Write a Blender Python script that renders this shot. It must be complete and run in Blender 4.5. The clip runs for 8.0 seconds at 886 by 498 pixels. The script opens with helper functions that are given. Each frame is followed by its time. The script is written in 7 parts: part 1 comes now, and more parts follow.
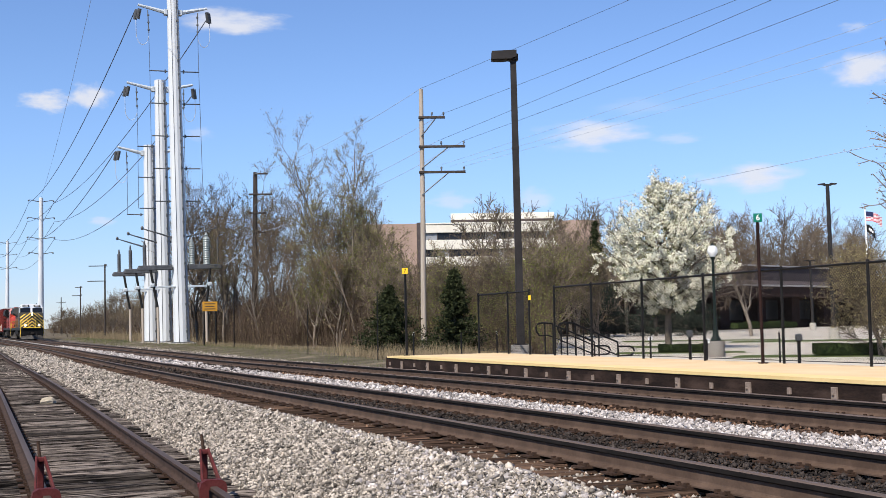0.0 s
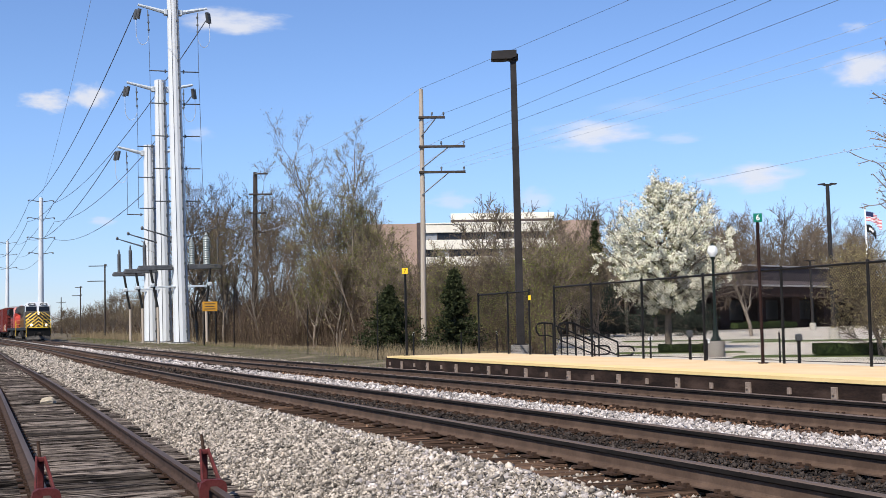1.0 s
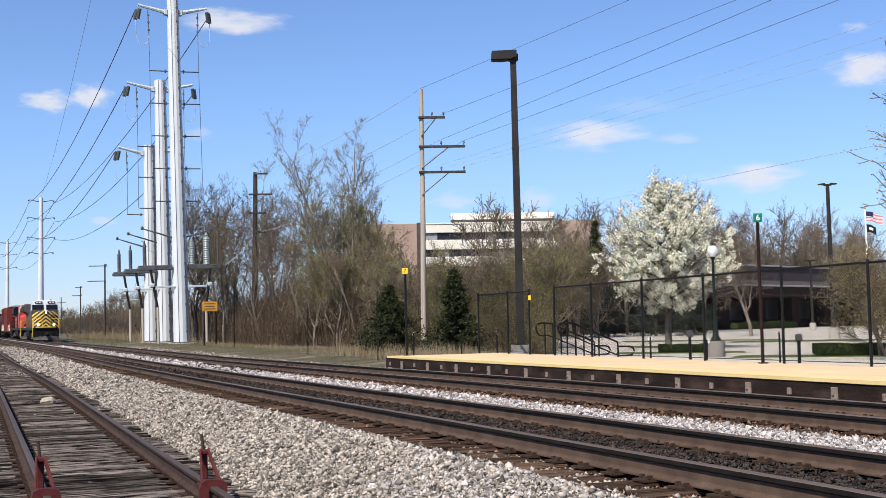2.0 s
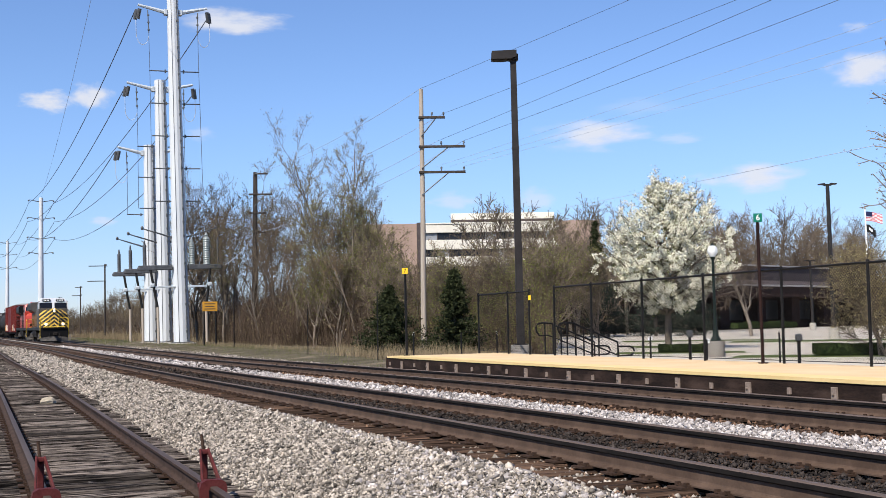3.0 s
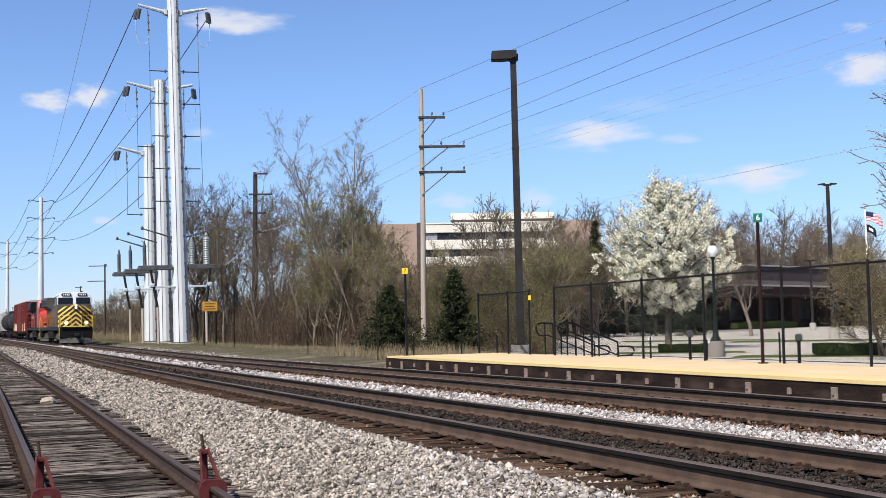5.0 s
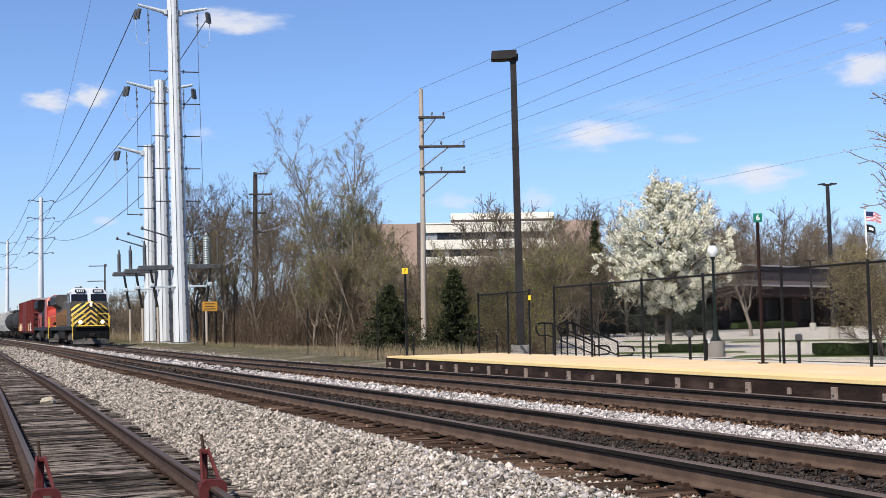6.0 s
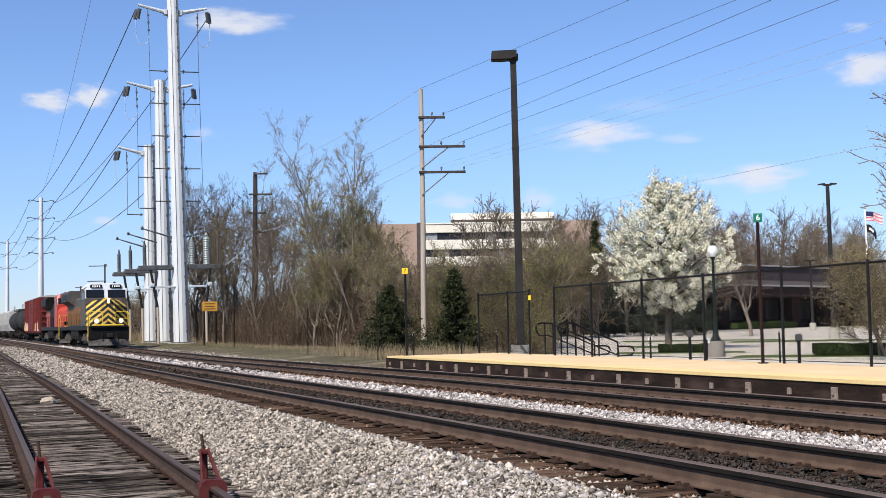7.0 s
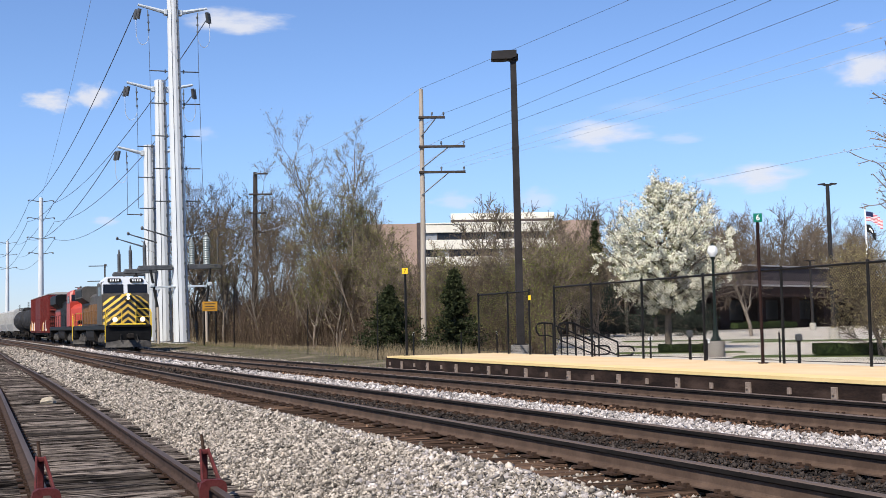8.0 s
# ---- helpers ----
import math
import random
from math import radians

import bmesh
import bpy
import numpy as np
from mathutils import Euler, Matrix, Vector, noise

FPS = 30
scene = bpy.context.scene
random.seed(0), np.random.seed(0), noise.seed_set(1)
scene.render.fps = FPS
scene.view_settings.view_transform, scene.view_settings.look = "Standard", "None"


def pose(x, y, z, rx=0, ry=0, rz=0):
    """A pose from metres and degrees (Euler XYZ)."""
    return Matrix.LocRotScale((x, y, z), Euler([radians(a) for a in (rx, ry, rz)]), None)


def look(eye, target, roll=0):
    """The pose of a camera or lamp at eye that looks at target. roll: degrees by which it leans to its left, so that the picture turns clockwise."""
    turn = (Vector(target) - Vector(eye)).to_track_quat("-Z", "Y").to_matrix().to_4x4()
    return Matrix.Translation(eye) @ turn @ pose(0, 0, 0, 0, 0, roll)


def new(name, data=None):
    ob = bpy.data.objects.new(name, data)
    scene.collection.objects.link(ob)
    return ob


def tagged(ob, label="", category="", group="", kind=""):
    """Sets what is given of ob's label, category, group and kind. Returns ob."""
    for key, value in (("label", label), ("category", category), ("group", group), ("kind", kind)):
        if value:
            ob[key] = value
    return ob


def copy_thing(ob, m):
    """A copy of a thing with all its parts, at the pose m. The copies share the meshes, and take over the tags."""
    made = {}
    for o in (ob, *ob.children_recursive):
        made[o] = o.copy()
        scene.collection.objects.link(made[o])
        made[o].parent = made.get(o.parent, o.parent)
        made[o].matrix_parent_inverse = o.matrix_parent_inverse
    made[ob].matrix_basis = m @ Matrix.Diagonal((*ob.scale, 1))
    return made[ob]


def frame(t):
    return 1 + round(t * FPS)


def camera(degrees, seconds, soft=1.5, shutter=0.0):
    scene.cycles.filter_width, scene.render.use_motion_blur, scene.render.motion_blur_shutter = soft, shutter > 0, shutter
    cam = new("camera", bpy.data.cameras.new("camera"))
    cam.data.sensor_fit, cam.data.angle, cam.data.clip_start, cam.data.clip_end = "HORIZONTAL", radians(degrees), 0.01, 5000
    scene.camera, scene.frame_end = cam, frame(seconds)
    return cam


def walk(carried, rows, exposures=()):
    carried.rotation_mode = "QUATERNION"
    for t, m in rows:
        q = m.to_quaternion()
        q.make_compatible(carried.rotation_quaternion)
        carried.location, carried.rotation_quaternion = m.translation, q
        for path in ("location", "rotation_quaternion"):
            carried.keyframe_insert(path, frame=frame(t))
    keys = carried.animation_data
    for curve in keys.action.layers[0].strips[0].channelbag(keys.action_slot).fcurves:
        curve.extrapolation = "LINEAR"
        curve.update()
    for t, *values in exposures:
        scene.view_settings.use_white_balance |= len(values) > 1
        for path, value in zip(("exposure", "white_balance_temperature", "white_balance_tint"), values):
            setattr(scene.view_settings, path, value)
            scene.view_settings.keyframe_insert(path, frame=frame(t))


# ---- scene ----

# World: Y runs along the railway away from the eye, X across it, z = 0 at the top of the near rails.
cam = camera(41.124, 8.0, soft=0.7)
EYE = (0.0, 0.0, 1.06)
VIEW = look(EYE, (EYE[0] + 37.4802, EYE[1] + 92.5081, EYE[2] + 6.1231), roll=-1.0)
walk(cam, [(0.0, VIEW), (8.0, VIEW)], exposures=[(0.0, 0.42), (8.0, 0.42)])

# ---------------------------------------------------------------- light
SUN_FROM = Vector((-0.66, -0.55, 0.95)).normalized()
world = bpy.data.worlds.new("world")
scene.world = world
world.use_nodes = True
wn = world.node_tree.nodes
sky = wn.new("ShaderNodeTexSky")
sky.sky_type = "NISHITA"
sky.sun_disc = False
sky.sun_elevation = math.asin(SUN_FROM.z)
sky.sun_rotation = math.atan2(SUN_FROM.x, SUN_FROM.y)
sky.altitude = 200
sky.air_density = 1.0
sky.dust_density = 0.1
sky.ozone_density = 3.0
wn["Background"].inputs["Strength"].default_value = 0.096
tint = wn.new("ShaderNodeMixRGB")
tint.blend_type = "MULTIPLY"
tint.inputs[0].default_value = 1.0
# the air near the horizon stays a clear pale blue
way, height_of = wn.new("ShaderNodeTexCoord"), wn.new("ShaderNodeSeparateXYZ")
rise = wn.new("ShaderNodeMapRange")
rise.interpolation_type = "SMOOTHSTEP"
rise.inputs[1].default_value, rise.inputs[2].default_value = -0.02, 0.20
hue = wn.new("ShaderNodeMixRGB")
hue.inputs[1].default_value, hue.inputs[2].default_value = (0.66, 0.76, 1.10, 1), (0.875, 0.98, 1.22, 1)
world.node_tree.links.new(way.outputs["Generated"], height_of.inputs[0])
world.node_tree.links.new(height_of.outputs["Z"], rise.inputs[0])
world.node_tree.links.new(rise.outputs[0], hue.inputs[0])
world.node_tree.links.new(hue.outputs[0], tint.inputs[2])
world.node_tree.links.new(sky.outputs[0], tint.inputs[1])
world.node_tree.links.new(tint.outputs[0], wn["Background"].inputs["Color"])
sun_data = bpy.data.lights.new("sun", "SUN")
sun_data.energy = 5.0
sun_data.angle = radians(0.53)
sun_data.color = (1.0, 0.935, 0.85)
sun = new("sun", sun_data)
sun.matrix_world = look(SUN_FROM * 100, (0, 0, 0))


# ---------------------------------------------------------------- materials
def mat(name, a, b, scale=6.0, rough=0.7, metal=0.0, bump=0.15, fine=9.0, spots=None, spot_amount=0.5,
        spot_scale=2.0, random_tint=0.0, island_tint=0.0, stretch=(1, 1, 1), bump_dist=0.02, hard=0.0):
    """Two colours mixed by noise at two scales, optional stains, optional tint by object or island, and relief."""
    m = bpy.data.materials.new(name)
    m.use_nodes = True
    n, l = m.node_tree.nodes, m.node_tree.links
    bsdf = n["Principled BSDF"]
    tc = n.new("ShaderNodeTexCoord")
    mp = n.new("ShaderNodeMapping")
    mp.inputs["Scale"].default_value = stretch
    l.new(tc.outputs["Object"], mp.inputs["Vector"])
    if random_tint:
        who, shift = n.new("ShaderNodeObjectInfo"), n.new("ShaderNodeMath")
        shift.operation = "MULTIPLY"
        shift.inputs[1].default_value = 60.0
        l.new(who.outputs["Random"], shift.inputs[0])
        l.new(shift.outputs[0], mp.inputs["Location"])
    n1 = n.new("ShaderNodeTexNoise")
    n1.inputs["Scale"].default_value = scale
    n1.inputs["Detail"].default_value = 5
    n2 = n.new("ShaderNodeTexNoise")
    n2.inputs["Scale"].default_value = scale * fine
    n2.inputs["Detail"].default_value = 4
    for q in (n1, n2):
        l.new(mp.outputs[0], q.inputs["Vector"])
    add = n.new("ShaderNodeMath")
    add.operation = "MULTIPLY_ADD"
    add.inputs[1].default_value = 0.45
    l.new(n2.outputs[0], add.inputs[0])
    l.new(n1.outputs[0], add.inputs[2])
    ramp = n.new("ShaderNodeMapRange")
    ramp.inputs[1].default_value, ramp.inputs[2].default_value = 0.45 + hard * 0.6, 1.0 - hard * 0.6
    l.new(add.outputs[0], ramp.inputs[0])
    mix = n.new("ShaderNodeMixRGB")
    mix.inputs[1].default_value, mix.inputs[2].default_value = (*a, 1), (*b, 1)
    l.new(ramp.outputs[0], mix.inputs[0])
    col = mix.outputs[0]
    if spots:
        n3 = n.new("ShaderNodeTexNoise")
        n3.inputs["Scale"].default_value = spot_scale
        n3.inputs["Detail"].default_value = 6
        l.new(mp.outputs[0], n3.inputs["Vector"])
        r3 = n.new("ShaderNodeMapRange")
        r3.inputs[1].default_value, r3.inputs[2].default_value = 0.52, 0.68
        r3.inputs[4].default_value = spot_amount
        l.new(n3.outputs[0], r3.inputs[0])
        m3 = n.new("ShaderNodeMixRGB")
        m3.inputs[2].default_value = (*spots, 1)
        l.new(r3.outputs[0], m3.inputs[0])
        l.new(col, m3.inputs[1])
        col = m3.outputs[0]
    for amount, kind, out in ((random_tint, "ShaderNodeObjectInfo", "Random"), (island_tint, "ShaderNodeNewGeometry", "Random Per Island")):
        if amount:
            src = n.new(kind)
            mr = n.new("ShaderNodeMapRange")
            mr.inputs[3].default_value, mr.inputs[4].default_value = 1 - amount, 1 + amount
            l.new(src.outputs[out], mr.inputs[0])
            hs = n.new("ShaderNodeHueSaturation")
            l.new(mr.outputs[0], hs.inputs["Value"])
            l.new(col, hs.inputs["Color"])
            col = hs.outputs[0]
    l.new(col, bsdf.inputs["Base Color"])
    bsdf.inputs["Roughness"].default_value = rough
    bsdf.inputs["Metallic"].default_value = metal
    bsdf.inputs["Specular IOR Level"].default_value = 0.5 if rough < 0.45 else 0.12
    if bump:
        bp = n.new("ShaderNodeBump")
        bp.inputs["Strength"].default_value = bump
        bp.inputs["Distance"].default_value = bump_dist
        l.new(add.outputs[0], bp.inputs["Height"])
        l.new(bp.outputs[0], bsdf.inputs["Normal"])
    return m


def glow(name, colour, strength):
    m = bpy.data.materials.new(name)
    m.use_nodes = True
    b = m.node_tree.nodes["Principled BSDF"]
    b.inputs["Emission Color"].default_value = (*colour, 1)
    b.inputs["Emission Strength"].default_value = strength
    return m


def glass(name, tint, rough=0.05):
    m = bpy.data.materials.new(name)
    m.use_nodes = True
    b = m.node_tree.nodes["Principled BSDF"]
    b.inputs["Base Color"].default_value = (*tint, 1)
    b.inputs["Roughness"].default_value = rough
    b.inputs["Specular IOR Level"].default_value = 0.3
    return m


STONE_GREY = mat("ballast_grey", (0.10, 0.086, 0.071), (0.46, 0.40, 0.332), 16, 0.9, island_tint=0.8, bump=0.3)
STONE_WHITE = mat("ballast_white", (0.19, 0.166, 0.152), (0.532, 0.484, 0.451), 14, 0.9, island_tint=0.6, bump=0.3)
STONE_DARK = mat("ballast_oily", (0.012, 0.010, 0.009), (0.058, 0.046, 0.039), 14, 0.85, island_tint=0.6, bump=0.3)
STONE_RUST = mat("ballast_rust_stained", (0.075, 0.042, 0.026), (0.24, 0.145, 0.095), 14, 0.9, island_tint=0.55, bump=0.3)
ROCK_TAN = mat("tan_rock", (0.30, 0.25, 0.18), (0.48, 0.41, 0.31), 9, 0.9, bump=0.4)
BED_GREY = mat("ballast_bed_grey", (0.0163, 0.013, 0.0111), (0.195, 0.169, 0.137), 11, 0.95, bump=1.0, fine=3, bump_dist=0.06, hard=0.25)
BED_WHITE = mat("ballast_bed_white", (0.06, 0.052, 0.046), (0.46, 0.42, 0.38), 11, 0.95, bump=1.0, fine=3, bump_dist=0.06, hard=0.25)
# oily bed of the main tracks; under the siding, shade between ties put into colour
BED_DARK = mat("ballast_bed_oil_and_gap_shade", (0.0084, 0.007, 0.0063), (0.049, 0.0406, 0.035), 9, 0.95, bump=1.0, fine=3, bump_dist=0.05)
GROUND = mat("rough_grass_ground", (0.045, 0.039, 0.0225), (0.143, 0.116, 0.0788), 0.6, 0.95, bump=0.6, fine=12,
             spots=(0.24, 0.19, 0.13), spot_amount=0.8, spot_scale=0.35, bump_dist=0.06)
CONCRETE = mat("pale_concrete_paving", (0.426, 0.372, 0.304), (0.517, 0.464, 0.388), 0.5, 0.9, bump=0.1, spots=(0.228, 0.205, 0.175), spot_amount=0.3, spot_scale=0.3)
BASE_CONCRETE = mat("stained_grey_concrete", (0.19, 0.17, 0.145), (0.32, 0.295, 0.26), 4, 0.9, spots=(0.13, 0.11, 0.09), spot_amount=0.5)
KERB = mat("kerb_concrete", (0.336, 0.312, 0.264), (0.44, 0.416, 0.368), 3, 0.9)
# near-black colour for the sides and undersides of the main line rail heads
RAIL_HEAD_BLACK = mat("black_rail_head_side_and_underside", (0.008, 0.007, 0.006), (0.022, 0.018, 0.016), 4, 0.7, bump=0.05)
RAIL_SIDE = mat("rusty_rail", (0.0615, 0.0394, 0.0279), (0.123, 0.082, 0.059), 5, 0.75, 0.1, island_tint=0.0, spots=(0.0492, 0.0328, 0.0246), spot_amount=0.5)
RAIL_SIDE_OLD = mat("dark_rusted_rail", (0.028, 0.018, 0.014), (0.075, 0.048, 0.036), 5, 0.85, 0.0, spots=(0.03, 0.02, 0.016), spot_amount=0.5)
RAIL_TOP = mat("worn_brown_rail_head", (0.075, 0.054, 0.045), (0.13, 0.098, 0.082), 3, 0.7, 0.0, bump=0.03, stretch=(1, 0.05, 1))
RAIL_TOP_RUST = mat("rusty_rail_head", (0.0576, 0.0397, 0.032), (0.109, 0.08, 0.064), 3, 0.6, 0.3, bump=0.05, stretch=(1, 0.05, 1))
TIE_OLD = mat("weathered_grey_tie", (0.008, 0.006, 0.005), (0.20, 0.165, 0.14), 2.6, 0.95, spots=(0.010, 0.0075, 0.0065), spot_amount=0.95, spot_scale=2.6, bump=1.0, hard=0.36, fine=5, stretch=(0.32, 9, 9), random_tint=0.7, bump_dist=0.03)
TIE_DARK = mat("creosoted_tie", (0.0125, 0.0078, 0.00546), (0.105, 0.064, 0.0421), 2.4, 0.9, bump=0.9, hard=0.15, fine=5, stretch=(0.5, 8, 8), random_tint=0.4, bump_dist=0.03)
STEEL_RUST = mat("rusted_plate", (0.03, 0.018, 0.012), (0.072, 0.0432, 0.03), 9, 0.85, 0.1)
RED_IRON = mat("faded_red_painted_iron", (0.0488, 0.00804, 0.00861), (0.126, 0.0316, 0.0287), 5, 0.6, bump=0.2, spots=(0.0574, 0.0201, 0.0172), spot_amount=0.7, spot_scale=7)
PLAT_TOP = mat("tan_platform_surface", (0.589, 0.414, 0.23), (0.681, 0.506, 0.304), 0.9, 0.85, bump=0.1, fine=20)
PLAT_YELLOW = mat("yellow_tactile_edge", (0.62, 0.455, 0.20), (0.71, 0.53, 0.26), 2, 0.75, bump=0.2)
PLAT_FACE = mat("dark_stained_platform_timber", (0.007, 0.005, 0.004), (0.034, 0.021, 0.016), 2.2, 0.85, bump=0.4, spots=(0.085, 0.055, 0.042), spot_amount=0.55, spot_scale=1.6, stretch=(1, 0.7, 2))
PLAT_BRACKET = mat("grey_brown_bracket", (0.13, 0.10, 0.08), (0.28, 0.22, 0.18), 6, 0.8)
FENCE_BLACK = mat("black_coated_steel", (0.006, 0.006, 0.006), (0.016, 0.015, 0.015), 8, 0.5)
BRONZE = mat("dark_bronze_paint", (0.016, 0.0144, 0.0144), (0.0352, 0.032, 0.0312), 2, 0.55, bump=0.05)
GALV = mat("galvanised_steel_pole", (0.497, 0.522, 0.53), (0.629, 0.646, 0.654), 0.5, 0.6, 0.0, bump=0.04, stretch=(1, 1, 0.25), spots=(0.414, 0.43, 0.447), spot_amount=0.5, spot_scale=0.5)
GALV_DARK = mat("dull_steel_hardware", (0.0675, 0.0713, 0.075), (0.143, 0.146, 0.15), 3, 0.55, 0.4)
GALV_LIGHT = mat("galvanised_arm", (0.42, 0.46, 0.48), (0.58, 0.62, 0.64), 2, 0.5, 0.2)
INSULATOR = mat("grey_green_porcelain", (0.18, 0.21, 0.203), (0.255, 0.285, 0.277), 3, 0.35)
WIRE = mat("weathered_cable", (0.0525, 0.06, 0.075), (0.105, 0.112, 0.135), 3, 0.6)
WIRE_PALE = mat("aluminium_cable", (0.36, 0.40, 0.46), (0.48, 0.52, 0.58), 3, 0.5, 0.1)
POLE_WOOD = mat("pale_weathered_pole_wood", (0.255, 0.212, 0.17), (0.442, 0.383, 0.315), 2, 0.9, stretch=(4, 4, 0.2), bump=0.4)
POLE_DARK = mat("dark_creosote_pole_wood", (0.03, 0.025, 0.022), (0.075, 0.062, 0.052), 2, 0.9, stretch=(4, 4, 0.2), bump=0.4)
SIGN_YELLOW = mat("yellow_sign_face", (0.80, 0.48, 0.02), (0.90, 0.58, 0.04), 4, 0.5, bump=0)
SIGN_ORANGE = mat("weathered_orange_sign", (0.323, 0.162, 0.017), (0.468, 0.238, 0.034), 6, 0.6)
SIGN_GREEN = mat("green_sign_face", (0.005, 0.13, 0.085), (0.01, 0.17, 0.11), 3, 0.45, bump=0)
SIGN_WHITE = mat("white_lettering", (0.75, 0.75, 0.73), (0.85, 0.85, 0.83), 3, 0.5, bump=0)
BLACK = mat("matt_black", (0.010, 0.010, 0.010), (0.02, 0.02, 0.02), 3, 0.6, bump=0)


# ---------------------------------------------------------------- mesh tools
class Shape:
    """Gathers rounded boxes, tubes and turned profiles into one mesh."""

    def __init__(self):
        self.v, self.f = [], []

    def put(self, verts, faces, m=None):
        k = len(self.v)
        self.v += [tuple(m @ Vector(p)) for p in verts] if m else [tuple(p) for p in verts]
        self.f += [tuple(i + k for i in q) for q in faces]
        return self

    def box(self, x, y, z, sx, sy, sz, c=0.0, m=None):
        """Box centred on x, y, z; c cuts its edges."""
        hx, hy, hz = sx / 2, sy / 2, sz / 2
        c = min(c, hx * 0.9, hy * 0.9, hz * 0.9)
        if c <= 0:
            vs = [(x + i * hx, y + j * hy, z + k * hz) for k in (-1, 1) for j in (-1, 1) for i in (-1, 1)]
            return self.put(vs, [(0, 2, 3, 1), (4, 5, 7, 6), (0, 1, 5, 4), (2, 6, 7, 3), (0, 4, 6, 2), (1, 3, 7, 5)], m)
        bm = bmesh.new()
        for k in (-1, 1):
            for j in (-1, 1):
                for i in (-1, 1):
                    bm.verts.new((x + i * (hx - c), y + j * (hy - c), z + k * hz))
                    bm.verts.new((x + i * (hx - c), y + j * hy, z + k * (hz - c)))
                    bm.verts.new((x + i * hx, y + j * (hy - c), z + k * (hz - c)))
        bmesh.ops.convex_hull(bm, input=bm.verts)
        bm.verts.index_update()
        self.put([v.co for v in bm.verts], [[v.index for v in f.verts] for f in bm.faces], m)
        bm.free()
        return self

    def tube(self, pts, radii, n=8, cap=True, m=None):
        pts = [Vector(p) for p in pts]
        if not hasattr(radii, "__len__"):
            radii = [radii] * len(pts)
        vs, fs = [], []
        ref = Vector((0, 0, 1))
        for i, p in enumerate(pts):
            d = (pts[min(i + 1, len(pts) - 1)] - pts[max(i - 1, 0)]).normalized()
            a = d.cross(ref if abs(d.z) < 0.9 else Vector((1, 0, 0))).normalized()
            b = d.cross(a)
            vs += [p + radii[i] * (math.cos(q) * a + math.sin(q) * b) for q in (2 * math.pi * k / n for k in range(n))]
        for i in range(len(pts) - 1):
            for k in range(n):
                fs.append((i * n + k, i * n + (k + 1) % n, (i + 1) * n + (k + 1) % n, (i + 1) * n + k))
        if cap:
            fs += [tuple(reversed(range(n))), tuple((len(pts) - 1) * n + k for k in range(n))]
        return self.put(vs, fs, m)

    def lathe(self, profile, n=16, at=(0, 0, 0), m=None):
        """Turns (radius, z) rows about the upright axis."""
        vs = [(at[0] + r * math.cos(2 * math.pi * k / n), at[1] + r * math.sin(2 * math.pi * k / n), at[2] + z) for r, z in profile for k in range(n)]
        fs = [(i * n + k, i * n + (k + 1) % n, (i + 1) * n + (k + 1) % n, (i + 1) * n + k) for i in range(len(profile) - 1) for k in range(n)]
        fs += [tuple(reversed(range(n))), tuple((len(profile) - 1) * n + k for k in range(n))]
        return self.put(vs, fs, m)

    def prism(self, outline, axis, lo, hi, m=None):
        """A flat outline drawn out along an axis: 'x' takes (y, z), 'y' takes (x, z), 'z' takes (x, y)."""
        n = len(outline)
        put = {"x": lambda p, s: (s, p[0], p[1]), "y": lambda p, s: (p[0], s, p[1]), "z": lambda p, s: (p[0], p[1], s)}[axis]
        vs = [put(p, s) for s in (lo, hi) for p in outline]
        fs = [tuple(range(n)), tuple(range(2 * n - 1, n - 1, -1))] + [(k, k + n, (k + 1) % n + n, (k + 1) % n) for k in range(n)]
        return self.put(vs, fs, m)

    def mesh(self, name, *materials, smooth=False):
        me = bpy.data.meshes.new(name)
        me.from_pydata(self.v, [], self.f)
        for q in materials:
            me.materials.append(q)
        bm = bmesh.new()
        bm.from_mesh(me)
        bmesh.ops.recalc_face_normals(bm, faces=bm.faces)
        bm.to_mesh(me)
        bm.free()
        if smooth:
            me.polygons.foreach_set("use_smooth", [True] * len(me.polygons))
            me.set_sharp_from_angle(angle=radians(40))
        return me


def part(name, shape, material, parent, label="", smooth=False, m=None):
    me = shape if isinstance(shape, bpy.types.Mesh) else shape.mesh(name, material, smooth=smooth)
    ob = new(name, me)
    ob.parent = parent
    if m:
        ob.matrix_basis = m
    return tagged(ob, label)


def thing(name, label, category, m=None, group="", kind=""):
    ob = new(name)
    ob.empty_display_size = 0.3
    if m:
        ob.matrix_basis = m
    return tagged(ob, label, category, group, kind)


def solid(name, shape, material, label, category, m=None, group="", kind="", smooth=False):
    ob = new(name, shape if isinstance(shape, bpy.types.Mesh) else shape.mesh(name, material, smooth=smooth))
    if m:
        ob.matrix_basis = m
    return tagged(ob, label, category, group, kind)


def tri_mesh(name, verts, tris, material):
    """A mesh from arrays of points and triangles, for things of very many small pieces."""
    me = bpy.data.meshes.new(name)
    verts, tris = np.asarray(verts, np.float32), np.asarray(tris, np.int32)
    me.vertices.add(len(verts))
    me.vertices.foreach_set("co", verts.ravel())
    me.loops.add(tris.size)
    me.loops.foreach_set("vertex_index", tris.ravel())
    me.polygons.add(len(tris))
    me.polygons.foreach_set("loop_start", np.arange(0, tris.size, 3, dtype=np.int32))
    me.polygons.foreach_set("loop_total", np.full(len(tris), 3, np.int32))
    me.update(calc_edges=True)
    me.materials.append(material)
    return me


# ---------------------------------------------------------------- the lie of the land
def smooth(a, b, x):
    q = min(max((x - a) / (b - a), 0), 1)
    return q * q * (3 - 2 * q)


GRADE = [(-200, 0.0), (6, 0.0), (12, -0.035), (20, -0.105), (29, -0.175), (44, -0.27), (73, -0.39), (110, -0.42), (2000, -0.42)]


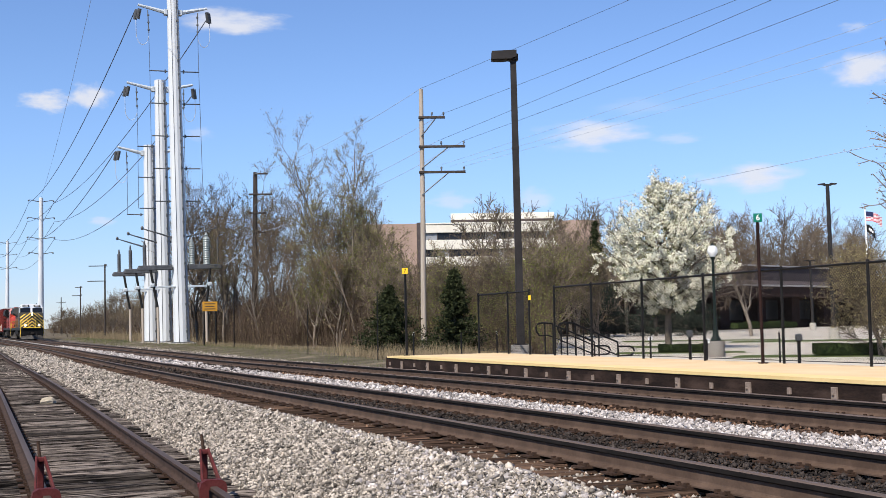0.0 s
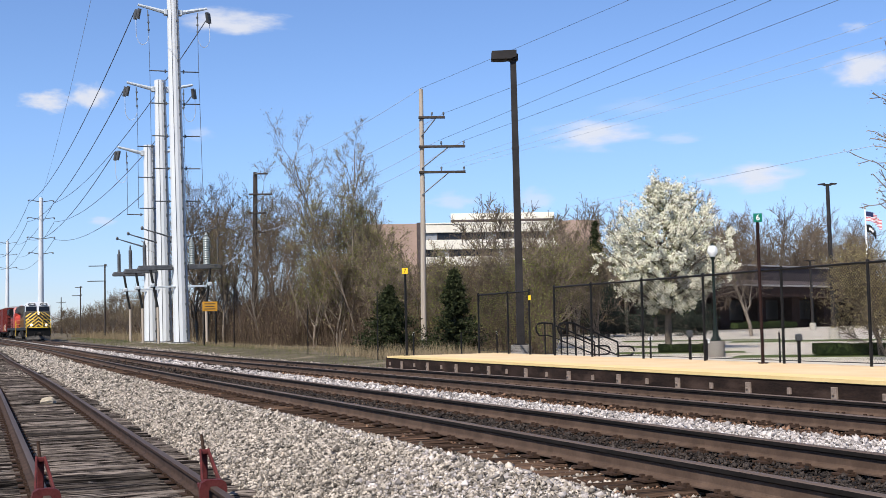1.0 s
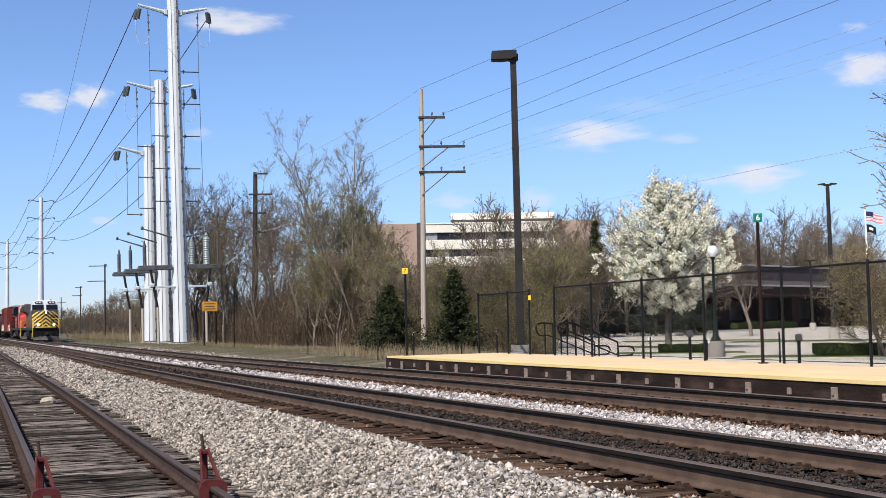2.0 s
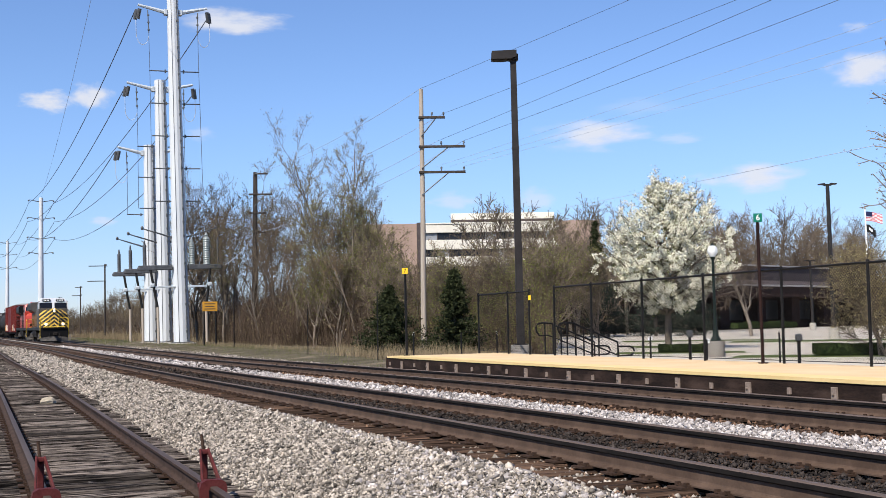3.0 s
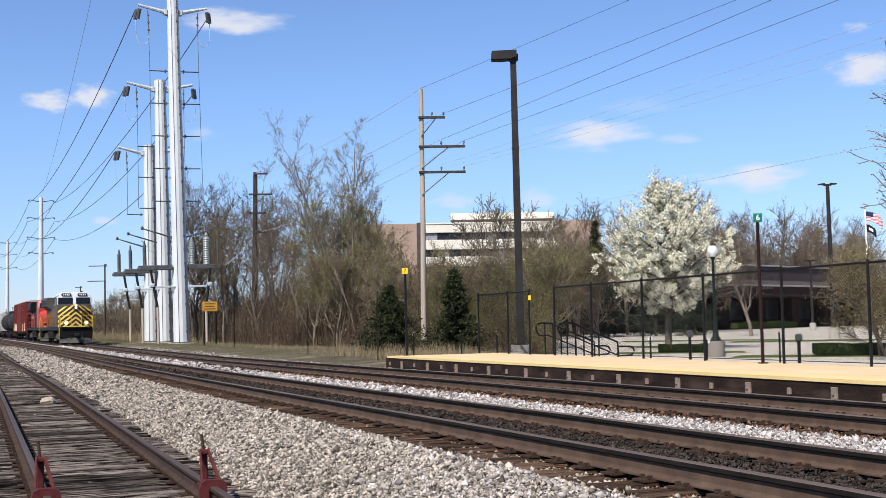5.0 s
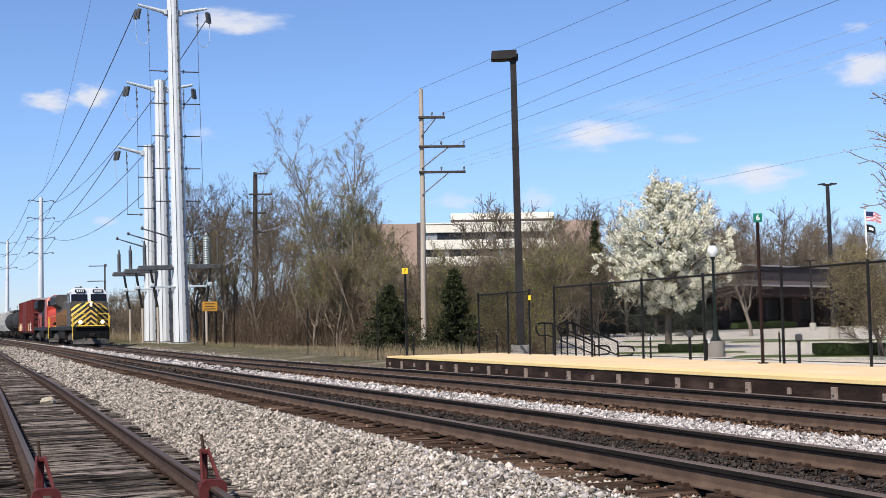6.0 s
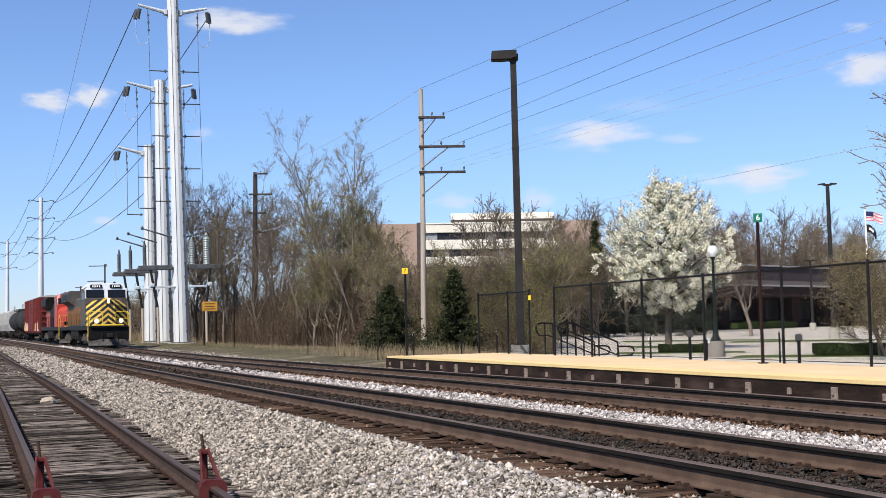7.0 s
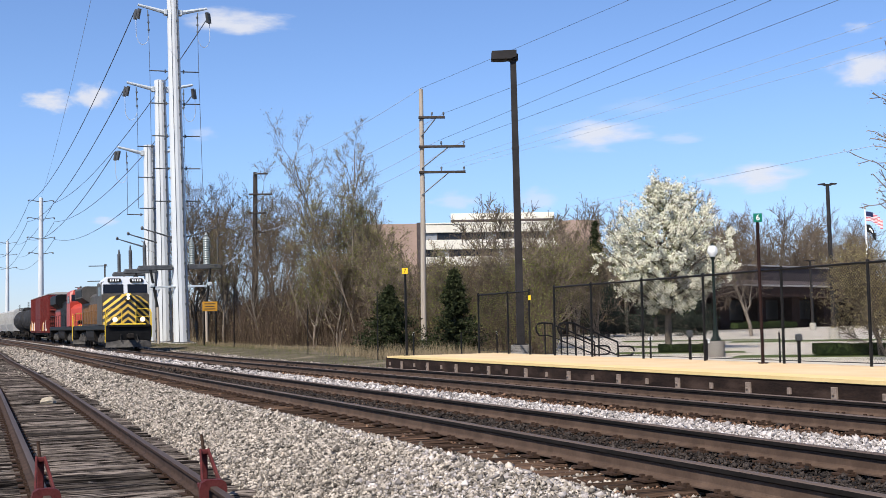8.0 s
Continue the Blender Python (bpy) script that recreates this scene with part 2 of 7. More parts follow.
def rail_z(y):
    """The height of the main rails' tops."""
    for (a, za), (b, zb) in zip(GRADE, GRADE[1:]):
        if y <= b:
            return za + (zb - za) * (y - a) / (b - a)
    return GRADE[-1][1]


GRADE_2 = [(-200, 0.0), (8, 0.0), (12, -0.02), (20, -0.065), (29, -0.14), (38, -0.21), (50, -0.30), (73, -0.37), (110, -0.42), (2000, -0.42)]


def rail2_z(y):
    """The height of the platform track's rail tops."""
    for (a, za), (b, zb) in zip(GRADE_2, GRADE_2[1:]):
        if y <= b:
            return za + (zb - za) * (y - a) / (b - a)
    return GRADE_2[-1][1]


def plat_z(y):
    """The height of the platform."""
    return 0.175 - 0.0036 * max(0.0, y - 10.0)


def heading(y):
    """Sideways slope of the railway at y: straight, then swinging gently away."""
    if y < 105:
        return 0.006 - 0.033 * min(max((y - 75) / 30, 0), 1)
    return -0.027 + 0.011 * min((y - 105) / 20, 1) - 0.0001 * max(0.0, y - 125)


SWING = np.concatenate([[0.0], np.cumsum([heading(10 + k) for k in range(700)])])


def bend(y):
    """How far the railway swings to the side in the distance."""
    k = min(max(y - 10, 0.0), 698.0)
    i = int(k)
    return float(SWING[i] + (SWING[i + 1] - SWING[i]) * (k - i))


def siding_x(y):
    return 1.45 - 0.5 * smooth(30, 75, y) + bend(y)


SIDING_Z = -0.47
TRACK_1, TRACK_2 = 5.76, 9.55


def ground_z(x, y):
    """Height of the ground or ballast bed at x, y."""
    x -= bend(y)
    z, z2 = rail_z(y), rail2_z(y)
    rows = [(-60, -0.95), (-3, -0.80), (-0.6, -0.74), (2.6, -0.74), (3.0, -0.68), (4.25, z - 0.22), (4.5, z - 0.25), (4.95, z - 0.235), (5.1, z - 0.20), (6.6, z - 0.20), (6.9, z - 0.215), (7.3, z - 0.15), (8.0, z - 0.15),
            (8.4, z2 - 0.212), (8.9, z2 - 0.20), (10.2, z2 - 0.20), (10.7, z2 - 0.212), (11.4, z2 - 0.36), (14.8, -0.42), (18, -0.52), (5000, -0.52)]
    for (a, za), (b, zb) in zip(rows, rows[1:]):
        if x <= b:
            return za + (zb - za) * min(max((x - a) / (b - a), 0), 1)
    return -0.52


def build_ground():
    xs = [-3000, -800, -200, -60, -20, -8, -3, -1.5, -0.6, 2.6, 3.0, 3.4, 3.8, 4.25, 4.6, 6.9, 7.3, 8.0, 8.4, 10.7, 11.4, 13, 14.8, 18, 30, 60, 120, 300, 900, 3500]
    ys = [-400, -60, -20] + list(np.arange(-8, 60, 2.0)) + list(np.arange(60, 260, 8.0)) + [300, 400, 600, 1000, 2000, 4500]
    vs, fs, ms = [], [], []
    for y in ys:
        for x in xs:
            near = abs(x) < 20
            vs.append((x + (bend(min(y, 700)) if near else 0), y, ground_z(x + bend(y), y)))
    w = len(xs)
    for j in range(len(ys) - 1):
        for i in range(w - 1):
            fs.append((j * w + i, j * w + i + 1, (j + 1) * w + i + 1, (j + 1) * w + i))
            mid = (xs[i] + xs[i + 1]) / 2
            # the siding strip takes the dark bed as painted shade in its tie gaps
            ms.append(3 if -0.6 < mid < 2.6 else 1 if -3 < mid < 4.3 else 3 if 4.3 < mid < 6.9 or 8.4 < mid < 10.7 else 2 if 6.9 < mid < 8.4 or 10.7 < mid < 11.4 else 1 if 11.4 < mid < 13 else 0)
    me = bpy.data.meshes.new("ground")
    me.from_pydata(vs, [], fs)
    for q in (GROUND, BED_GREY, BED_WHITE, BED_DARK):
        me.materials.append(q)
    me.polygons.foreach_set("material_index", ms)
    tagged(new("ground", me), "rough spring grass, bare earth and railway ballast bed", "ground", kind="structure")


build_ground()


# ---------------------------------------------------------------- railway tracks
RAIL_OUTLINE = [(-0.070, -0.172), (0.070, -0.172), (0.070, -0.160), (0.014, -0.143), (0.009, -0.130), (0.009, -0.055), (0.034, -0.042),
                (0.037, -0.010), (0.028, -0.001), (-0.028, -0.001), (-0.037, -0.010), (-0.034, -0.042), (-0.009, -0.055), (-0.009, -0.130), (-0.014, -0.143), (-0.070, -0.160)]
ALONG = list(np.arange(-8, 60, 2.0)) + list(np.arange(60, 420, 6.0))


def rail_mesh(name, centre_x, height, head):
    n = len(RAIL_OUTLINE)
    vs, fs, ms = [], [], []
    for y in ALONG:
        vs += [(centre_x(y) + a, y, height(y) + b) for a, b in RAIL_OUTLINE]
    for j in range(len(ALONG) - 1):
        for k in range(n):
            fs.append((j * n + k, j * n + (k + 1) % n, (j + 1) * n + (k + 1) % n, (j + 1) * n + k))
            # 1: running surface, 2: near-black head sides and undersides (main line only), 0: the rest
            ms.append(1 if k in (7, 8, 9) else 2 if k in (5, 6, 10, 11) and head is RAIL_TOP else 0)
    me = bpy.data.meshes.new(name)
    me.from_pydata(vs, [], fs)
    me.materials.append(RAIL_SIDE if head is RAIL_TOP else RAIL_SIDE_OLD)
    me.materials.append(head)
    me.materials.append(RAIL_HEAD_BLACK)
    me.polygons.foreach_set("material_index", ms)
    return me


def tie_mesh(seed, material):
    """A timber sleeper 2.6 m long, its top split into long fibres with open cracks."""
    rng = random.Random(seed)
    vs, fs = [], []
    cuts = [-1.3, -0.9, -0.5, -0.1, 0.3, 0.7, 1.05, 1.3]
    across = [-0.115, -0.10, -0.07, -0.055, -0.015, 0.0, 0.04, 0.06, 0.098, 0.115]
    crack = [rng.choice((0.008, 0.025, 0.05)) if k in (2, 3, 5, 7) else 0.0 for k in range(10)]
    n = len(across) + 2
    for x in cuts:
        sag, turn = rng.uniform(-0.010, 0.0), rng.uniform(-0.05, 0.05)
        vs += [(x, 0.115, -0.17), (x, -0.115, -0.17)]
        for k, a in enumerate(across):
            edge = 0.022 if k in (0, 9) else 0.0
            vs.append((x, a + rng.uniform(-0.007, 0.007), sag - edge + a * turn - crack[k] * rng.uniform(0.3, 1.2) - rng.uniform(0, 0.005)))
    for i in range(len(cuts) - 1):
        for k in range(n):
            fs.append((i * n + k, i * n + (k + 1) % n, (i + 1) * n + (k + 1) % n, (i + 1) * n + k))
    fs += [tuple(reversed(range(n))), tuple(range(len(vs) - n, len(vs)))]
    return Shape().put(vs, fs).mesh("tie", material)


def plate_mesh():
    """Tie plate with two shoulders and four spike heads."""
    s = Shape().box(0, 0, 0.008, 0.34, 0.19, 0.016)
    for x in (-0.095, 0.095):
        s.box(x, 0, 0.022, 0.02, 0.18, 0.018)
        for y in (-0.055, 0.055):
            s.box(x * 1.05, y, 0.034, 0.035, 0.03, 0.026)
    return s.mesh("tie_plate", STEEL_RUST)


def build_track(label, centre, height, head, tie_material, first, last, spacing, sink, seed):
    rng = random.Random(seed)
    track = thing("railway_track", label, "railway track", kind="structure")
    for side in (-0.753, 0.753):
        part("rail", rail_mesh("rail", lambda y: centre(y) + side, height, head), None, track, "rusty steel rail with a worn running surface")
    ties = [tie_mesh(seed * 10 + k, tie_material) for k in range(5)]
    plate = plate_mesh()
    y = first
    far = Shape()
    count = 0
    while y < last:
        z = height(y) - 0.188 - sink
        m = pose(centre(y) + rng.uniform(-0.05, 0.05), y + rng.uniform(-0.03, 0.03), z + rng.uniform(-0.012, 0.006), rz=rng.uniform(-1.2, 1.2) - math.degrees((centre(y + 1) - centre(y))))
        if count < 160:
            part("tie", rng.choice(ties), None, track, m=m)
            if count < 100:
                for side in (-0.753, 0.753):
                    part("tie_plate", plate, None, track, m=pose(centre(y) + side, y, height(y) - 0.19))
        else:
            far.box(0, 0, -0.08, 2.6, 0.23, 0.17, 0.02, m=m)
        y += spacing
        count += 1
    tagged(part("far_ties", far, tie_material, track), kind="stuff")
    return track


build_track("rusty siding track on old weathered grey timber ties", siding_x, lambda y: SIDING_Z, RAIL_TOP_RUST, TIE_OLD, -8.0, 170.0, 0.52, 0.0, 3)
build_track("main line track with worn rails on dark oily ties", lambda y: TRACK_1 + bend(y), rail_z, RAIL_TOP, TIE_DARK, -8.0, 170.0, 0.5, 0.0, 5)
build_track("main line track beside the platform on dark ties", lambda y: TRACK_2 + bend(y), rail2_z, RAIL_TOP, TIE_DARK, -8.0, 170.0, 0.5, 0.0, 7)


# ---------------------------------------------------------------- loose ballast
def stones(name, label, material, zones, seed):
    """Broken stone strewn over strips of (x0, x1, y0, y1, number, size)."""
    rng = np.random.default_rng(seed)
    base = np.array([(1, 0, 0), (-1, 0, 0), (0, 1, 0), (0, -1, 0), (0, 0, 1), (0, 0, -1)]) * 1.1
    tri = np.array([(0, 2, 4), (2, 1, 4), (1, 3, 4), (3, 0, 4), (2, 0, 5), (1, 2, 5), (3, 1, 5), (0, 3, 5)])
    vs = []
    for x0, x1, y0, y1, number, size in zones:
        u, w = rng.random(number), rng.random(number)
        x, y = x0 + (x1 - x0) * u, y0 + (y1 - y0) * w ** 1.25
        s = size * np.clip(rng.lognormal(0, 0.32, number), 0.45, 2.1)
        z = np.array([ground_z(a + bend(b), b) for a, b in zip(x, y)]) + s * rng.uniform(-0.1, 1.0, number)
        x = x + np.array([bend(b) for b in y])
        sc = s[:, None] * rng.uniform(0.5, 1.35, (number, 3)) * np.array([1.15, 0.9, 0.75])
        p = (base[None] * rng.uniform(0.6, 1.25, (number, 6, 1)) + rng.uniform(-0.32, 0.32, (number, 6, 3))) * sc[:, None, :]
        a, b = rng.uniform(0, 6.28, number), rng.uniform(-1.57, 1.57, number)
        ca, sa, cb, sb = np.cos(a)[:, None], np.sin(a)[:, None], np.cos(b)[:, None], np.sin(b)[:, None]
        px, py, pz = p[..., 0], p[..., 1] * cb - p[..., 2] * sb, p[..., 1] * sb + p[..., 2] * cb
        vs.append(np.stack([px * ca - py * sa + x[:, None], px * sa + py * ca + y[:, None], pz + z[:, None]], -1))
    vs = np.concatenate(vs)
    tris = (np.arange(len(vs))[:, None, None] * 6 + tri[None]).reshape(-1, 3)
    ob = new(name, tri_mesh(name, vs.reshape(-1, 3), tris, material))
    return tagged(ob, label, "ballast", kind="stuff")


stones("ballast_shoulder", "pale grey broken stone between siding and main line", STONE_GREY,
       [(2.75, 4.40, 7.5, 16, 30000, 0.0175), (2.75, 4.40, 16, 30, 21000, 0.020), (2.7, 4.45, 30, 60, 11000, 0.029), (2.2, 4.6, 60, 120, 5000, 0.045), (-2.0, 4.0, 45, 75, 3500, 0.04), (4.15, 4.52, 3.5, 12, 3400, 0.019), (4.25, 4.52, 12, 30, 2600, 0.020), (4.45, 4.78, 3.5, 11, 3000, 0.0165), (4.5, 4.98, 3.5, 16, 2200, 0.0135),
        (-1.6, 0.2, 9, 24, 2500, 0.028), (11.1, 13.0, 33, 60, 2200, 0.032), (11.1, 13.0, 60, 110, 2200, 0.04), (0.2, 2.7, 24, 45, 2000, 0.022), (0.2, 2.7, 9, 24, 700, 0.022)], 11)
stones("ballast_pale", "whitish broken stone at the edge of the main line", STONE_WHITE,
       [(3.5, 4.5, 4.0, 11, 6500, 0.019), (4.2, 4.5, 11, 22, 1200, 0.02)], 15)
stones("ballast_between_tracks", "whitish fresh stone between the two main tracks", STONE_WHITE,
       [(7.08, 8.1, 6, 18, 12000, 0.0195), (7.08, 8.1, 18, 45, 9000, 0.027), (7.08, 8.1, 45, 110, 5000, 0.045), (10.75, 11.4, 30, 60, 1500, 0.045)], 12)
stones("ballast_in_tracks", "dark oil-stained stone between the rails", STONE_DARK,
       [(4.98, 6.6, 4, 14, 13000, 0.0150), (4.98, 6.6, 14, 34, 9000, 0.019), (8.7, 10.9, 7, 30, 9000, 0.020), (4.8, 10.8, 34, 60, 4000, 0.04)], 13)
stones("ballast_rusty", "rust-stained brown stone beside the main line rails", STONE_RUST,
       [(4.44, 4.98, 3.5, 12, 1900, 0.014), (4.44, 4.98, 12, 34, 2200, 0.016), (6.6, 7.2, 5, 34, 1500, 0.026), (8.15, 8.75, 7, 34, 3000, 0.019), (9.0, 10.2, 7, 30, 2500, 0.017)], 14)


# ---------------------------------------------------------------- rail stops on the siding
def rail_stop(m, label):
    """A red cast wheel stop clamped on a rail: a round-topped shoe, two leaning side bars, a cross-piece and a pin."""
    t = thing("wheel_stop", label, "wheel stop", m, group="wheel stops on the siding")
    shoe = [(-0.125, -0.17), (-0.045, -0.17), (-0.045, -0.03), (0.045, -0.03), (0.045, -0.17), (0.125, -0.17), (0.13, -0.02), (0.115, 0.035), (0.07, 0.06),
            (-0.07, 0.06), (-0.115, 0.035), (-0.13, -0.02)]
    part("shoe", Shape().prism(shoe, "y", -0.03, 0.07), RED_IRON, t)
    for side in (-1, 1):
        bar = [(side * 0.085, 0.05, 0.0), (side * 0.075, 0.22, 0.07), (side * 0.038, 0.55, 0.28)]
        s = Shape()
        for (a, b) in zip(bar, bar[1:]):
            d = Vector(b) - Vector(a)
            s.box(0, 0, 0, 0.022, 0.055, d.length + 0.02, 0.006, m=Matrix.Translation((Vector(a) + Vector(b)) / 2) @ d.to_track_quat("Z", "Y").to_matrix().to_4x4())
        part("side_bar", s, RED_IRON, t)
    part("cross_piece", Shape().box(0, 0.55, 0.27, 0.10, 0.06, 0.05, 0.01), RED_IRON, t)
    part("rear_leg", Shape().box(0, 0.58, 0.10, 0.07, 0.05, 0.32, 0.01).box(0, 0.58, -0.06, 0.13, 0.10, 0.05, 0.01), RED_IRON, t)
    part("locking_pin", Shape().tube([(-0.005, 0.56, 0.26), (-0.02, 0.60, 0.44)], 0.018, 6), STEEL_RUST, t, "rust-brown steel pin")
    return t


rail_stop(pose(siding_x(11) - 0.753, 11.55, SIDING_Z, rz=2), "red iron wheel stop clamped on the siding rail")
rail_stop(pose(siding_x(11) + 0.753, 11.40, SIDING_Z, rz=-2), "red iron wheel stop with a raised pin on the siding rail")

def loose_rock():
    rng = random.Random(8)
    s = Shape().lathe([(0.05, 0.0), (0.13, 0.02), (0.15, 0.07), (0.11, 0.13), (0.04, 0.16)], 9)
    s.v = [(x * 1.35 * rng.uniform(0.85, 1.15), y * rng.uniform(0.85, 1.15), z * rng.uniform(0.9, 1.1)) for x, y, z in s.v]
    solid("rock", s, ROCK_TAN, "pale loose rock lying on the siding ties", "rock", pose(1.78, 28.6, SIDING_Z - 0.2, rz=25))


loose_rock()

# ---------------------------------------------------------------- platform
PLAT_EDGE, PLAT_BACK, PLAT_END = TRACK_2 + 1.70, 14.75, 32.2


def build_platform():
    p = thing("station_platform", "low station platform with tan top, yellow edge and dark timber face", "platform", kind="structure")
    ys = [-6, 0, 6, 9, 12, 16, 20, 24, 28, PLAT_END]
    z = plat_z

    def slab(name, x0, x1, drop0, drop1, material, label):
        s = Shape()
        for a, b in zip(ys, ys[1:]):
            s.put([(x, y, z(y) - d) for y in (a, b) for d in (drop0, drop1) for x in (x0, x1)],
                  [(0, 1, 5, 4), (2, 6, 7, 3), (0, 4, 6, 2), (1, 3, 7, 5), (0, 2, 3, 1), (4, 5, 7, 6)])
        part(name, s, material, p, label)
    slab("deck", PLAT_EDGE + 0.62, PLAT_BACK, 0.0, 0.12, PLAT_TOP, "tan concrete platform surface")
    slab("tactile_edge", PLAT_EDGE, PLAT_EDGE + 0.62, -0.004, 0.05, PLAT_YELLOW, "yellow warning strip")
    slab("edge_timber", PLAT_EDGE + 0.02, PLAT_EDGE + 0.14, 0.05, 0.62, PLAT_FACE, "dark stained timber face")
    slab("foundation", PLAT_EDGE + 0.14, PLAT_BACK - 0.02, 0.12, 0.9, KERB, "concrete foundation")
    part("end_timber", Shape().box((PLAT_EDGE + PLAT_BACK) / 2, PLAT_END + 0.05, z(PLAT_END) - 0.32, PLAT_BACK - PLAT_EDGE, 0.1, 0.6, 0.01), PLAT_FACE, p, "dark timber end board")
    tall = Shape().box(0, 0, -0.02, 0.045, 0.11, 0.27, 0.006).box(-0.03, 0, 0.02, 0.03, 0.04, 0.04, 0.008).mesh("bracket", PLAT_BRACKET)
    low = Shape().box(0, 0, -0.15, 0.06, 0.26, 0.13, 0.006).box(0, 0, 0.02, 0.04, 0.07, 0.10, 0.006).mesh("bracket", PLAT_BRACKET)
    for k in range(24):
        y = 9.4 + 0.98 * k
        if y < PLAT_END:
            part("bracket", low if k % 2 else tall, None, p, m=pose(PLAT_EDGE - 0.0, y, z(y) - 0.23))
    return p


build_platform()


# ---------------------------------------------------------------- fence with chain-link
FENCE_X = 14.5


def fence_panel(y0, y1, h0, posts, label):
    f = thing("chain_link_fence", label, "fence", group="platform fences")
    z0 = plat_z
    for y in posts:
        part("post", Shape().tube([(FENCE_X, y, z0(y) - 0.1), (FENCE_X, y, z0(y) + h0 + 0.02)], 0.029, 10).lathe([(0.034, 0), (0.034, 0.03), (0.01, 0.06)], 10, (FENCE_X, y, z0(y) + h0 + 0.01)), FENCE_BLACK, f, smooth=True)
    for name, dz, r in (("top_rail", h0, 0.023), ("bottom_wire", 0.06, 0.008)):
        part(name, Shape().tube([(FENCE_X, y0, z0(y0) + dz), (FENCE_X, (y0 + y1) / 2, z0((y0 + y1) / 2) + dz), (FENCE_X, y1, z0(y1) + dz)], r, 8), FENCE_BLACK, f, smooth=True)
    vs, tris = [], []
    step, hh, r = 0.065, h0 - 0.06, 0.0021
    for sign in (1, -1):
        y = y0 - hh
        while y < y1:
            a, b = max(y, y0), min(y + hh, y1)
            if b > a + 0.02:
                za, zb = (a - y), (b - y)
                if sign < 0:
                    za, zb = hh - za, hh - zb
                k = len(vs)
                for (yy, zz) in ((a, za), (b, zb)):
                    q = z0(yy) + 0.06 + zz
                    vs += [(FENCE_X - r, yy, q), (FENCE_X + r, yy, q + r), (FENCE_X + r, yy, q - r)]
                for i in range(3):
                    j = (i + 1) % 3
                    tris += [(k + i, k + j, k + 3 + j), (k + i, k + 3 + j, k + 3 + i)]
            y += step
    part("chain_link", tri_mesh("chain_link", vs, tris, FENCE_BLACK), None, f, "black diamond wire mesh")
    return f


fence_panel(3.7, 28.0, 1.8, [28.0, 26.0, 23.6, 21.15, 18.55, 16.2, 13.7, 11.2, 8.7, 6.2, 3.7], "tall black chain-link fence behind the platform")
fence_panel(29.5, 33.0, 1.75, [29.5, 30.9, 33.0], "short black chain-link fence panel by the platform end")


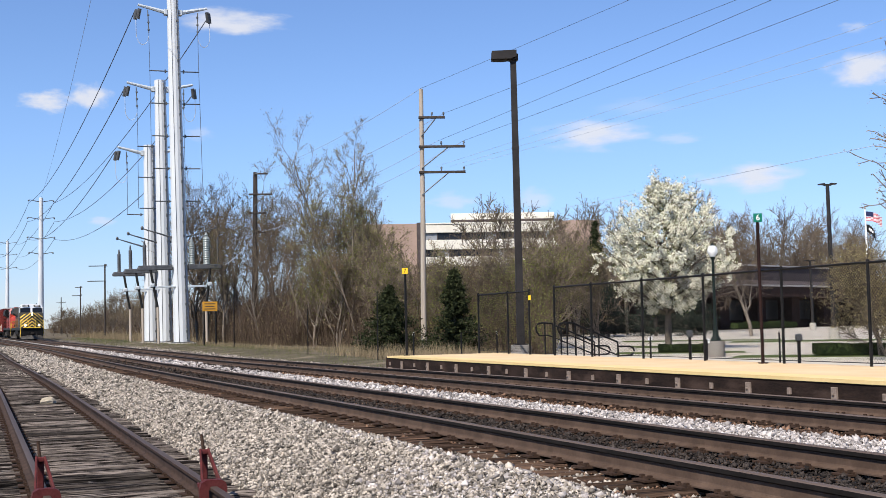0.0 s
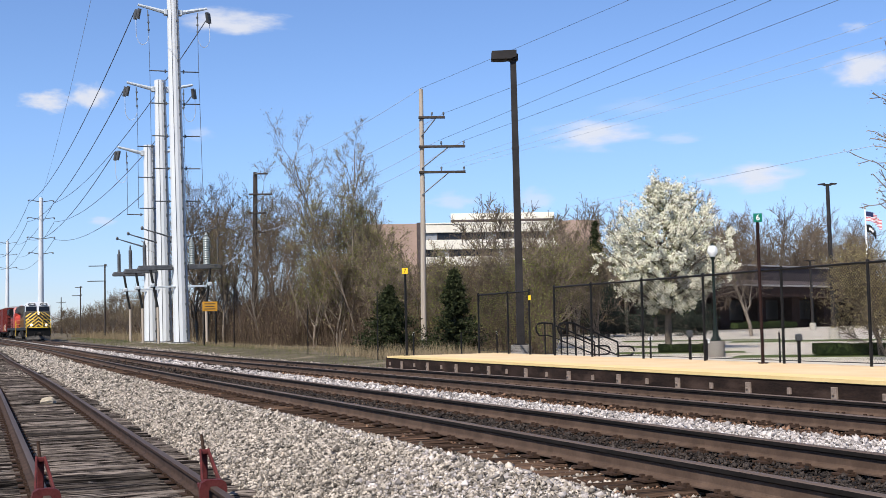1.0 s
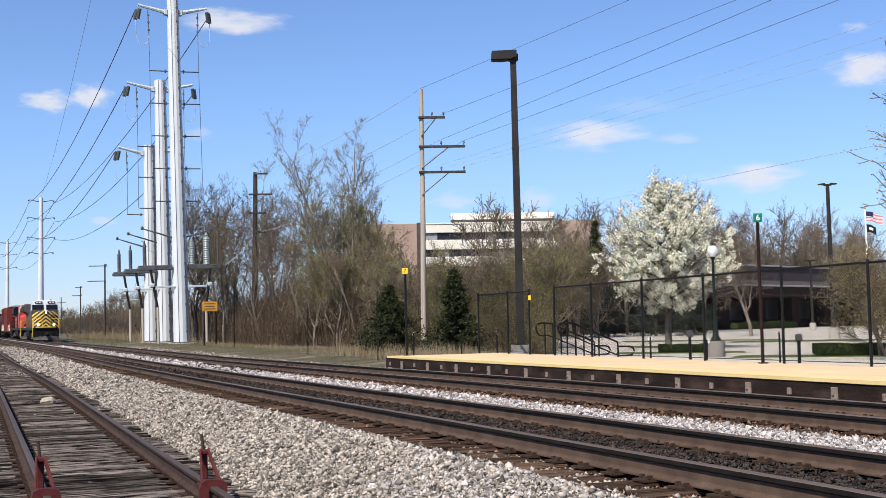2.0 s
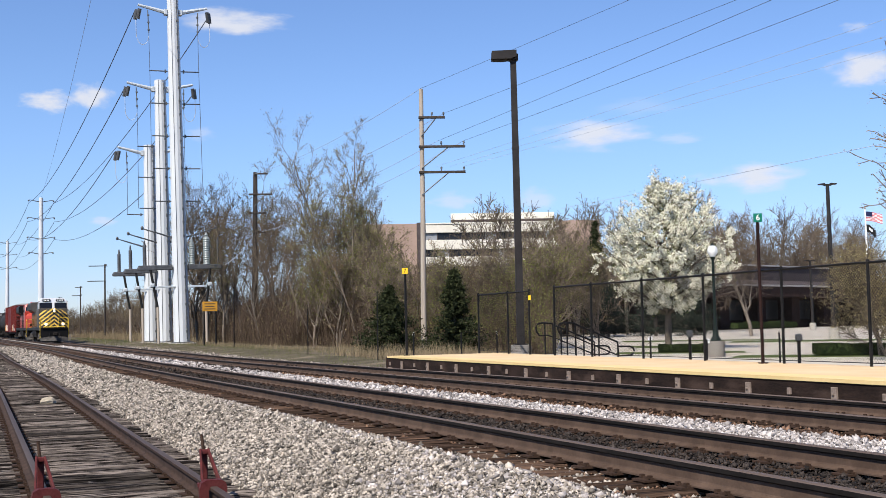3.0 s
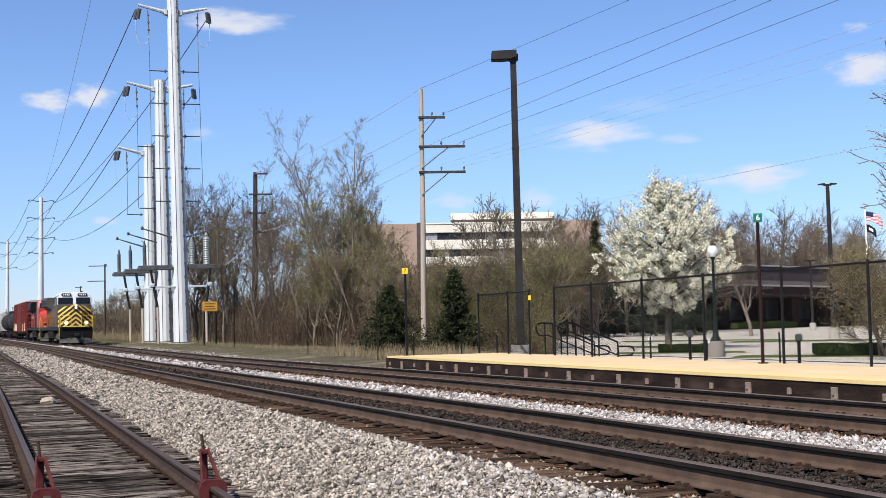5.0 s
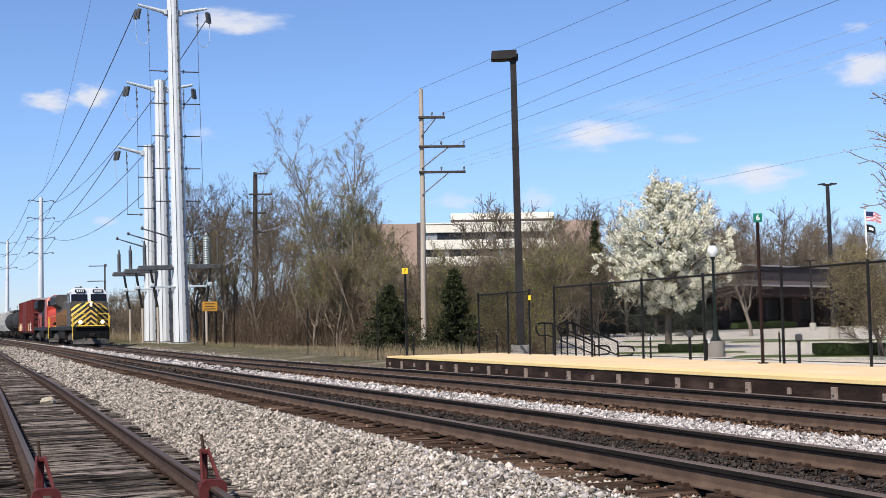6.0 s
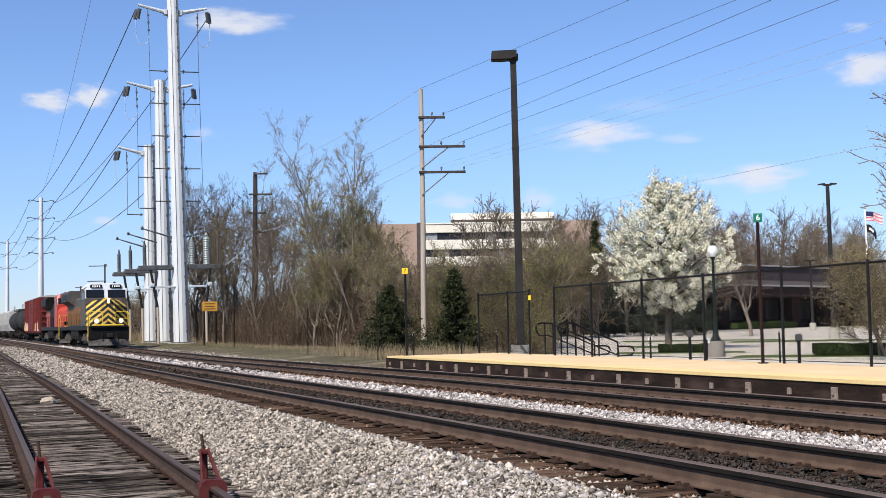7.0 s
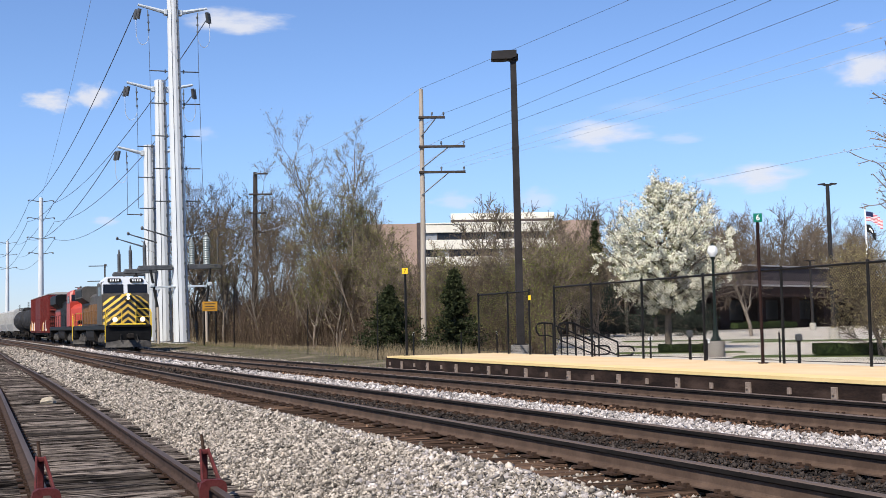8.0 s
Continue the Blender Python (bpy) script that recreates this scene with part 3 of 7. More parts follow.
# ---------------------------------------------------------------- steel riser poles beside the line
def riser_pole(base, lean, height, arm_z, r0, r1, right_side, label):
    """Tall tapered twelve-sided pole with a high crossarm, stand-off arms, terminal brackets and jumper cables."""
    t = thing("transmission_pole", label, "power pole", Matrix.Translation(base) @ pose(0, 0, 0, 0, -lean, 0), group="steel riser poles")
    part("shaft", Shape().tube([(0, 0, 0), (0, 0, height * 0.33), (0, 0, height)], [r0, r0 + (r1 - r0) * 0.38, r1], 12), GALV, t, "pale grey galvanised steel shaft")
    part("base_flange", Shape().lathe([(r0 + 0.25, 0), (r0 + 0.25, 0.08), (r0 + 0.02, 0.1)], 16), GALV_DARK, t)
    part("footing", Shape().lathe([(r0 + 0.55, -0.5), (r0 + 0.55, -0.02), (r0 + 0.5, 0.0)], 16), KERB, t, "concrete footing")
    rail = Shape().tube([(r0 * 0.5, -r0 * 0.87, 0.3), (r1 * 0.5, -r1 * 0.87, height - 0.3)], 0.05, 6)
    for z in np.arange(1.0, height - 0.5, 1.2):
        r = r0 + (r1 - r0) * z / height
        rail.box(r * 0.5, -r * 0.89, z, 0.16, 0.12, 0.22, 0.02)
    part("step_rail", rail, GALV_DARK, t, "dark step rail up the shaft")
    part("seam", Shape().tube([(-r0 * 0.45, -r0 * 0.9, 0.1), (-r1 * 0.45, -r1 * 0.9, height)], 0.02, 5), GALV_DARK, t)
    for side in (-1, 1):
        rr = r1 + 0.1
        part("crossarm", Shape().tube([(side * rr, 0, arm_z), (side * 3.05, 0, arm_z + 0.55)], [0.2, 0.11], 8).box(side * (rr + 0.05), 0, arm_z, 0.3, 0.5, 0.5, 0.03), GALV_LIGHT, t)
        for dx in (0.0, 0.34):
            part("dead_end_insulator", Shape().tube([(side * (3.15 - dx * 0.6), -0.1 - dx, arm_z + 0.1), (side * (3.3 - dx * 0.6), 0.2 - dx, arm_z - 0.75)], 0.17, 8), GALV_DARK, t)
        s = Shape().tube([(side * 2.2, 0, arm_z + 0.1), (side * 2.15, 0, arm_z - 1.9)], 0.045, 6)
        for k in range(3):
            s.lathe([(0.1, 0), (0.1, 0.12)], 8, (side * 2.16, 0, arm_z - 0.4 - 0.65 * k))
        part("hanger_insulator", s, GALV_DARK, t)
        loop = [(side * 3.25, 0, arm_z - 0.8)] + [(side * (2.7 + 0.55 * math.cos(a)), 0, arm_z - 2.0 - 1.0 * math.sin(a)) for a in np.linspace(0.2, 2.9, 8)]
        part("jumper_loop", Shape().tube(loop, 0.03, 5), WIRE_PALE, t)
        levels = [z for z in np.arange(12.5, arm_z - 3.5, 2.9)]
        pts = [(side * 2.16, 0, arm_z - 1.9)]
        for k, z in enumerate(reversed(levels)):
            part("standoff_arm", Shape().tube([(side * r1 * 1.2, 0, z), (side * (2.2 - 0.05 * k), 0, z + 0.02)], 0.055, 6).box(side * (r1 * 1.6), 0, z, 0.12, 0.2, 0.28, 0.02), GALV_DARK, t)
            pts.append((side * (2.15 + 0.02 * k), 0, z))
        part("lead_cable", Shape().tube(pts, 0.022, 5), WIRE, t)
        part("lower_arm", Shape().tube([(side * r0 * 0.8, 0, 9.3), (side * 3.2, -0.2, 10.1)], [0.08, 0.05], 8).lathe([(0.10, 0), (0.14, 0.2), (0.07, 0.32)], 8, (side * 3.2, -0.2, 9.98)), GALV_DARK, t)
        if side > 0 and not right_side:
            continue
        part("terminal_bracket", Shape().box(side * 2.15, -0.2, 6.65, 2.9, 0.55, 0.42, 0.05).box(side * 3.5, -0.2, 6.6, 0.4, 0.5, 0.3, 0.08), GALV_DARK, t, "dull steel bracket")
        sizes = ((3.05, 0.17, 1.75),) if side < 0 else ((1.05, 0.26, 1.9), (2.35, 0.32, 2.4), (3.35, 0.10, 2.0))
        for dx, r, h in sizes:
            prof = [(r * 0.7, 0)]
            k = 0.0
            while k < h:
                prof += [(r, k + 0.05), (r * 0.86, k + 0.17)]
                k += 0.2
            prof += [(r * 0.4, h + 0.08), (r * 0.55, h + 0.2), (0.05, h + 0.45)]
            part("cable_terminal", Shape().lathe(prof, 12, (side * dx, -0.2, 6.85)), INSULATOR if r > 0.22 else GALV_DARK, t, "grey ribbed cable terminal", smooth=True)
        part("riser_cable", Shape().tube([(side * 2.6, -0.35, 6.5), (side * 2.35, -0.5, 4.7), (side * 2.1, -0.6, 3.1), (side * 2.1, -0.6, 2.6)], 0.11, 8), BLACK, t, "black insulated riser cable", smooth=True)
        part("conduit", Shape().tube([(side * 2.1, -0.6, 0.0), (side * 2.1, -0.6, 3.2)], 0.12, 8), POLE_WOOD, t, "pale conduit pipe", smooth=True)
        part("clamp_rail", Shape().box(side * 1.6, -0.4, 4.95, 2.4, 0.14, 0.16, 0.02).box(side * 2.5, -0.45, 5.1, 0.4, 0.4, 0.35, 0.08), GALV_LIGHT, t)
    return t


riser_pole((17.7, 105.2, -0.42), 1.35, 31.5, 29.4, 0.72, 0.50, True, "tallest pale galvanised steel pole with crossarm and cable terminals")
riser_pole((17.3, 111.9, -0.42), 1.0, 24.6, 23.75, 0.70, 0.52, False, "tall galvanised steel pole with crossarm and cable terminals")
riser_pole((17.0, 118.5, -0.42), 0.6, 19.4, 18.6, 0.70, 0.55, False, "galvanised steel pole with crossarm, shortest of the three")


def line_pole(m, height, label, material, arms, r0=0.5, r1=0.3):
    t = thing("utility_pole", label, "power pole", m, group="line poles")
    part("shaft", Shape().tube([(0, 0, -0.4), (0, 0, height)], [r0, r1], 12), material, t, smooth=True)
    for z, half in arms:
        for side in (-1, 1):
            part("arm", Shape().tube([(side * 0.1, 0, z), (side * half, 0, z + 0.5)], [0.12, 0.07], 6).lathe([(0.1, -0.4), (0.22, -0.2), (0.1, 0.0)], 8, (side * half, 0, z + 0.5)), GALV_DARK, t)
    return t


line_pole(pose(16.0, 284.5, -0.5), 31.5, "distant pale steel transmission pole with three pairs of arms", GALV, [(30.5, 2.7), (26.5, 2.9), (22.0, 2.9), (18.5, 2.6)], 0.75, 0.42)
line_pole(pose(13.2, 426.0, -0.5), 31.5, "far pale steel transmission pole with three pairs of arms", GALV, [(30.5, 2.7), (26.5, 2.9), (22.0, 2.9)], 0.75, 0.45)


def wood_pole(m, height, r, material, arms, label, group="wooden utility poles"):
    """Timber pole; arms are (height, from, to, brace drop)."""
    t = thing("utility_pole", label, "power pole", m, group=group)
    part("shaft", Shape().tube([(0, 0, -0.5), (0.03, 0, height * 0.5), (0, 0, height)], [r, r * 0.86, r * 0.7], 12), material, t, smooth=True)
    for z, a, b, drop in arms:
        part("crossarm", Shape().box((a + b) / 2, -r, z, abs(b - a), 0.11, 0.13, 0.015), POLE_DARK, t, "dark timber crossarm")
        if drop:
            part("brace", Shape().tube([(0, -r, z - drop), (b * 0.6, -r, z - 0.06)], 0.035, 6), GALV_DARK, t)
        for x in (b - 0.08, b * 0.45):
            part("pin_insulator", Shape().lathe([(0.03, 0), (0.025, 0.08), (0.06, 0.10), (0.045, 0.15), (0.06, 0.17), (0.02, 0.23)], 8, (x, -r, z + 0.06)), GALV_DARK, t)
    return t


YAW = -22
wood_pole(pose(22.2, 57.7, -0.5, 0, 0.3, YAW), 13.85, 0.155, POLE_WOOD, [(12.3, -0.15, 1.25, 1.0), (10.75, -0.15, 2.3, 1.15), (9.4, -0.15, 2.3, 1.2)], "pale weathered wooden utility pole with three side arms")
wood_pole(pose(22.6, 98.6, -0.5, 0, 0.9, YAW), 14.5, 0.26, POLE_DARK, [(14.35, -0.1, 1.1, 0), (12.6, -0.5, 1.5, 1.0), (11.0, -0.5, 1.0, 0.0), (9.4, -0.2, 0.9, 0.0)], "dark creosoted wooden utility pole among the trees")
wood_pole(pose(19.7, 186.0, -0.5, 0, 0, YAW), 11.2, 0.16, POLE_DARK, [(10.9, -2.4, 0.4, 0.8), (8.6, -2.6, 0.2, 0.8)], "distant dark wooden pole with crossarms")
wood_pole(pose(20.8, 239.7, -0.5, 0, 0, YAW), 9.6, 0.15, POLE_DARK, [(9.4, -1.0, 0.4, 0.0), (7.8, -1.6, 0.3, 0.6)], "distant dark wooden pole with crossarms")
wood_pole(pose(22.6, 314.6, -0.5, 0, 0, YAW), 9.4, 0.16, POLE_DARK, [(8.0, -1.2, 1.2, 0.0)], "far dark wooden pole with a crossarm")


# ---------------------------------------------------------------- overhead wires
def wire(a, b, sag, r, material=WIRE, label="thin sagging overhead power wire"):
    a, b = Vector(a), Vector(b)
    pts = [a.lerp(b, q) + Vector((0, 0, -4 * sag * q * (1 - q))) for q in np.linspace(0, 1, 25)]
    solid("power_line", Shape().tube(pts, r, 5), material, label, "power line", group="overhead wires")


for (x, y, z), tops in (((13.75, 105.3, 29.0), (13.3, 29.8)), ((20.15, 105.3, 28.8), (18.7, 29.8)), ((13.65, 112.0, 23.3), (13.1, 25.5)), ((20.1, 112.0, 23.2), (18.9, 25.5)),
                        ((13.5, 118.7, 18.2), (13.1, 21.5)), ((20.0, 118.7, 18.1), (18.9, 21.5))):
    wire((x, y, z), (tops[0], 284.5, tops[1]), 3.0, 0.045)
    wire((tops[0], 284.5, tops[1]), (tops[0] - 2.6, 426.0, tops[1]), 2.5, 0.05)
wire((16.0, 284.5, 31.2), (9.0, 40.0, 38.0), 3.0, 0.02, WIRE_PALE)
# distribution wires that come over the station
ARM = [((22.2, 57.6, 13.35), (27.4, -20.0, 13.4)), ((23.3, 57.2, 12.0), (26.5, -20.0, 12.0)), ((23.0, 57.3, 10.55), (20.7, -20.0, 10.7)), ((24.3, 56.8, 10.55), (23.2, -20.0, 10.5)),
       ((22.9, 57.3, 9.2), (23.3, -20.0, 9.25)), ((23.6, 57.1, 9.2), (25.9, -20.0, 9.25)), ((24.3, 56.8, 9.2), (28.2, -20.0, 9.25))]
FAR = [(22.6, 98.5, 13.8), (23.6, 98.2, 12.2), (24.0, 98.0, 10.6), (23.2, 98.3, 8.9)]
for k, (a, b) in enumerate(ARM):
    wire(a, b, 0.2, 0.006 if k > 3 else 0.0085, WIRE_PALE if k > 3 else WIRE)
    if k < 4:
        wire(a, FAR[k], 0.5, 0.012, WIRE_PALE)
wire((22.9, 98.4, 8.9), (21.2, 103.4, 6.4), 0.3, 0.03, WIRE_PALE, "pale service cable from the dark pole")
wire((52.6, 99.7, 11.6), (24.0, -10.0, 6.0), 0.1, 0.014, WIRE_PALE)


# ---------------------------------------------------------------- platform lamp, signs and posts
def platform_light():
    t = thing("street_lamp", "tall dark bronze square light pole on a concrete base", "street lamp", pose(15.72, 32.6, -0.45, 0, -0.35, -22))
    part("concrete_base", Shape().lathe([(0.31, -0.2), (0.315, 0.72), (0.30, 0.76), (0.0, 0.76)], 24), BASE_CONCRETE, t, "round concrete base", smooth=True)
    part("base_plate", Shape().box(0, 0, 0.76, 0.42, 0.42, 0.05, 0.01), BRONZE, t)
    part("pole", Shape().put([(x * w, y * w, z) for z, w in ((0.76, 0.118), (9.55, 0.088)) for x, y in ((-1, -1), (1, -1), (1, 1), (-1, 1))],
                             [(0, 1, 2, 3), (7, 6, 5, 4), (0, 4, 5, 1), (1, 5, 6, 2), (2, 6, 7, 3), (3, 7, 4, 0)]), BRONZE, t)
    part("arm", Shape().box(0.0, 0, 9.62, 0.3, 0.22, 0.22, 0.02), BRONZE, t)
    part("lamp_head", Shape().prism([(-0.68, 9.55), (-0.66, 9.80), (0.10, 9.82), (0.10, 9.62), (-0.1, 9.55)], "y", -0.22, 0.22), BRONZE, t, "flat shoebox lamp head")
    part("lens", Shape().box(-0.42, 0, 9.54, 0.4, 0.34, 0.03, 0.005), BRONZE, t)
    part("collar", Shape().box(0, 0, 6.8, 0.22, 0.22, 0.10, 0.01), BRONZE, t)


platform_light()
solid("warning_plate", Shape().box(0, 0, 0, 0.07, 0.012, 0.13, 0.003), SIGN_YELLOW, "small yellow plate fixed on the fence post", "sign", pose(FENCE_X - 0.01, 29.45, plat_z(29.5) + 1.57, 0, 0, -24))


def letter(text, size, material, parent, m):
    cu = bpy.data.curves.new("numeral", "FONT")
    cu.body, cu.size, cu.align_x, cu.align_y, cu.extrude = text, size, "CENTER", "CENTER", 0.003
    ob = new("numeral", cu)
    dg = bpy.context.evaluated_depsgraph_get()
    me = bpy.data.meshes.new_from_object(ob.evaluated_get(dg))
    bpy.data.objects.remove(ob)
    me.materials.clear()
    me.materials.append(material)
    part("numeral", me, None, parent, m=m)


def number_sign(x, y, top, base, digit, face, ink, size, label, pole_r, pole_mat):
    t = thing("platform_sign", label, "sign", pose(x, y, base, 0, -0.4, -24), group="numbered platform signs")
    h = top - base
    part("post", Shape().tube([(0, 0, 0), (0, 0, h - size * 0.5)], pole_r, 8), pole_mat, t, smooth=True)
    part("panel", Shape().box(0, -pole_r - 0.012, h - size * 0.5, size, 0.016, size, 0.004), face, t, "square sign panel")
    letter(digit, size * 0.95, ink, t, pose(0, -pole_r - 0.024, h - size * 0.5, 90, 0, 0))
    part("foot", Shape().box(0, 0, 0.01, pole_r * 5, pole_r * 5, 0.02, 0.004), pole_mat, t)


SIGN_POST_RED = mat("dark_brown_post_paint", (0.012, 0.006, 0.005), (0.026, 0.012, 0.010), 3, 0.6)
number_sign(11.75, 31.9, 2.61, plat_z(31.9), "7", SIGN_YELLOW, BLACK, 0.165, "small yellow sign with a black 7 on a dark post", 0.035, FENCE_BLACK)
number_sign(14.3, 18.93, 3.05, plat_z(18.9), "6", SIGN_GREEN, SIGN_WHITE, 0.17, "small green sign with a white 6 on a brown post", 0.033, SIGN_POST_RED)


def low_post(x, y, base, h, r, label, head=None):
    t = thing("marker_post", label, "post", pose(x, y, base, 0, 0, -22), group="low posts by the platform")
    r *= 0.75
    part("post", Shape().tube([(0, 0, -0.1), (0, 0, h)], r, 8), FENCE_BLACK, t, smooth=True)
    part("cap", Shape().lathe([(r * 1.2, h - 0.01), (r * 1.2, h + 0.02), (0.01, h + 0.035)], 8), FENCE_BLACK, t)
    if head:
        part("head", Shape().box(0, 0, h - head[2] / 2 + 0.04, head[0], head[1], head[2], 0.02), head[3], t, "grey box head")


P = plat_z
low_post(14.9, 18.6, P(18.6) - 0.1, 0.62, 0.045, "short dark post with a grey box head", (0.13, 0.1, 0.14, GALV_DARK))
low_post(14.9, 22.3, P(22.3) - 0.1, 0.70, 0.045, "short dark post with a grey box head", (0.13, 0.1, 0.16, GALV_DARK))
low_post(16.5, 26.5, -0.45, 0.98, 0.035, "thin post with pale label plates", (0.11, 0.03, 0.10, SIGN_WHITE))
low_post(17.2, 25.0, -0.45, 0.92, 0.035, "thin post with pale label plates", (0.15, 0.03, 0.12, SIGN_WHITE))
low_post(12.6, 33.6, -0.35, 1.05, 0.03, "thin dark marker post with a white tag", (0.05, 0.03, 0.12, SIGN_WHITE))
low_post(15.1, 33.0, -0.35, 1.05, 0.03, "thin dark marker post with a white tag", (0.05, 0.03, 0.12, SIGN_WHITE))
low_post(14.0, 33.2, -0.35, 1.02, 0.03, "thin dark fence stake beyond the platform")
low_post(15.0, 44.0, -0.45, 2.7, 0.03, "tall thin dark stake in the dry grass")
low_post(17.4, 82.0, -0.5, 4.2, 0.05, "tall thin dark steel rod beside the track")
low_post(15.5, 56.0, -0.45, 2.2, 0.03, "thin dark stake at the wood's edge")
low_post(24.0, 30.9, -0.5, 1.0, 0.04, "thin dark stake by the parking area")


def orange_sign():
    t = thing("warning_sign", "weathered orange warning board on two dark posts", "sign", pose(17.7, 92.3, -0.5, 0, 0, -14))
    for x in (-0.45, 0.45):
        part("post", Shape().tube([(x, 0.05, -0.2), (x, 0.05, 3.4)], 0.06, 8), FENCE_BLACK, t)
    part("board", Shape().box(0, 0, 3.05, 1.15, 0.04, 0.75, 0.01), SIGN_ORANGE, t, "orange board")
    for k in range(3):
        part("text_bar", Shape().box(0, -0.025, 3.25 - 0.2 * k, 0.85 - 0.15 * (k % 2), 0.008, 0.07), POLE_DARK, t)


orange_sign()


def handrail(y, label):
    """Black pipe handrail beside the steps that go down from the platform, ending in a loop."""
    t = thing("handrail", label, "handrail", group="stair handrails")
    part("top_rail", Shape().tube([(14.75, y, 0.62), (14.66, y, 0.74), (14.64, y, 0.86), (14.70, y, 0.94), (14.82, y, 0.97), (15.10, y, 0.96), (15.3, y, 0.87), (16.46, y, 0.42), (16.47, y, 0.2), (16.47, y, -0.45)], 0.026, 8), FENCE_BLACK, t, smooth=True)
    part("end_loop", Shape().tube([(16.46, y, 0.30), (16.84, y, 0.295), (16.94, y, 0.25), (16.98, y, 0.17), (16.94, y, 0.09), (16.84, y, 0.05), (16.46, y, 0.05)], 0.024, 8), FENCE_BLACK, t, smooth=True)
    part("mid_rail", Shape().tube([(14.75, y, 0.62), (15.0, y, 0.63), (15.3, y, 0.52), (16.46, y, 0.06)], 0.018, 8), FENCE_BLACK, t, smooth=True)
    for x, z in ((14.92, 0.95), (15.17, 0.93), (15.42, 0.82), (15.88, 0.64)):
        part("baluster", Shape().tube([(x, y, -0.45), (x, y, z)], 0.022, 8), FENCE_BLACK, t, smooth=True)


handrail(28.1, "black pipe handrail with looped end at the platform steps")
handrail(29.4, "black pipe handrail with looped end at the platform steps")
steps = thing("platform_steps", "short concrete flight of steps down from the platform", "steps", kind="structure")
for k in range(4):
    part("step", Shape().box(15.30 + 0.33 * k, 28.75, P(29) - 0.13 * (k + 1) - 0.3, 0.33, 1.2, 0.6, 0.015), KERB, steps)
part("landing", Shape().box(14.94, 28.75, P(29) - 0.31, 0.38, 1.5, 0.6, 0.015), KERB, steps)


# ---------------------------------------------------------------- the freight train
def chevron_paint():
    m = bpy.data.materials.new("yellow_black_chevrons")
    m.use_nodes = True
    n, l = m.node_tree.nodes, m.node_tree.links
    tc, sep = n.new("ShaderNodeTexCoord"), n.new("ShaderNodeSeparateXYZ")
    l.new(tc.outputs["Object"], sep.inputs[0])

    def math_node(op, a, b=None):
        q = n.new("ShaderNodeMath")
        q.operation = op
        for i, s in enumerate((a, b)):
            if s is None:
                continue
            if isinstance(s, (int, float)):
                q.inputs[i].default_value = s
            else:
                l.new(s, q.inputs[i])
        return q.outputs[0]
    v = math_node("ADD", math_node("MULTIPLY", math_node("ABSOLUTE", sep.outputs["X"]), 0.82), sep.outputs["Z"])
    stripe = math_node("GREATER_THAN", math_node("FRACT", math_node("MULTIPLY", v, 2.35)), 0.55)
    dirt = n.new("ShaderNodeTexNoise")
    dirt.inputs["Scale"].default_value = 3
    mix = n.new("ShaderNodeMixRGB")
    mix.inputs[1].default_value, mix.inputs[2].default_value = (0.012, 0.012, 0.014, 1), (0.62, 0.40, 0.06, 1)
    l.new(stripe, mix.inputs[0])
    hs = n.new("ShaderNodeHueSaturation")
    l.new(math_node("ADD", math_node("MULTIPLY", dirt.outputs[0], 0.5), 0.72), hs.inputs["Value"])
    l.new(mix.outputs[0], hs.inputs["Color"])
    l.new(hs.outputs[0], n["Principled BSDF"].inputs["Base Color"])
    n["Principled BSDF"].inputs["Roughness"].default_value = 0.4
    return m


CHEVRON = chevron_paint()
CAB_WHITE = mat("silver_white_cab_paint", (0.50, 0.52, 0.55), (0.62, 0.64, 0.66), 2, 0.4, bump=0.02, spots=(0.4, 0.4, 0.4), spot_amount=0.3)
LOCO_GREY = mat("dusty_grey_hood_paint", (0.051, 0.0462, 0.0408), (0.102, 0.0935, 0.083), 1.5, 0.55, bump=0.03, spots=(0.068, 0.0612, 0.0544), spot_amount=0.5)
LOCO_GOLD = mat("faded_gold_brown_paint", (0.111, 0.0493, 0.0136), (0.212, 0.0978, 0.0255), 1.2, 0.5, bump=0.03, spots=(0.102, 0.068, 0.0425), spot_amount=0.5)
LOCO_BLUE = mat("dark_blue_paint", (0.02, 0.03, 0.09), (0.04, 0.05, 0.13), 2, 0.4, bump=0)
LOCO_RED = mat("orange_red_loco_paint", (0.313, 0.0274, 0.0141), (0.407, 0.043, 0.0219), 1.5, 0.42, bump=0.02, spots=(0.273, 0.0391, 0.0235), spot_amount=0.4)
LOCO_BLACK = mat("black_loco_paint", (0.004, 0.004, 0.004), (0.012, 0.0115, 0.011), 1.5, 0.5, bump=0.03)
UNDER = mat("grimy_underframe", (0.007, 0.0063, 0.0056), (0.028, 0.0238, 0.021), 3, 0.8, bump=0.1)
TRUCK_GREY = mat("dusty_truck_casting", (0.034, 0.0314, 0.0289), (0.102, 0.0935, 0.085), 3, 0.75, bump=0.1)
RAILING_YELLOW = mat("yellow_handrail_paint", (0.60, 0.40, 0.03), (0.75, 0.52, 0.06), 4, 0.45, bump=0)
BOX_RED = mat("oxide_red_boxcar_paint", (0.102, 0.0136, 0.0119), (0.162, 0.0306, 0.0247), 1.0, 0.6, bump=0.05, spots=(0.102, 0.0425, 0.034), spot_amount=0.5)
GRAFFITI_A = mat("pale_graffiti", (0.55, 0.50, 0.42), (0.72, 0.68, 0.6), 4, 0.6, bump=0)
GRAFFITI_B = mat("ochre_graffiti", (0.50, 0.22, 0.05), (0.62, 0.35, 0.10), 4, 0.6, bump=0)
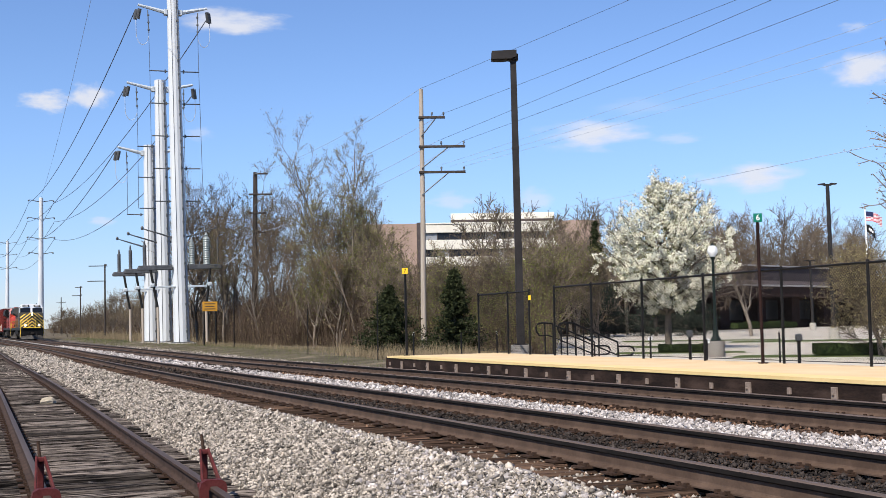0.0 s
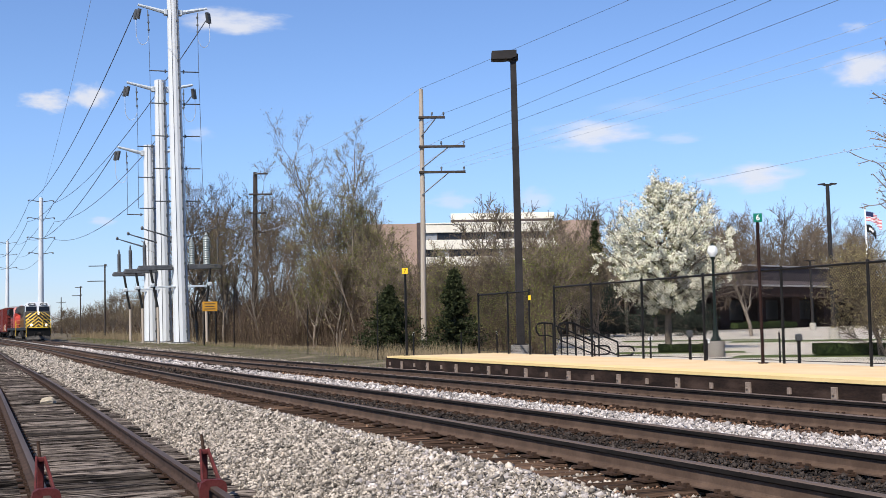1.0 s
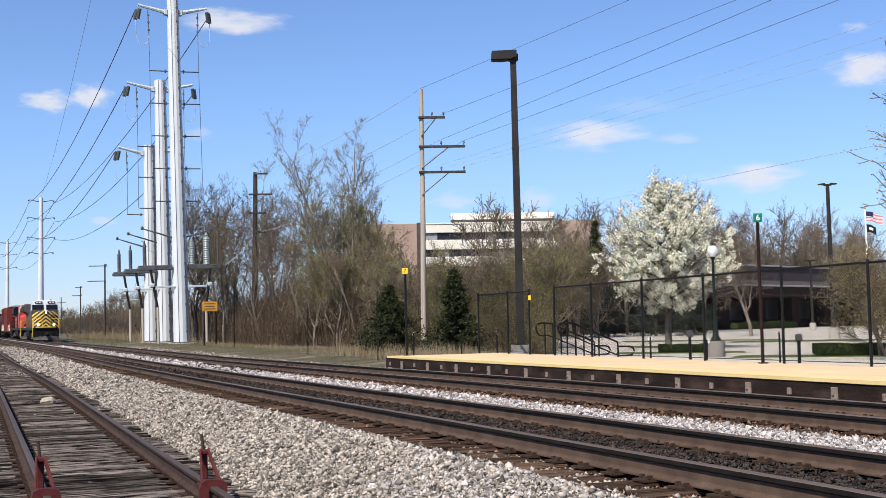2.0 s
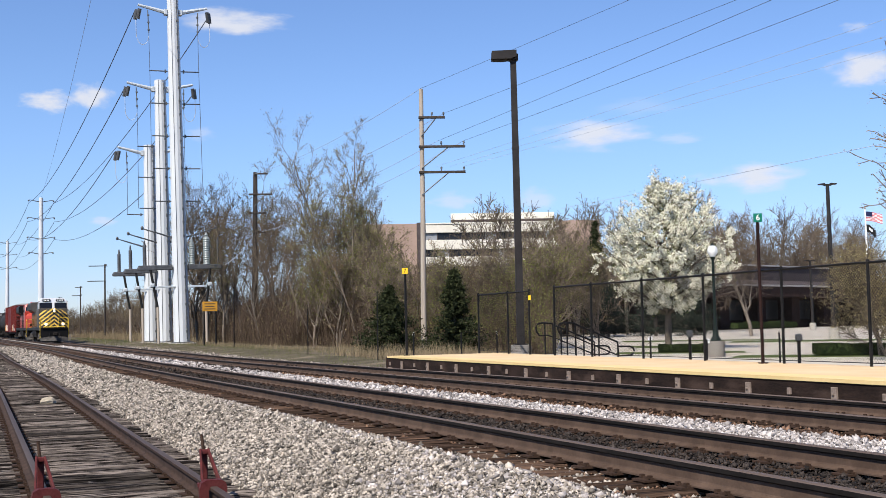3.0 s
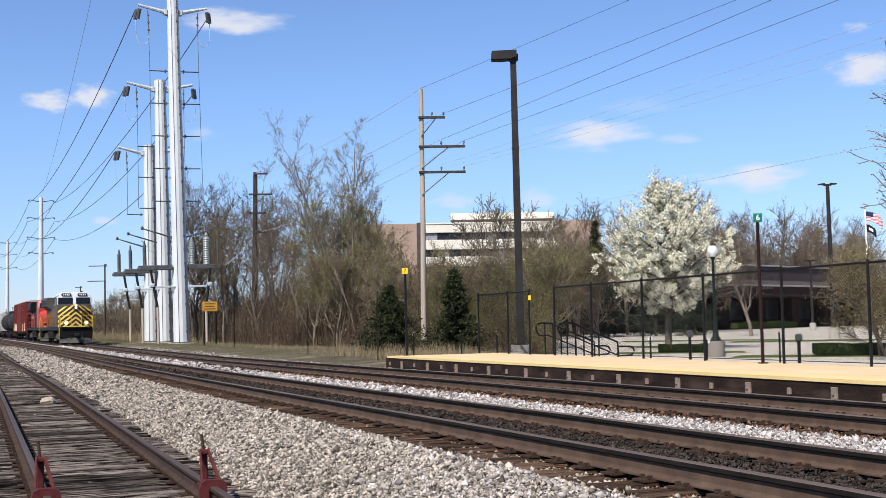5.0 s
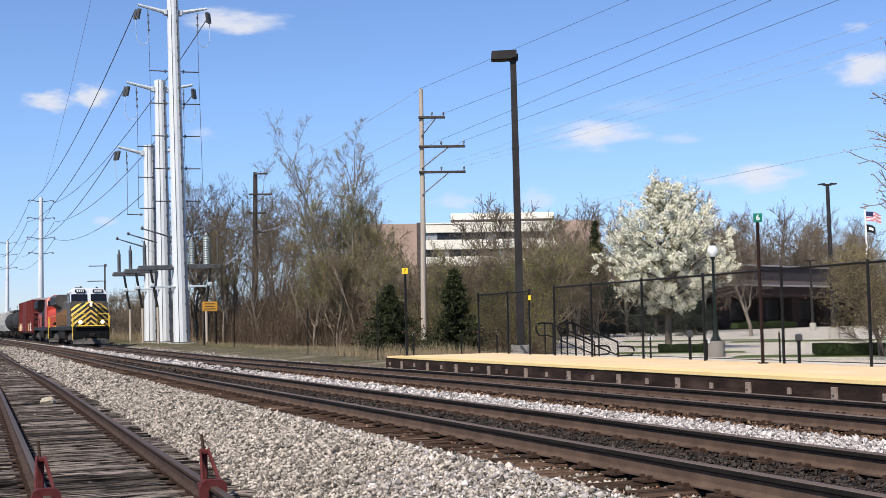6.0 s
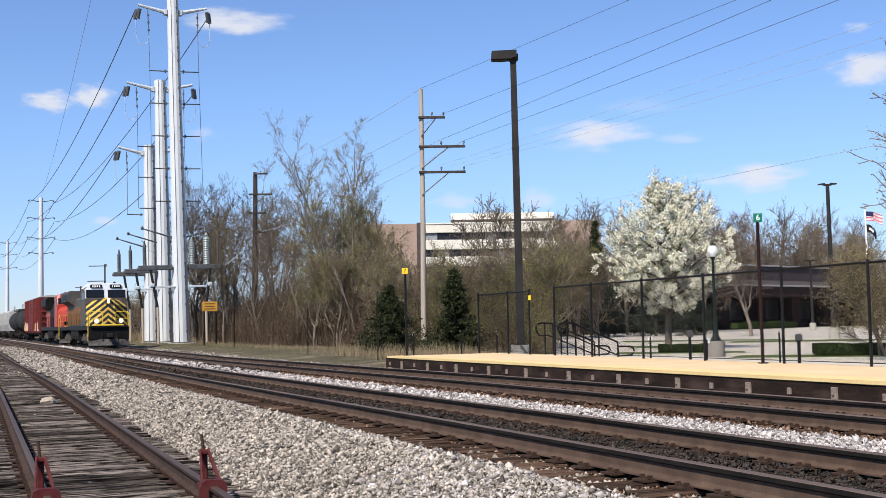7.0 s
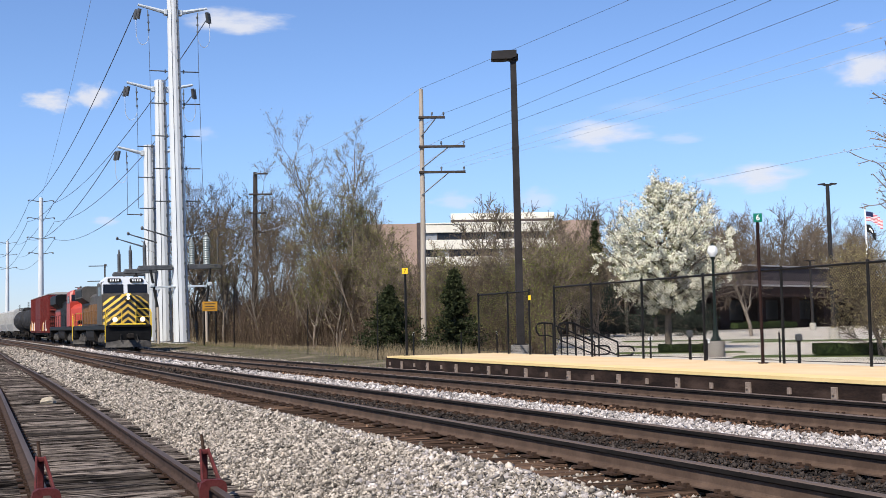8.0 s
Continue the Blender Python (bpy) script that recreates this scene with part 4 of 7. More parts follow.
ROOF_GREY = mat("galvanised_car_roof", (0.36, 0.34, 0.31), (0.48, 0.46, 0.43), 2, 0.5, 0.2)
TANK_BLACK = mat("black_tank_paint", (0.014, 0.014, 0.015), (0.035, 0.034, 0.033), 1.5, 0.75, bump=0.03)
HOPPER_PALE = mat("pale_grey_hopper_paint", (0.313, 0.306, 0.286), (0.408, 0.401, 0.381), 1.0, 0.55, bump=0.03, spots=(0.204, 0.177, 0.15), spot_amount=0.5)
DARK_GLASS = glass("dark_cab_glass", (0.008, 0.009, 0.012), 0.25)
HEADLIGHT = glow("headlight_glow", (1.0, 0.88, 0.60), 1.7)
HEADLIGHT_DIM = glow("side_headlight_glow", (1.0, 0.92, 0.74), 1.4)
# emissive colour of the ring that imitates bloom around the ditch lights
DITCH_HALO = glow("halo_ring_glow", (1.0, 0.60, 0.18), 0.8)
WHEEL_R = 0.533


def wheelset_mesh():
    s = Shape()
    for x in (-1, 1):
        c = pose(x * 0.753, 0, 0, 0, 90, 0)
        s.lathe([(0.10, -0.08), (0.20, -0.05), (WHEEL_R - 0.07, -0.045), (WHEEL_R + (0.025 if x > 0 else 0), -0.065), (WHEEL_R + (0.0 if x > 0 else 0.025), 0.065), (WHEEL_R - 0.07, 0.045), (0.20, 0.05), (0.10, 0.08)], 24, m=c)
    s.tube([(-0.95, 0, 0), (0.95, 0, 0)], 0.08, 10)
    return s.mesh("wheelset", UNDER)


WHEELS = wheelset_mesh()
ROLLING = []


def truck(parent, centre, axles, material=TRUCK_GREY):
    """Side frames, bolster and rolling wheelsets of one bogie."""
    half = (axles - 1) * 0.92 if axles == 3 else 0.89
    for x in (-1, 1):
        s = Shape().prism([(centre - half - 0.55, 0.62), (centre - half - 0.4, 0.95), (centre - half * 0.5, 1.08), (centre + half * 0.5, 1.08), (centre + half + 0.4, 0.95), (centre + half + 0.55, 0.62),
                           (centre + half * 0.45, 0.38), (centre - half * 0.45, 0.38)], "x", x * 1.08 - 0.07, x * 1.08 + 0.07)
        for k in range(axles):
            yy = centre - half + 2 * half * k / (axles - 1)
            s.box(x * 1.18, yy, 0.56, 0.2, 0.34, 0.36, 0.04)
        for k in range(axles - 1):
            yy = centre - half + 2 * half * (k + 0.5) / (axles - 1)
            s.tube([(x * 1.2, yy - 0.14, 0.5), (x * 1.2, yy - 0.14, 0.95)], 0.09, 8).tube([(x * 1.2, yy + 0.14, 0.5), (x * 1.2, yy + 0.14, 0.95)], 0.09, 8)
        part("truck_frame", s, material, parent, "dusty grey cast truck side frame")
    part("bolster", Shape().box(0, centre, 0.95, 2.0, 0.6, 0.3, 0.04), UNDER, parent)
    for k in range(axles):
        yy = centre - half + 2 * half * k / (axles - 1)
        w = part("wheelset", WHEELS, None, parent, m=pose(0, yy, WHEEL_R))
        ROLLING.append((w, yy))


def coupler(parent, y, s):
    part("coupler", Shape().box(0, y + s * 0.3, 0.85, 0.3, 0.7, 0.26, 0.04).box(0.05, y - s * 0.02, 0.85, 0.42, 0.24, 0.34, 0.06), UNDER, parent)


def locomotive(label, nose_mat, cab_mat, hood_mat, lower_mat, radiator_mat, trim_mat, rail_mat, lights):
    t = thing("locomotive", label, "locomotive", group="train")
    part("frame", Shape().box(0, 11.2, 1.43, 2.95, 21.0, 0.34, 0.04).box(0, 11.2, 1.18, 1.2, 20.0, 0.3, 0.02), LOCO_BLACK, t, "black underframe and walkway")
    part("pilot", Shape().box(0, 0.75, 1.05, 2.9, 0.3, 1.05, 0.05).box(0, 0.62, 1.50, 2.6, 0.35, 0.18, 0.04), LOCO_BLACK, t, "black pilot and anticlimber")
    part("snow_plough", Shape().put([(-1.45, 0.62, 0.12), (0, 0.15, 0.12), (1.45, 0.62, 0.12), (-1.4, 0.72, 0.62), (0, 0.5, 0.58), (1.4, 0.72, 0.62), (-1.45, 0.9, 0.12), (1.45, 0.9, 0.12), (-1.4, 0.9, 0.62), (1.4, 0.9, 0.62)],
                                    [(0, 1, 4, 3), (1, 2, 5, 4), (0, 3, 8, 6), (2, 7, 9, 5), (3, 4, 5, 9, 8), (6, 8, 9, 7), (0, 6, 7, 2, 1)]), TRUCK_GREY, t, "grey steel snow plough")
    coupler(t, 0.0, 1)
    coupler(t, 22.3, -1)
    part("rear_pilot", Shape().box(0, 21.6, 1.05, 2.9, 0.25, 0.9, 0.04), LOCO_BLACK, t)
    part("fuel_tank", Shape().prism([(-1.3, 0.55), (-1.38, 0.8), (-1.38, 1.25), (1.38, 1.25), (1.38, 0.8), (1.3, 0.55), (0.9, 0.4), (-0.9, 0.4)], "y", 8.3, 13.8), UNDER, t)
    truck(t, 4.6, 3)
    truck(t, 17.7, 3)
    # nose
    nose = [(-1.46, 1.62, 1.6), (-0.5, 0.90, 1.6), (0.5, 0.90, 1.6), (1.46, 1.62, 1.6), (-1.46, 1.85, 3.0), (-0.5, 1.04, 3.18), (0.5, 1.04, 3.18), (1.46, 1.85, 3.0),
            (-1.2, 2.1, 3.36), (-0.42, 1.22, 3.46), (0.42, 1.22, 3.46), (1.2, 2.1, 3.36), (-1.5, 2.3, 1.6), (-1.5, 2.3, 3.1), (-1.2, 2.3, 3.45), (-0.4, 2.3, 3.66), (0.4, 2.3, 3.66), (1.2, 2.3, 3.45), (1.5, 2.3, 3.1), (1.5, 2.3, 1.6)]
    part("nose", Shape().put(nose, [(1, 2, 6, 5), (0, 1, 5, 4), (2, 3, 7, 6), (5, 6, 10, 9), (4, 5, 9, 8), (6, 7, 11, 10), (9, 10, 16, 15), (8, 9, 15, 14), (10, 11, 17, 16), (0, 4, 13, 12), (4, 8, 14, 13), (3, 19, 18, 7), (7, 18, 17, 11),
                                    (12, 13, 14, 15, 16, 17, 18, 19), (0, 12, 19, 3, 2, 1)]),
         nose_mat, t, "swept safety nose with chevron stripes" if nose_mat is CHEVRON else "bright red swept safety nose")
    # cab with raked windscreen
    cab = []
    for y, zs in ((2.1, 0), (2.45, 1), (4.9, 2)):
        top = {0: 3.62, 1: 4.42, 2: 4.42}[zs]
        cab += [(-1.53, y, 1.6), (-1.53, y, top), (-1.2, y, top + (0.0 if zs == 0 else 0.24)), (-0.5, y, top + (0.0 if zs == 0 else 0.36)), (0.5, y, top + (0.0 if zs == 0 else 0.36)), (1.2, y, top + (0.0 if zs == 0 else 0.24)), (1.53, y, top), (1.53, y, 1.6)]
    fs = [tuple(range(8)), tuple(range(23, 15, -1))]
    for j in range(2):
        fs += [(j * 8 + k, j * 8 + (k + 1) % 8, (j + 1) * 8 + (k + 1) % 8, (j + 1) * 8 + k) for k in range(8)]
    c = part("cab", Shape().put(cab, fs), LOCO_GREY if cab_mat is CAB_WHITE else cab_mat, t, "dusty grey cab" if cab_mat is CAB_WHITE else "bright red cab")
    if cab_mat is CAB_WHITE:
        part("cab_front_cap", Shape().put([(x * w, y, z) for y, z, w in ((2.27, 4.30, 1.54), (2.44, 4.80, 1.15), (4.0, 4.83, 1.15), (4.0, 4.46, 1.55), (2.5, 4.30, 1.55)) for x in (-1, 1)],
                                          [(0, 1, 3, 2), (2, 3, 5, 4), (4, 5, 7, 6), (6, 7, 9, 8), (8, 9, 1, 0), (0, 2, 4, 6, 8), (1, 9, 7, 5, 3)]), cab_mat, c, "silver-white cab roof and brow")
        part("window_pillar", Shape().put([(-0.13, 2.09, 3.66), (0.13, 2.09, 3.66), (0.13, 2.27, 4.32), (-0.13, 2.27, 4.32), (-0.13, 2.3, 3.66), (0.13, 2.3, 3.66), (0.13, 2.45, 4.32), (-0.13, 2.45, 4.32)],
                                          [(0, 1, 2, 3), (4, 7, 6, 5), (0, 4, 5, 1), (3, 2, 6, 7), (0, 3, 7, 4), (1, 5, 6, 2)]), cab_mat, c, "silver-white window pillar")
        for x in (-1, 1):
            part("corner_post", Shape().box(x * 1.49, 2.2, 3.95, 0.1, 0.2, 0.7, 0.03), cab_mat, c)
    for x in (-1, 1):
        part("windscreen", Shape().put([(x * 0.14, 2.13, 3.72), (x * 1.42, 2.13, 3.72), (x * 1.42, 2.29, 4.26), (x * 0.14, 2.26, 4.26), (x * 0.14, 2.30, 3.72), (x * 1.42, 2.30, 3.72), (x * 1.42, 2.5, 4.26), (x * 0.14, 2.5, 4.26)],
                                       [(0, 1, 2, 3), (4, 7, 6, 5), (0, 4, 5, 1), (3, 2, 6, 7), (0, 3, 7, 4), (1, 5, 6, 2)]), DARK_GLASS, c, m=pose(0, -0.035, 0.0))
        part("cab_side_window", Shape().box(x * 1.535, 3.5, 3.85, 0.02, 1.5, 0.6, 0.005), DARK_GLASS, c)
        part("brow_stripe", Shape().box(x * 1.0, 2.17, 3.56, 1.0, 0.05, 0.2, 0.01), trim_mat, c)
        b = part("number_board", Shape().box(x * 0.72, 2.30, 4.56, 0.85, 0.22, 0.26, 0.05), BLACK, c, "black number board with pale bars")
        for k in range(4):
            part("number_bar", Shape().box(x * 0.72 - 0.24 + 0.16 * k, 2.185, 4.56, 0.09, 0.01, 0.15), SIGN_WHITE, b)
    part("roof_box", Shape().box(0, 3.7, 4.80, 1.1, 0.9, 0.10, 0.03).box(-0.7, 3.0, 4.78, 0.3, 0.5, 0.12, 0.03), cab_mat, c, "roof air-conditioning box")
    part("horn", Shape().tube([(0.7, 3.2, 4.82), (0.7, 2.8, 4.84)], [0.04, 0.1], 8), BLACK, c)
    part("nose_door", Shape().box(0, 0, 0, 0.62, 0.03, 1.45, 0.012, m=pose(0, 0.955, 2.38, -5.0)), nose_mat, t)
    # hood
    part("hood", Shape().prism([(-0.93, 1.6), (-0.93, 3.75), (-0.7, 3.98), (0.7, 3.98), (0.93, 3.75), (0.93, 1.6)], "y", 4.9, 21.2), hood_mat, t, "long engine hood")
    part("dynamic_brake_housing", Shape().box(0, 7.0, 3.75, 2.3, 3.6, 1.3, 0.15), radiator_mat, t)
    part("radiator_housing", Shape().prism([(-0.93, 3.35), (-1.5, 3.75), (-1.5, 4.45), (-1.3, 4.62), (1.3, 4.62), (1.5, 4.45), (1.5, 3.75), (0.93, 3.35)], "y", 15.2, 20.9), radiator_mat, t, "flared radiator housing")
    if not lights:
        for x in (-1, 1):
            part("rear_side_panel", Shape().box(x * 0.972, 18.6, 2.42, 0.03, 5.0, 1.62, 0.01), LOCO_RED, t, "orange-red rear side panel")
    part("exhaust_stack", Shape().box(0, 11.5, 4.1, 0.7, 1.4, 0.35, 0.05), LOCO_BLACK, t)
    for x in (-1, 1):
        for k in range(14):
            part("hood_door", Shape().box(x * 0.945, 5.6 + 1.1 * k, 2.45, 0.035, 0.96, 1.45, 0.012), lower_mat, t)
        part("radiator_grille", Shape().box(x * 1.505, 18.0, 4.1, 0.02, 4.8, 0.5, 0.005), LOCO_BLACK, t)
        posts = [1.0, 5.2, 7.2, 9.2, 11.2, 13.2, 15.2, 17.2, 19.2, 21.2]
        for y in posts:
            part("rail_stanchion", Shape().tube([(x * 1.42, y, 1.58), (x * 1.42, y, 2.62)], 0.022, 6), rail_mat, t)
        part("side_handrail", Shape().tube([(x * 1.42, 5.2, 2.62), (x * 1.42, 21.2, 2.62)], 0.022, 6), rail_mat, t)
        part("step_handrail", Shape().tube([(x * 1.48, 0.7, 0.75), (x * 1.48, 0.7, 2.35), (x * 1.42, 1.0, 2.62)], 0.03, 6), RAILING_YELLOW, t, "yellow handrail")
        part("step_well", Shape().box(x * 1.3, 1.15, 0.55, 0.3, 0.5, 0.06).box(x * 1.3, 1.15, 0.9, 0.3, 0.5, 0.06).box(x * 1.3, 1.15, 1.22, 0.3, 0.5, 0.06).box(x * 1.46, 0.9, 0.9, 0.04, 0.06, 0.9), RAILING_YELLOW, t, "yellow-edged steps")
        part("front_railing", Shape().tube([(x * 1.40, 0.55, 1.55), (x * 1.38, 0.55, 2.45), (x * 1.25, 0.55, 2.62), (x * 0.55, 0.55, 2.62), (x * 0.45, 0.55, 2.5), (x * 0.45, 0.55, 1.55)], 0.026, 6)
             .tube([(x * 1.38, 0.55, 2.1), (x * 0.45, 0.55, 2.1)], 0.018, 6), RAILING_YELLOW, t, "yellow front handrail")
        part("ditch_light_housing", Shape().tube([(x * 0.88, 0.52, 1.93), (x * 0.88, 0.80, 1.93)], 0.17, 14), LOCO_BLACK, t)
        if lights:
            part("ditch_light", Shape().lathe([(0.12, 0), (0.09, 0.03), (0.02, 0.05)], 16, m=pose(x * 0.88, 0.50, 1.93, 90)), HEADLIGHT if x < 0 else HEADLIGHT_DIM, t, "lit ditch light")
        # added glowing ring: the warm bloom around each ditch light, built as a shape
        if lights:
            part("ditch_light_halo", Shape().lathe([(0.165, 0), (0.15, 0.012), (0.09, 0.014)], 18, m=pose(x * 0.88, 0.515, 1.93, 90)), DITCH_HALO, t, "warm ring standing for the glow round the ditch light")
    part("front_sill", Shape().box(0, 0.56, 1.62, 2.2, 0.08, 0.10, 0.02), RAILING_YELLOW, t, "yellow front sill")
    part("headlight_housing", Shape().box(0, 1.02, 3.42, 0.5, 0.32, 0.46, 0.08), nose_mat, t)
    if lights:
        for z in (3.33, 3.52):
            part("headlight", Shape().lathe([(0.10, 0), (0.08, 0.03), (0.02, 0.05)], 16, m=pose(0, 0.855, z, 90)), HEADLIGHT, t, "lit headlight")
    for x in (-1, 1):
        part("air_hose", Shape().tube([(x * 0.5, 0.55, 0.95), (x * 0.55, 0.4, 0.7), (x * 0.5, 0.35, 0.5)], 0.035, 6), BLACK, t)
    return t


def car_ends(t, length, z=0.85):
    coupler(t, 0.0, 1)
    coupler(t, length, -1)


def boxcar(length):
    t = thing("boxcar", "long oxide-red high-cube boxcar with graffiti along its base", "freight car", group="train")
    y0, y1 = 0.65, length - 0.65
    part("body", Shape().box(0, length / 2, 2.97, 2.9, y1 - y0, 3.94, 0.03), BOX_RED, t, "oxide-red steel body")
    part("roof", Shape().prism([(-1.5, 4.89), (-1.5, 4.96), (-0.6, 5.12), (0.6, 5.12), (1.5, 4.96), (1.5, 4.89)], "y", y0 - 0.03, y1 + 0.03), ROOF_GREY, t, "galvanised roof")
    part("underframe", Shape().box(0, length / 2, 0.95, 2.4, length - 2, 0.35, 0.03).box(0, length / 2, 0.9, 0.5, length - 1.2, 0.4), UNDER, t)
    for x in (-1, 1):
        for k in range(19):
            y = y0 + 0.4 + k * (y1 - y0 - 0.8) / 18
            if abs(y - length / 2) > 3.6:
                part("side_post", Shape().box(x * 1.475, y, 2.97, 0.07, 0.14, 3.84, 0.02), BOX_RED, t)
        for c in (-1.75, 1.75):
            d = part("sliding_door", Shape().box(x * 1.5, length / 2 + c, 2.97, 0.08, 3.3, 3.5, 0.02), BOX_RED, t)
            for k in range(7):
                part("door_rib", Shape().box(x * 1.55, length / 2 + c, 1.6 + 0.46 * k, 0.04, 3.2, 0.10, 0.02), BOX_RED, d)
        rng = random.Random(4 if x < 0 else 9)
        for k in range(16):
            y = rng.uniform(y0 + 0.5, y1 - 0.5)
            s = Shape().prism([(y, 1.25), (y + rng.uniform(0.1, 0.4), 1.3 + rng.uniform(0.5, 1.1)), (y + rng.uniform(0.4, 0.7), 1.4 + rng.uniform(0.1, 0.8)), (y + rng.uniform(0.7, 1.0), 1.2)], "x", min(x * 1.45, x * 1.518), max(x * 1.45, x * 1.518))
            part("graffiti_patch", s, GRAFFITI_A if k % 3 else GRAFFITI_B, t, "pale spray-paint patch")
    for y, s in ((y0, -1), (y1, 1)):
        for k in range(6):
            part("end_rib", Shape().box(0, y + s * 0.04, 1.5 + 0.60 * k, 2.6, 0.14, 0.24, 0.06), BOX_RED, t)
        lad = Shape()
        for k in range(7):
            lad.tube([(-1.35, y + s * 0.14, 1.0 + 0.45 * k), (-0.9, y + s * 0.14, 1.0 + 0.45 * k)], 0.02, 6)
        part("end_ladder", lad, UNDER, t)
    truck(t, 2.8, 2, UNDER)
    truck(t, length - 2.8, 2, UNDER)
    car_ends(t, length)
    return t


def tank_car(length):
    t = thing("tank_car", "black cylindrical tank car with railed dome platform", "freight car", group="train")
    R = 1.48
    prof = [(0.2, 0.9), (0.9, 1.0), (1.3, 1.25), (R, 1.7), (R, length - 1.7), (1.3, length - 1.25), (0.9, length - 1.0), (0.2, length - 0.9)]
    part("tank", Shape().lathe(prof, 28, m=Matrix.Translation((0, 0, 2.6)) @ pose(0, 0, 0, -90, 0, 0)), TANK_BLACK, t, "black riveted tank shell", smooth=True)
    for k in range(6):
        y = 2.2 + k * (length - 4.4) / 5
        part("tank_band", Shape().lathe([(R + 0.02, y - 0.06), (R + 0.02, y + 0.06)], 28, m=Matrix.Translation((0, 0, 2.6)) @ pose(0, 0, 0, -90, 0, 0)), TRUCK_GREY, t)
    part("sill", Shape().box(0, length / 2, 1.0, 0.6, length - 1.0, 0.35, 0.03).box(0, 1.6, 1.15, 2.7, 1.6, 0.12, 0.02).box(0, length - 1.6, 1.15, 2.7, 1.6, 0.12, 0.02), UNDER, t)
    part("dome", Shape().lathe([(0.6, 0), (0.6, 0.35), (0.5, 0.45), (0.0, 0.5)], 16, (0, length / 2, 4.0)), TANK_BLACK, t)
    rl = Shape().box(0, length / 2, 4.1, 2.2, 2.4, 0.05)
    for x in (-1.1, 1.1):
        rl.tube([(x, length / 2 - 1.2, 4.8), (x, length / 2 + 1.2, 4.8)], 0.025, 6)
        for y in (-1.2, 0, 1.2):
            rl.tube([(x, length / 2 + y, 4.1), (x, length / 2 + y, 4.8)], 0.02, 6)
    part("dome_platform", rl, UNDER, t)
    truck(t, 2.4, 2, UNDER)
    truck(t, length - 2.4, 2, UNDER)
    car_ends(t, length)
    return t


def hopper(length):
    t = thing("hopper_car", "pale grey covered hopper car with curved sides", "freight car", group="train")
    prof = [(-1.2, 1.15), (-1.5, 2.2), (-1.52, 3.2), (-1.3, 4.1), (-0.9, 4.42), (0.9, 4.42), (1.3, 4.1), (1.52, 3.2), (1.5, 2.2), (1.2, 1.15)]
    part("body", Shape().prism(prof, "y", 1.5, length - 1.5), HOPPER_PALE, t, "pale grey curved steel body")
    for x in (-1, 1):
        for k in range(9):
            y = 2.2 + k * (length - 4.4) / 8
            part("side_rib", Shape().prism([(x * 1.46, 2.2), (x * 1.56, 2.2), (x * 1.58, 3.2), (x * 1.36, 4.1), (x * 1.28, 4.05), (x * 1.48, 3.2)], "y", y - 0.06, y + 0.06), HOPPER_PALE, t)
    for y, s in ((1.5, -1), (length - 1.5, 1)):
        part("end_sheet", Shape().prism([(-1.4, 3.0), (1.4, 3.0), (1.2, 4.2), (-1.2, 4.2)], "y", min(y, y + s * 0.6), max(y, y + s * 0.6)), HOPPER_PALE, t)
    part("roof_walk", Shape().box(0, length / 2, 4.52, 0.7, length - 2.4, 0.06).box(0, length / 2, 4.47, 0.9, length - 5, 0.12, 0.03), TRUCK_GREY, t)
    for k in range(4):
        y = 3.2 + k * (length - 6.4) / 3
        part("discharge_chute", Shape().put([(-1.1, y - 1.2, 1.2), (1.1, y - 1.2, 1.2), (1.1, y + 1.2, 1.2), (-1.1, y + 1.2, 1.2), (-0.4, y - 0.4, 0.45), (0.4, y - 0.4, 0.45), (0.4, y + 0.4, 0.45), (-0.4, y + 0.4, 0.45)],
                                            [(0, 1, 2, 3), (7, 6, 5, 4), (0, 4, 5, 1), (1, 5, 6, 2), (2, 6, 7, 3), (3, 7, 4, 0)]), HOPPER_PALE, t)
    part("sill", Shape().box(0, length / 2, 1.05, 0.6, length - 1.0, 0.3, 0.03), UNDER, t)
    truck(t, 2.3, 2, UNDER)
    truck(t, length - 2.3, 2, UNDER)
    car_ends(t, length)
    return t


TRAIN = [(locomotive("lead locomotive with yellow and black chevron nose, lights lit", CHEVRON, CAB_WHITE, LOCO_GREY, LOCO_GOLD, LOCO_GREY, LOCO_BLUE, LOCO_GOLD, True), 0.0, 22.3),
         (locomotive("second locomotive with bright red cab and black hood", LOCO_RED, LOCO_RED, LOCO_BLACK, LOCO_BLACK, LOCO_BLACK, LOCO_RED, LOCO_BLACK, False), 22.4, 22.3),
         (boxcar(25.9), 45.6, 25.9), (tank_car(17.6), 71.7, 17.6), (tank_car(17.6), 89.5, 17.6)]
for k in range(4):
    TRAIN.append((hopper(18.2), 107.3 + 18.4 * k, 18.2))


# ---------------------------------------------------------------- trees and brush
BARK = mat("grey_brown_bark", (0.101, 0.0819, 0.064), (0.218, 0.183, 0.148), 4, 0.95, random_tint=0.25, stretch=(3, 3, 0.6))
TWIG = mat("brown_twigs", (0.1, 0.075, 0.0549), (0.216, 0.169, 0.127), 2, 0.95, random_tint=0.3, bump=0)
TWIG_WARM = mat("reddish_brown_brush", (0.0612, 0.0432, 0.031), (0.137, 0.0979, 0.0684), 0.3, 0.95, island_tint=0.4, bump=0)
BUD_TAN = mat("tan_spring_buds", (0.162, 0.128, 0.0638), (0.281, 0.234, 0.123), 0.6, 0.9, island_tint=0.35, bump=0)
BUD_OLIVE = mat("olive_spring_leaves", (0.095, 0.105, 0.026), (0.19, 0.185, 0.058), 0.4, 0.85, island_tint=0.4, bump=0)
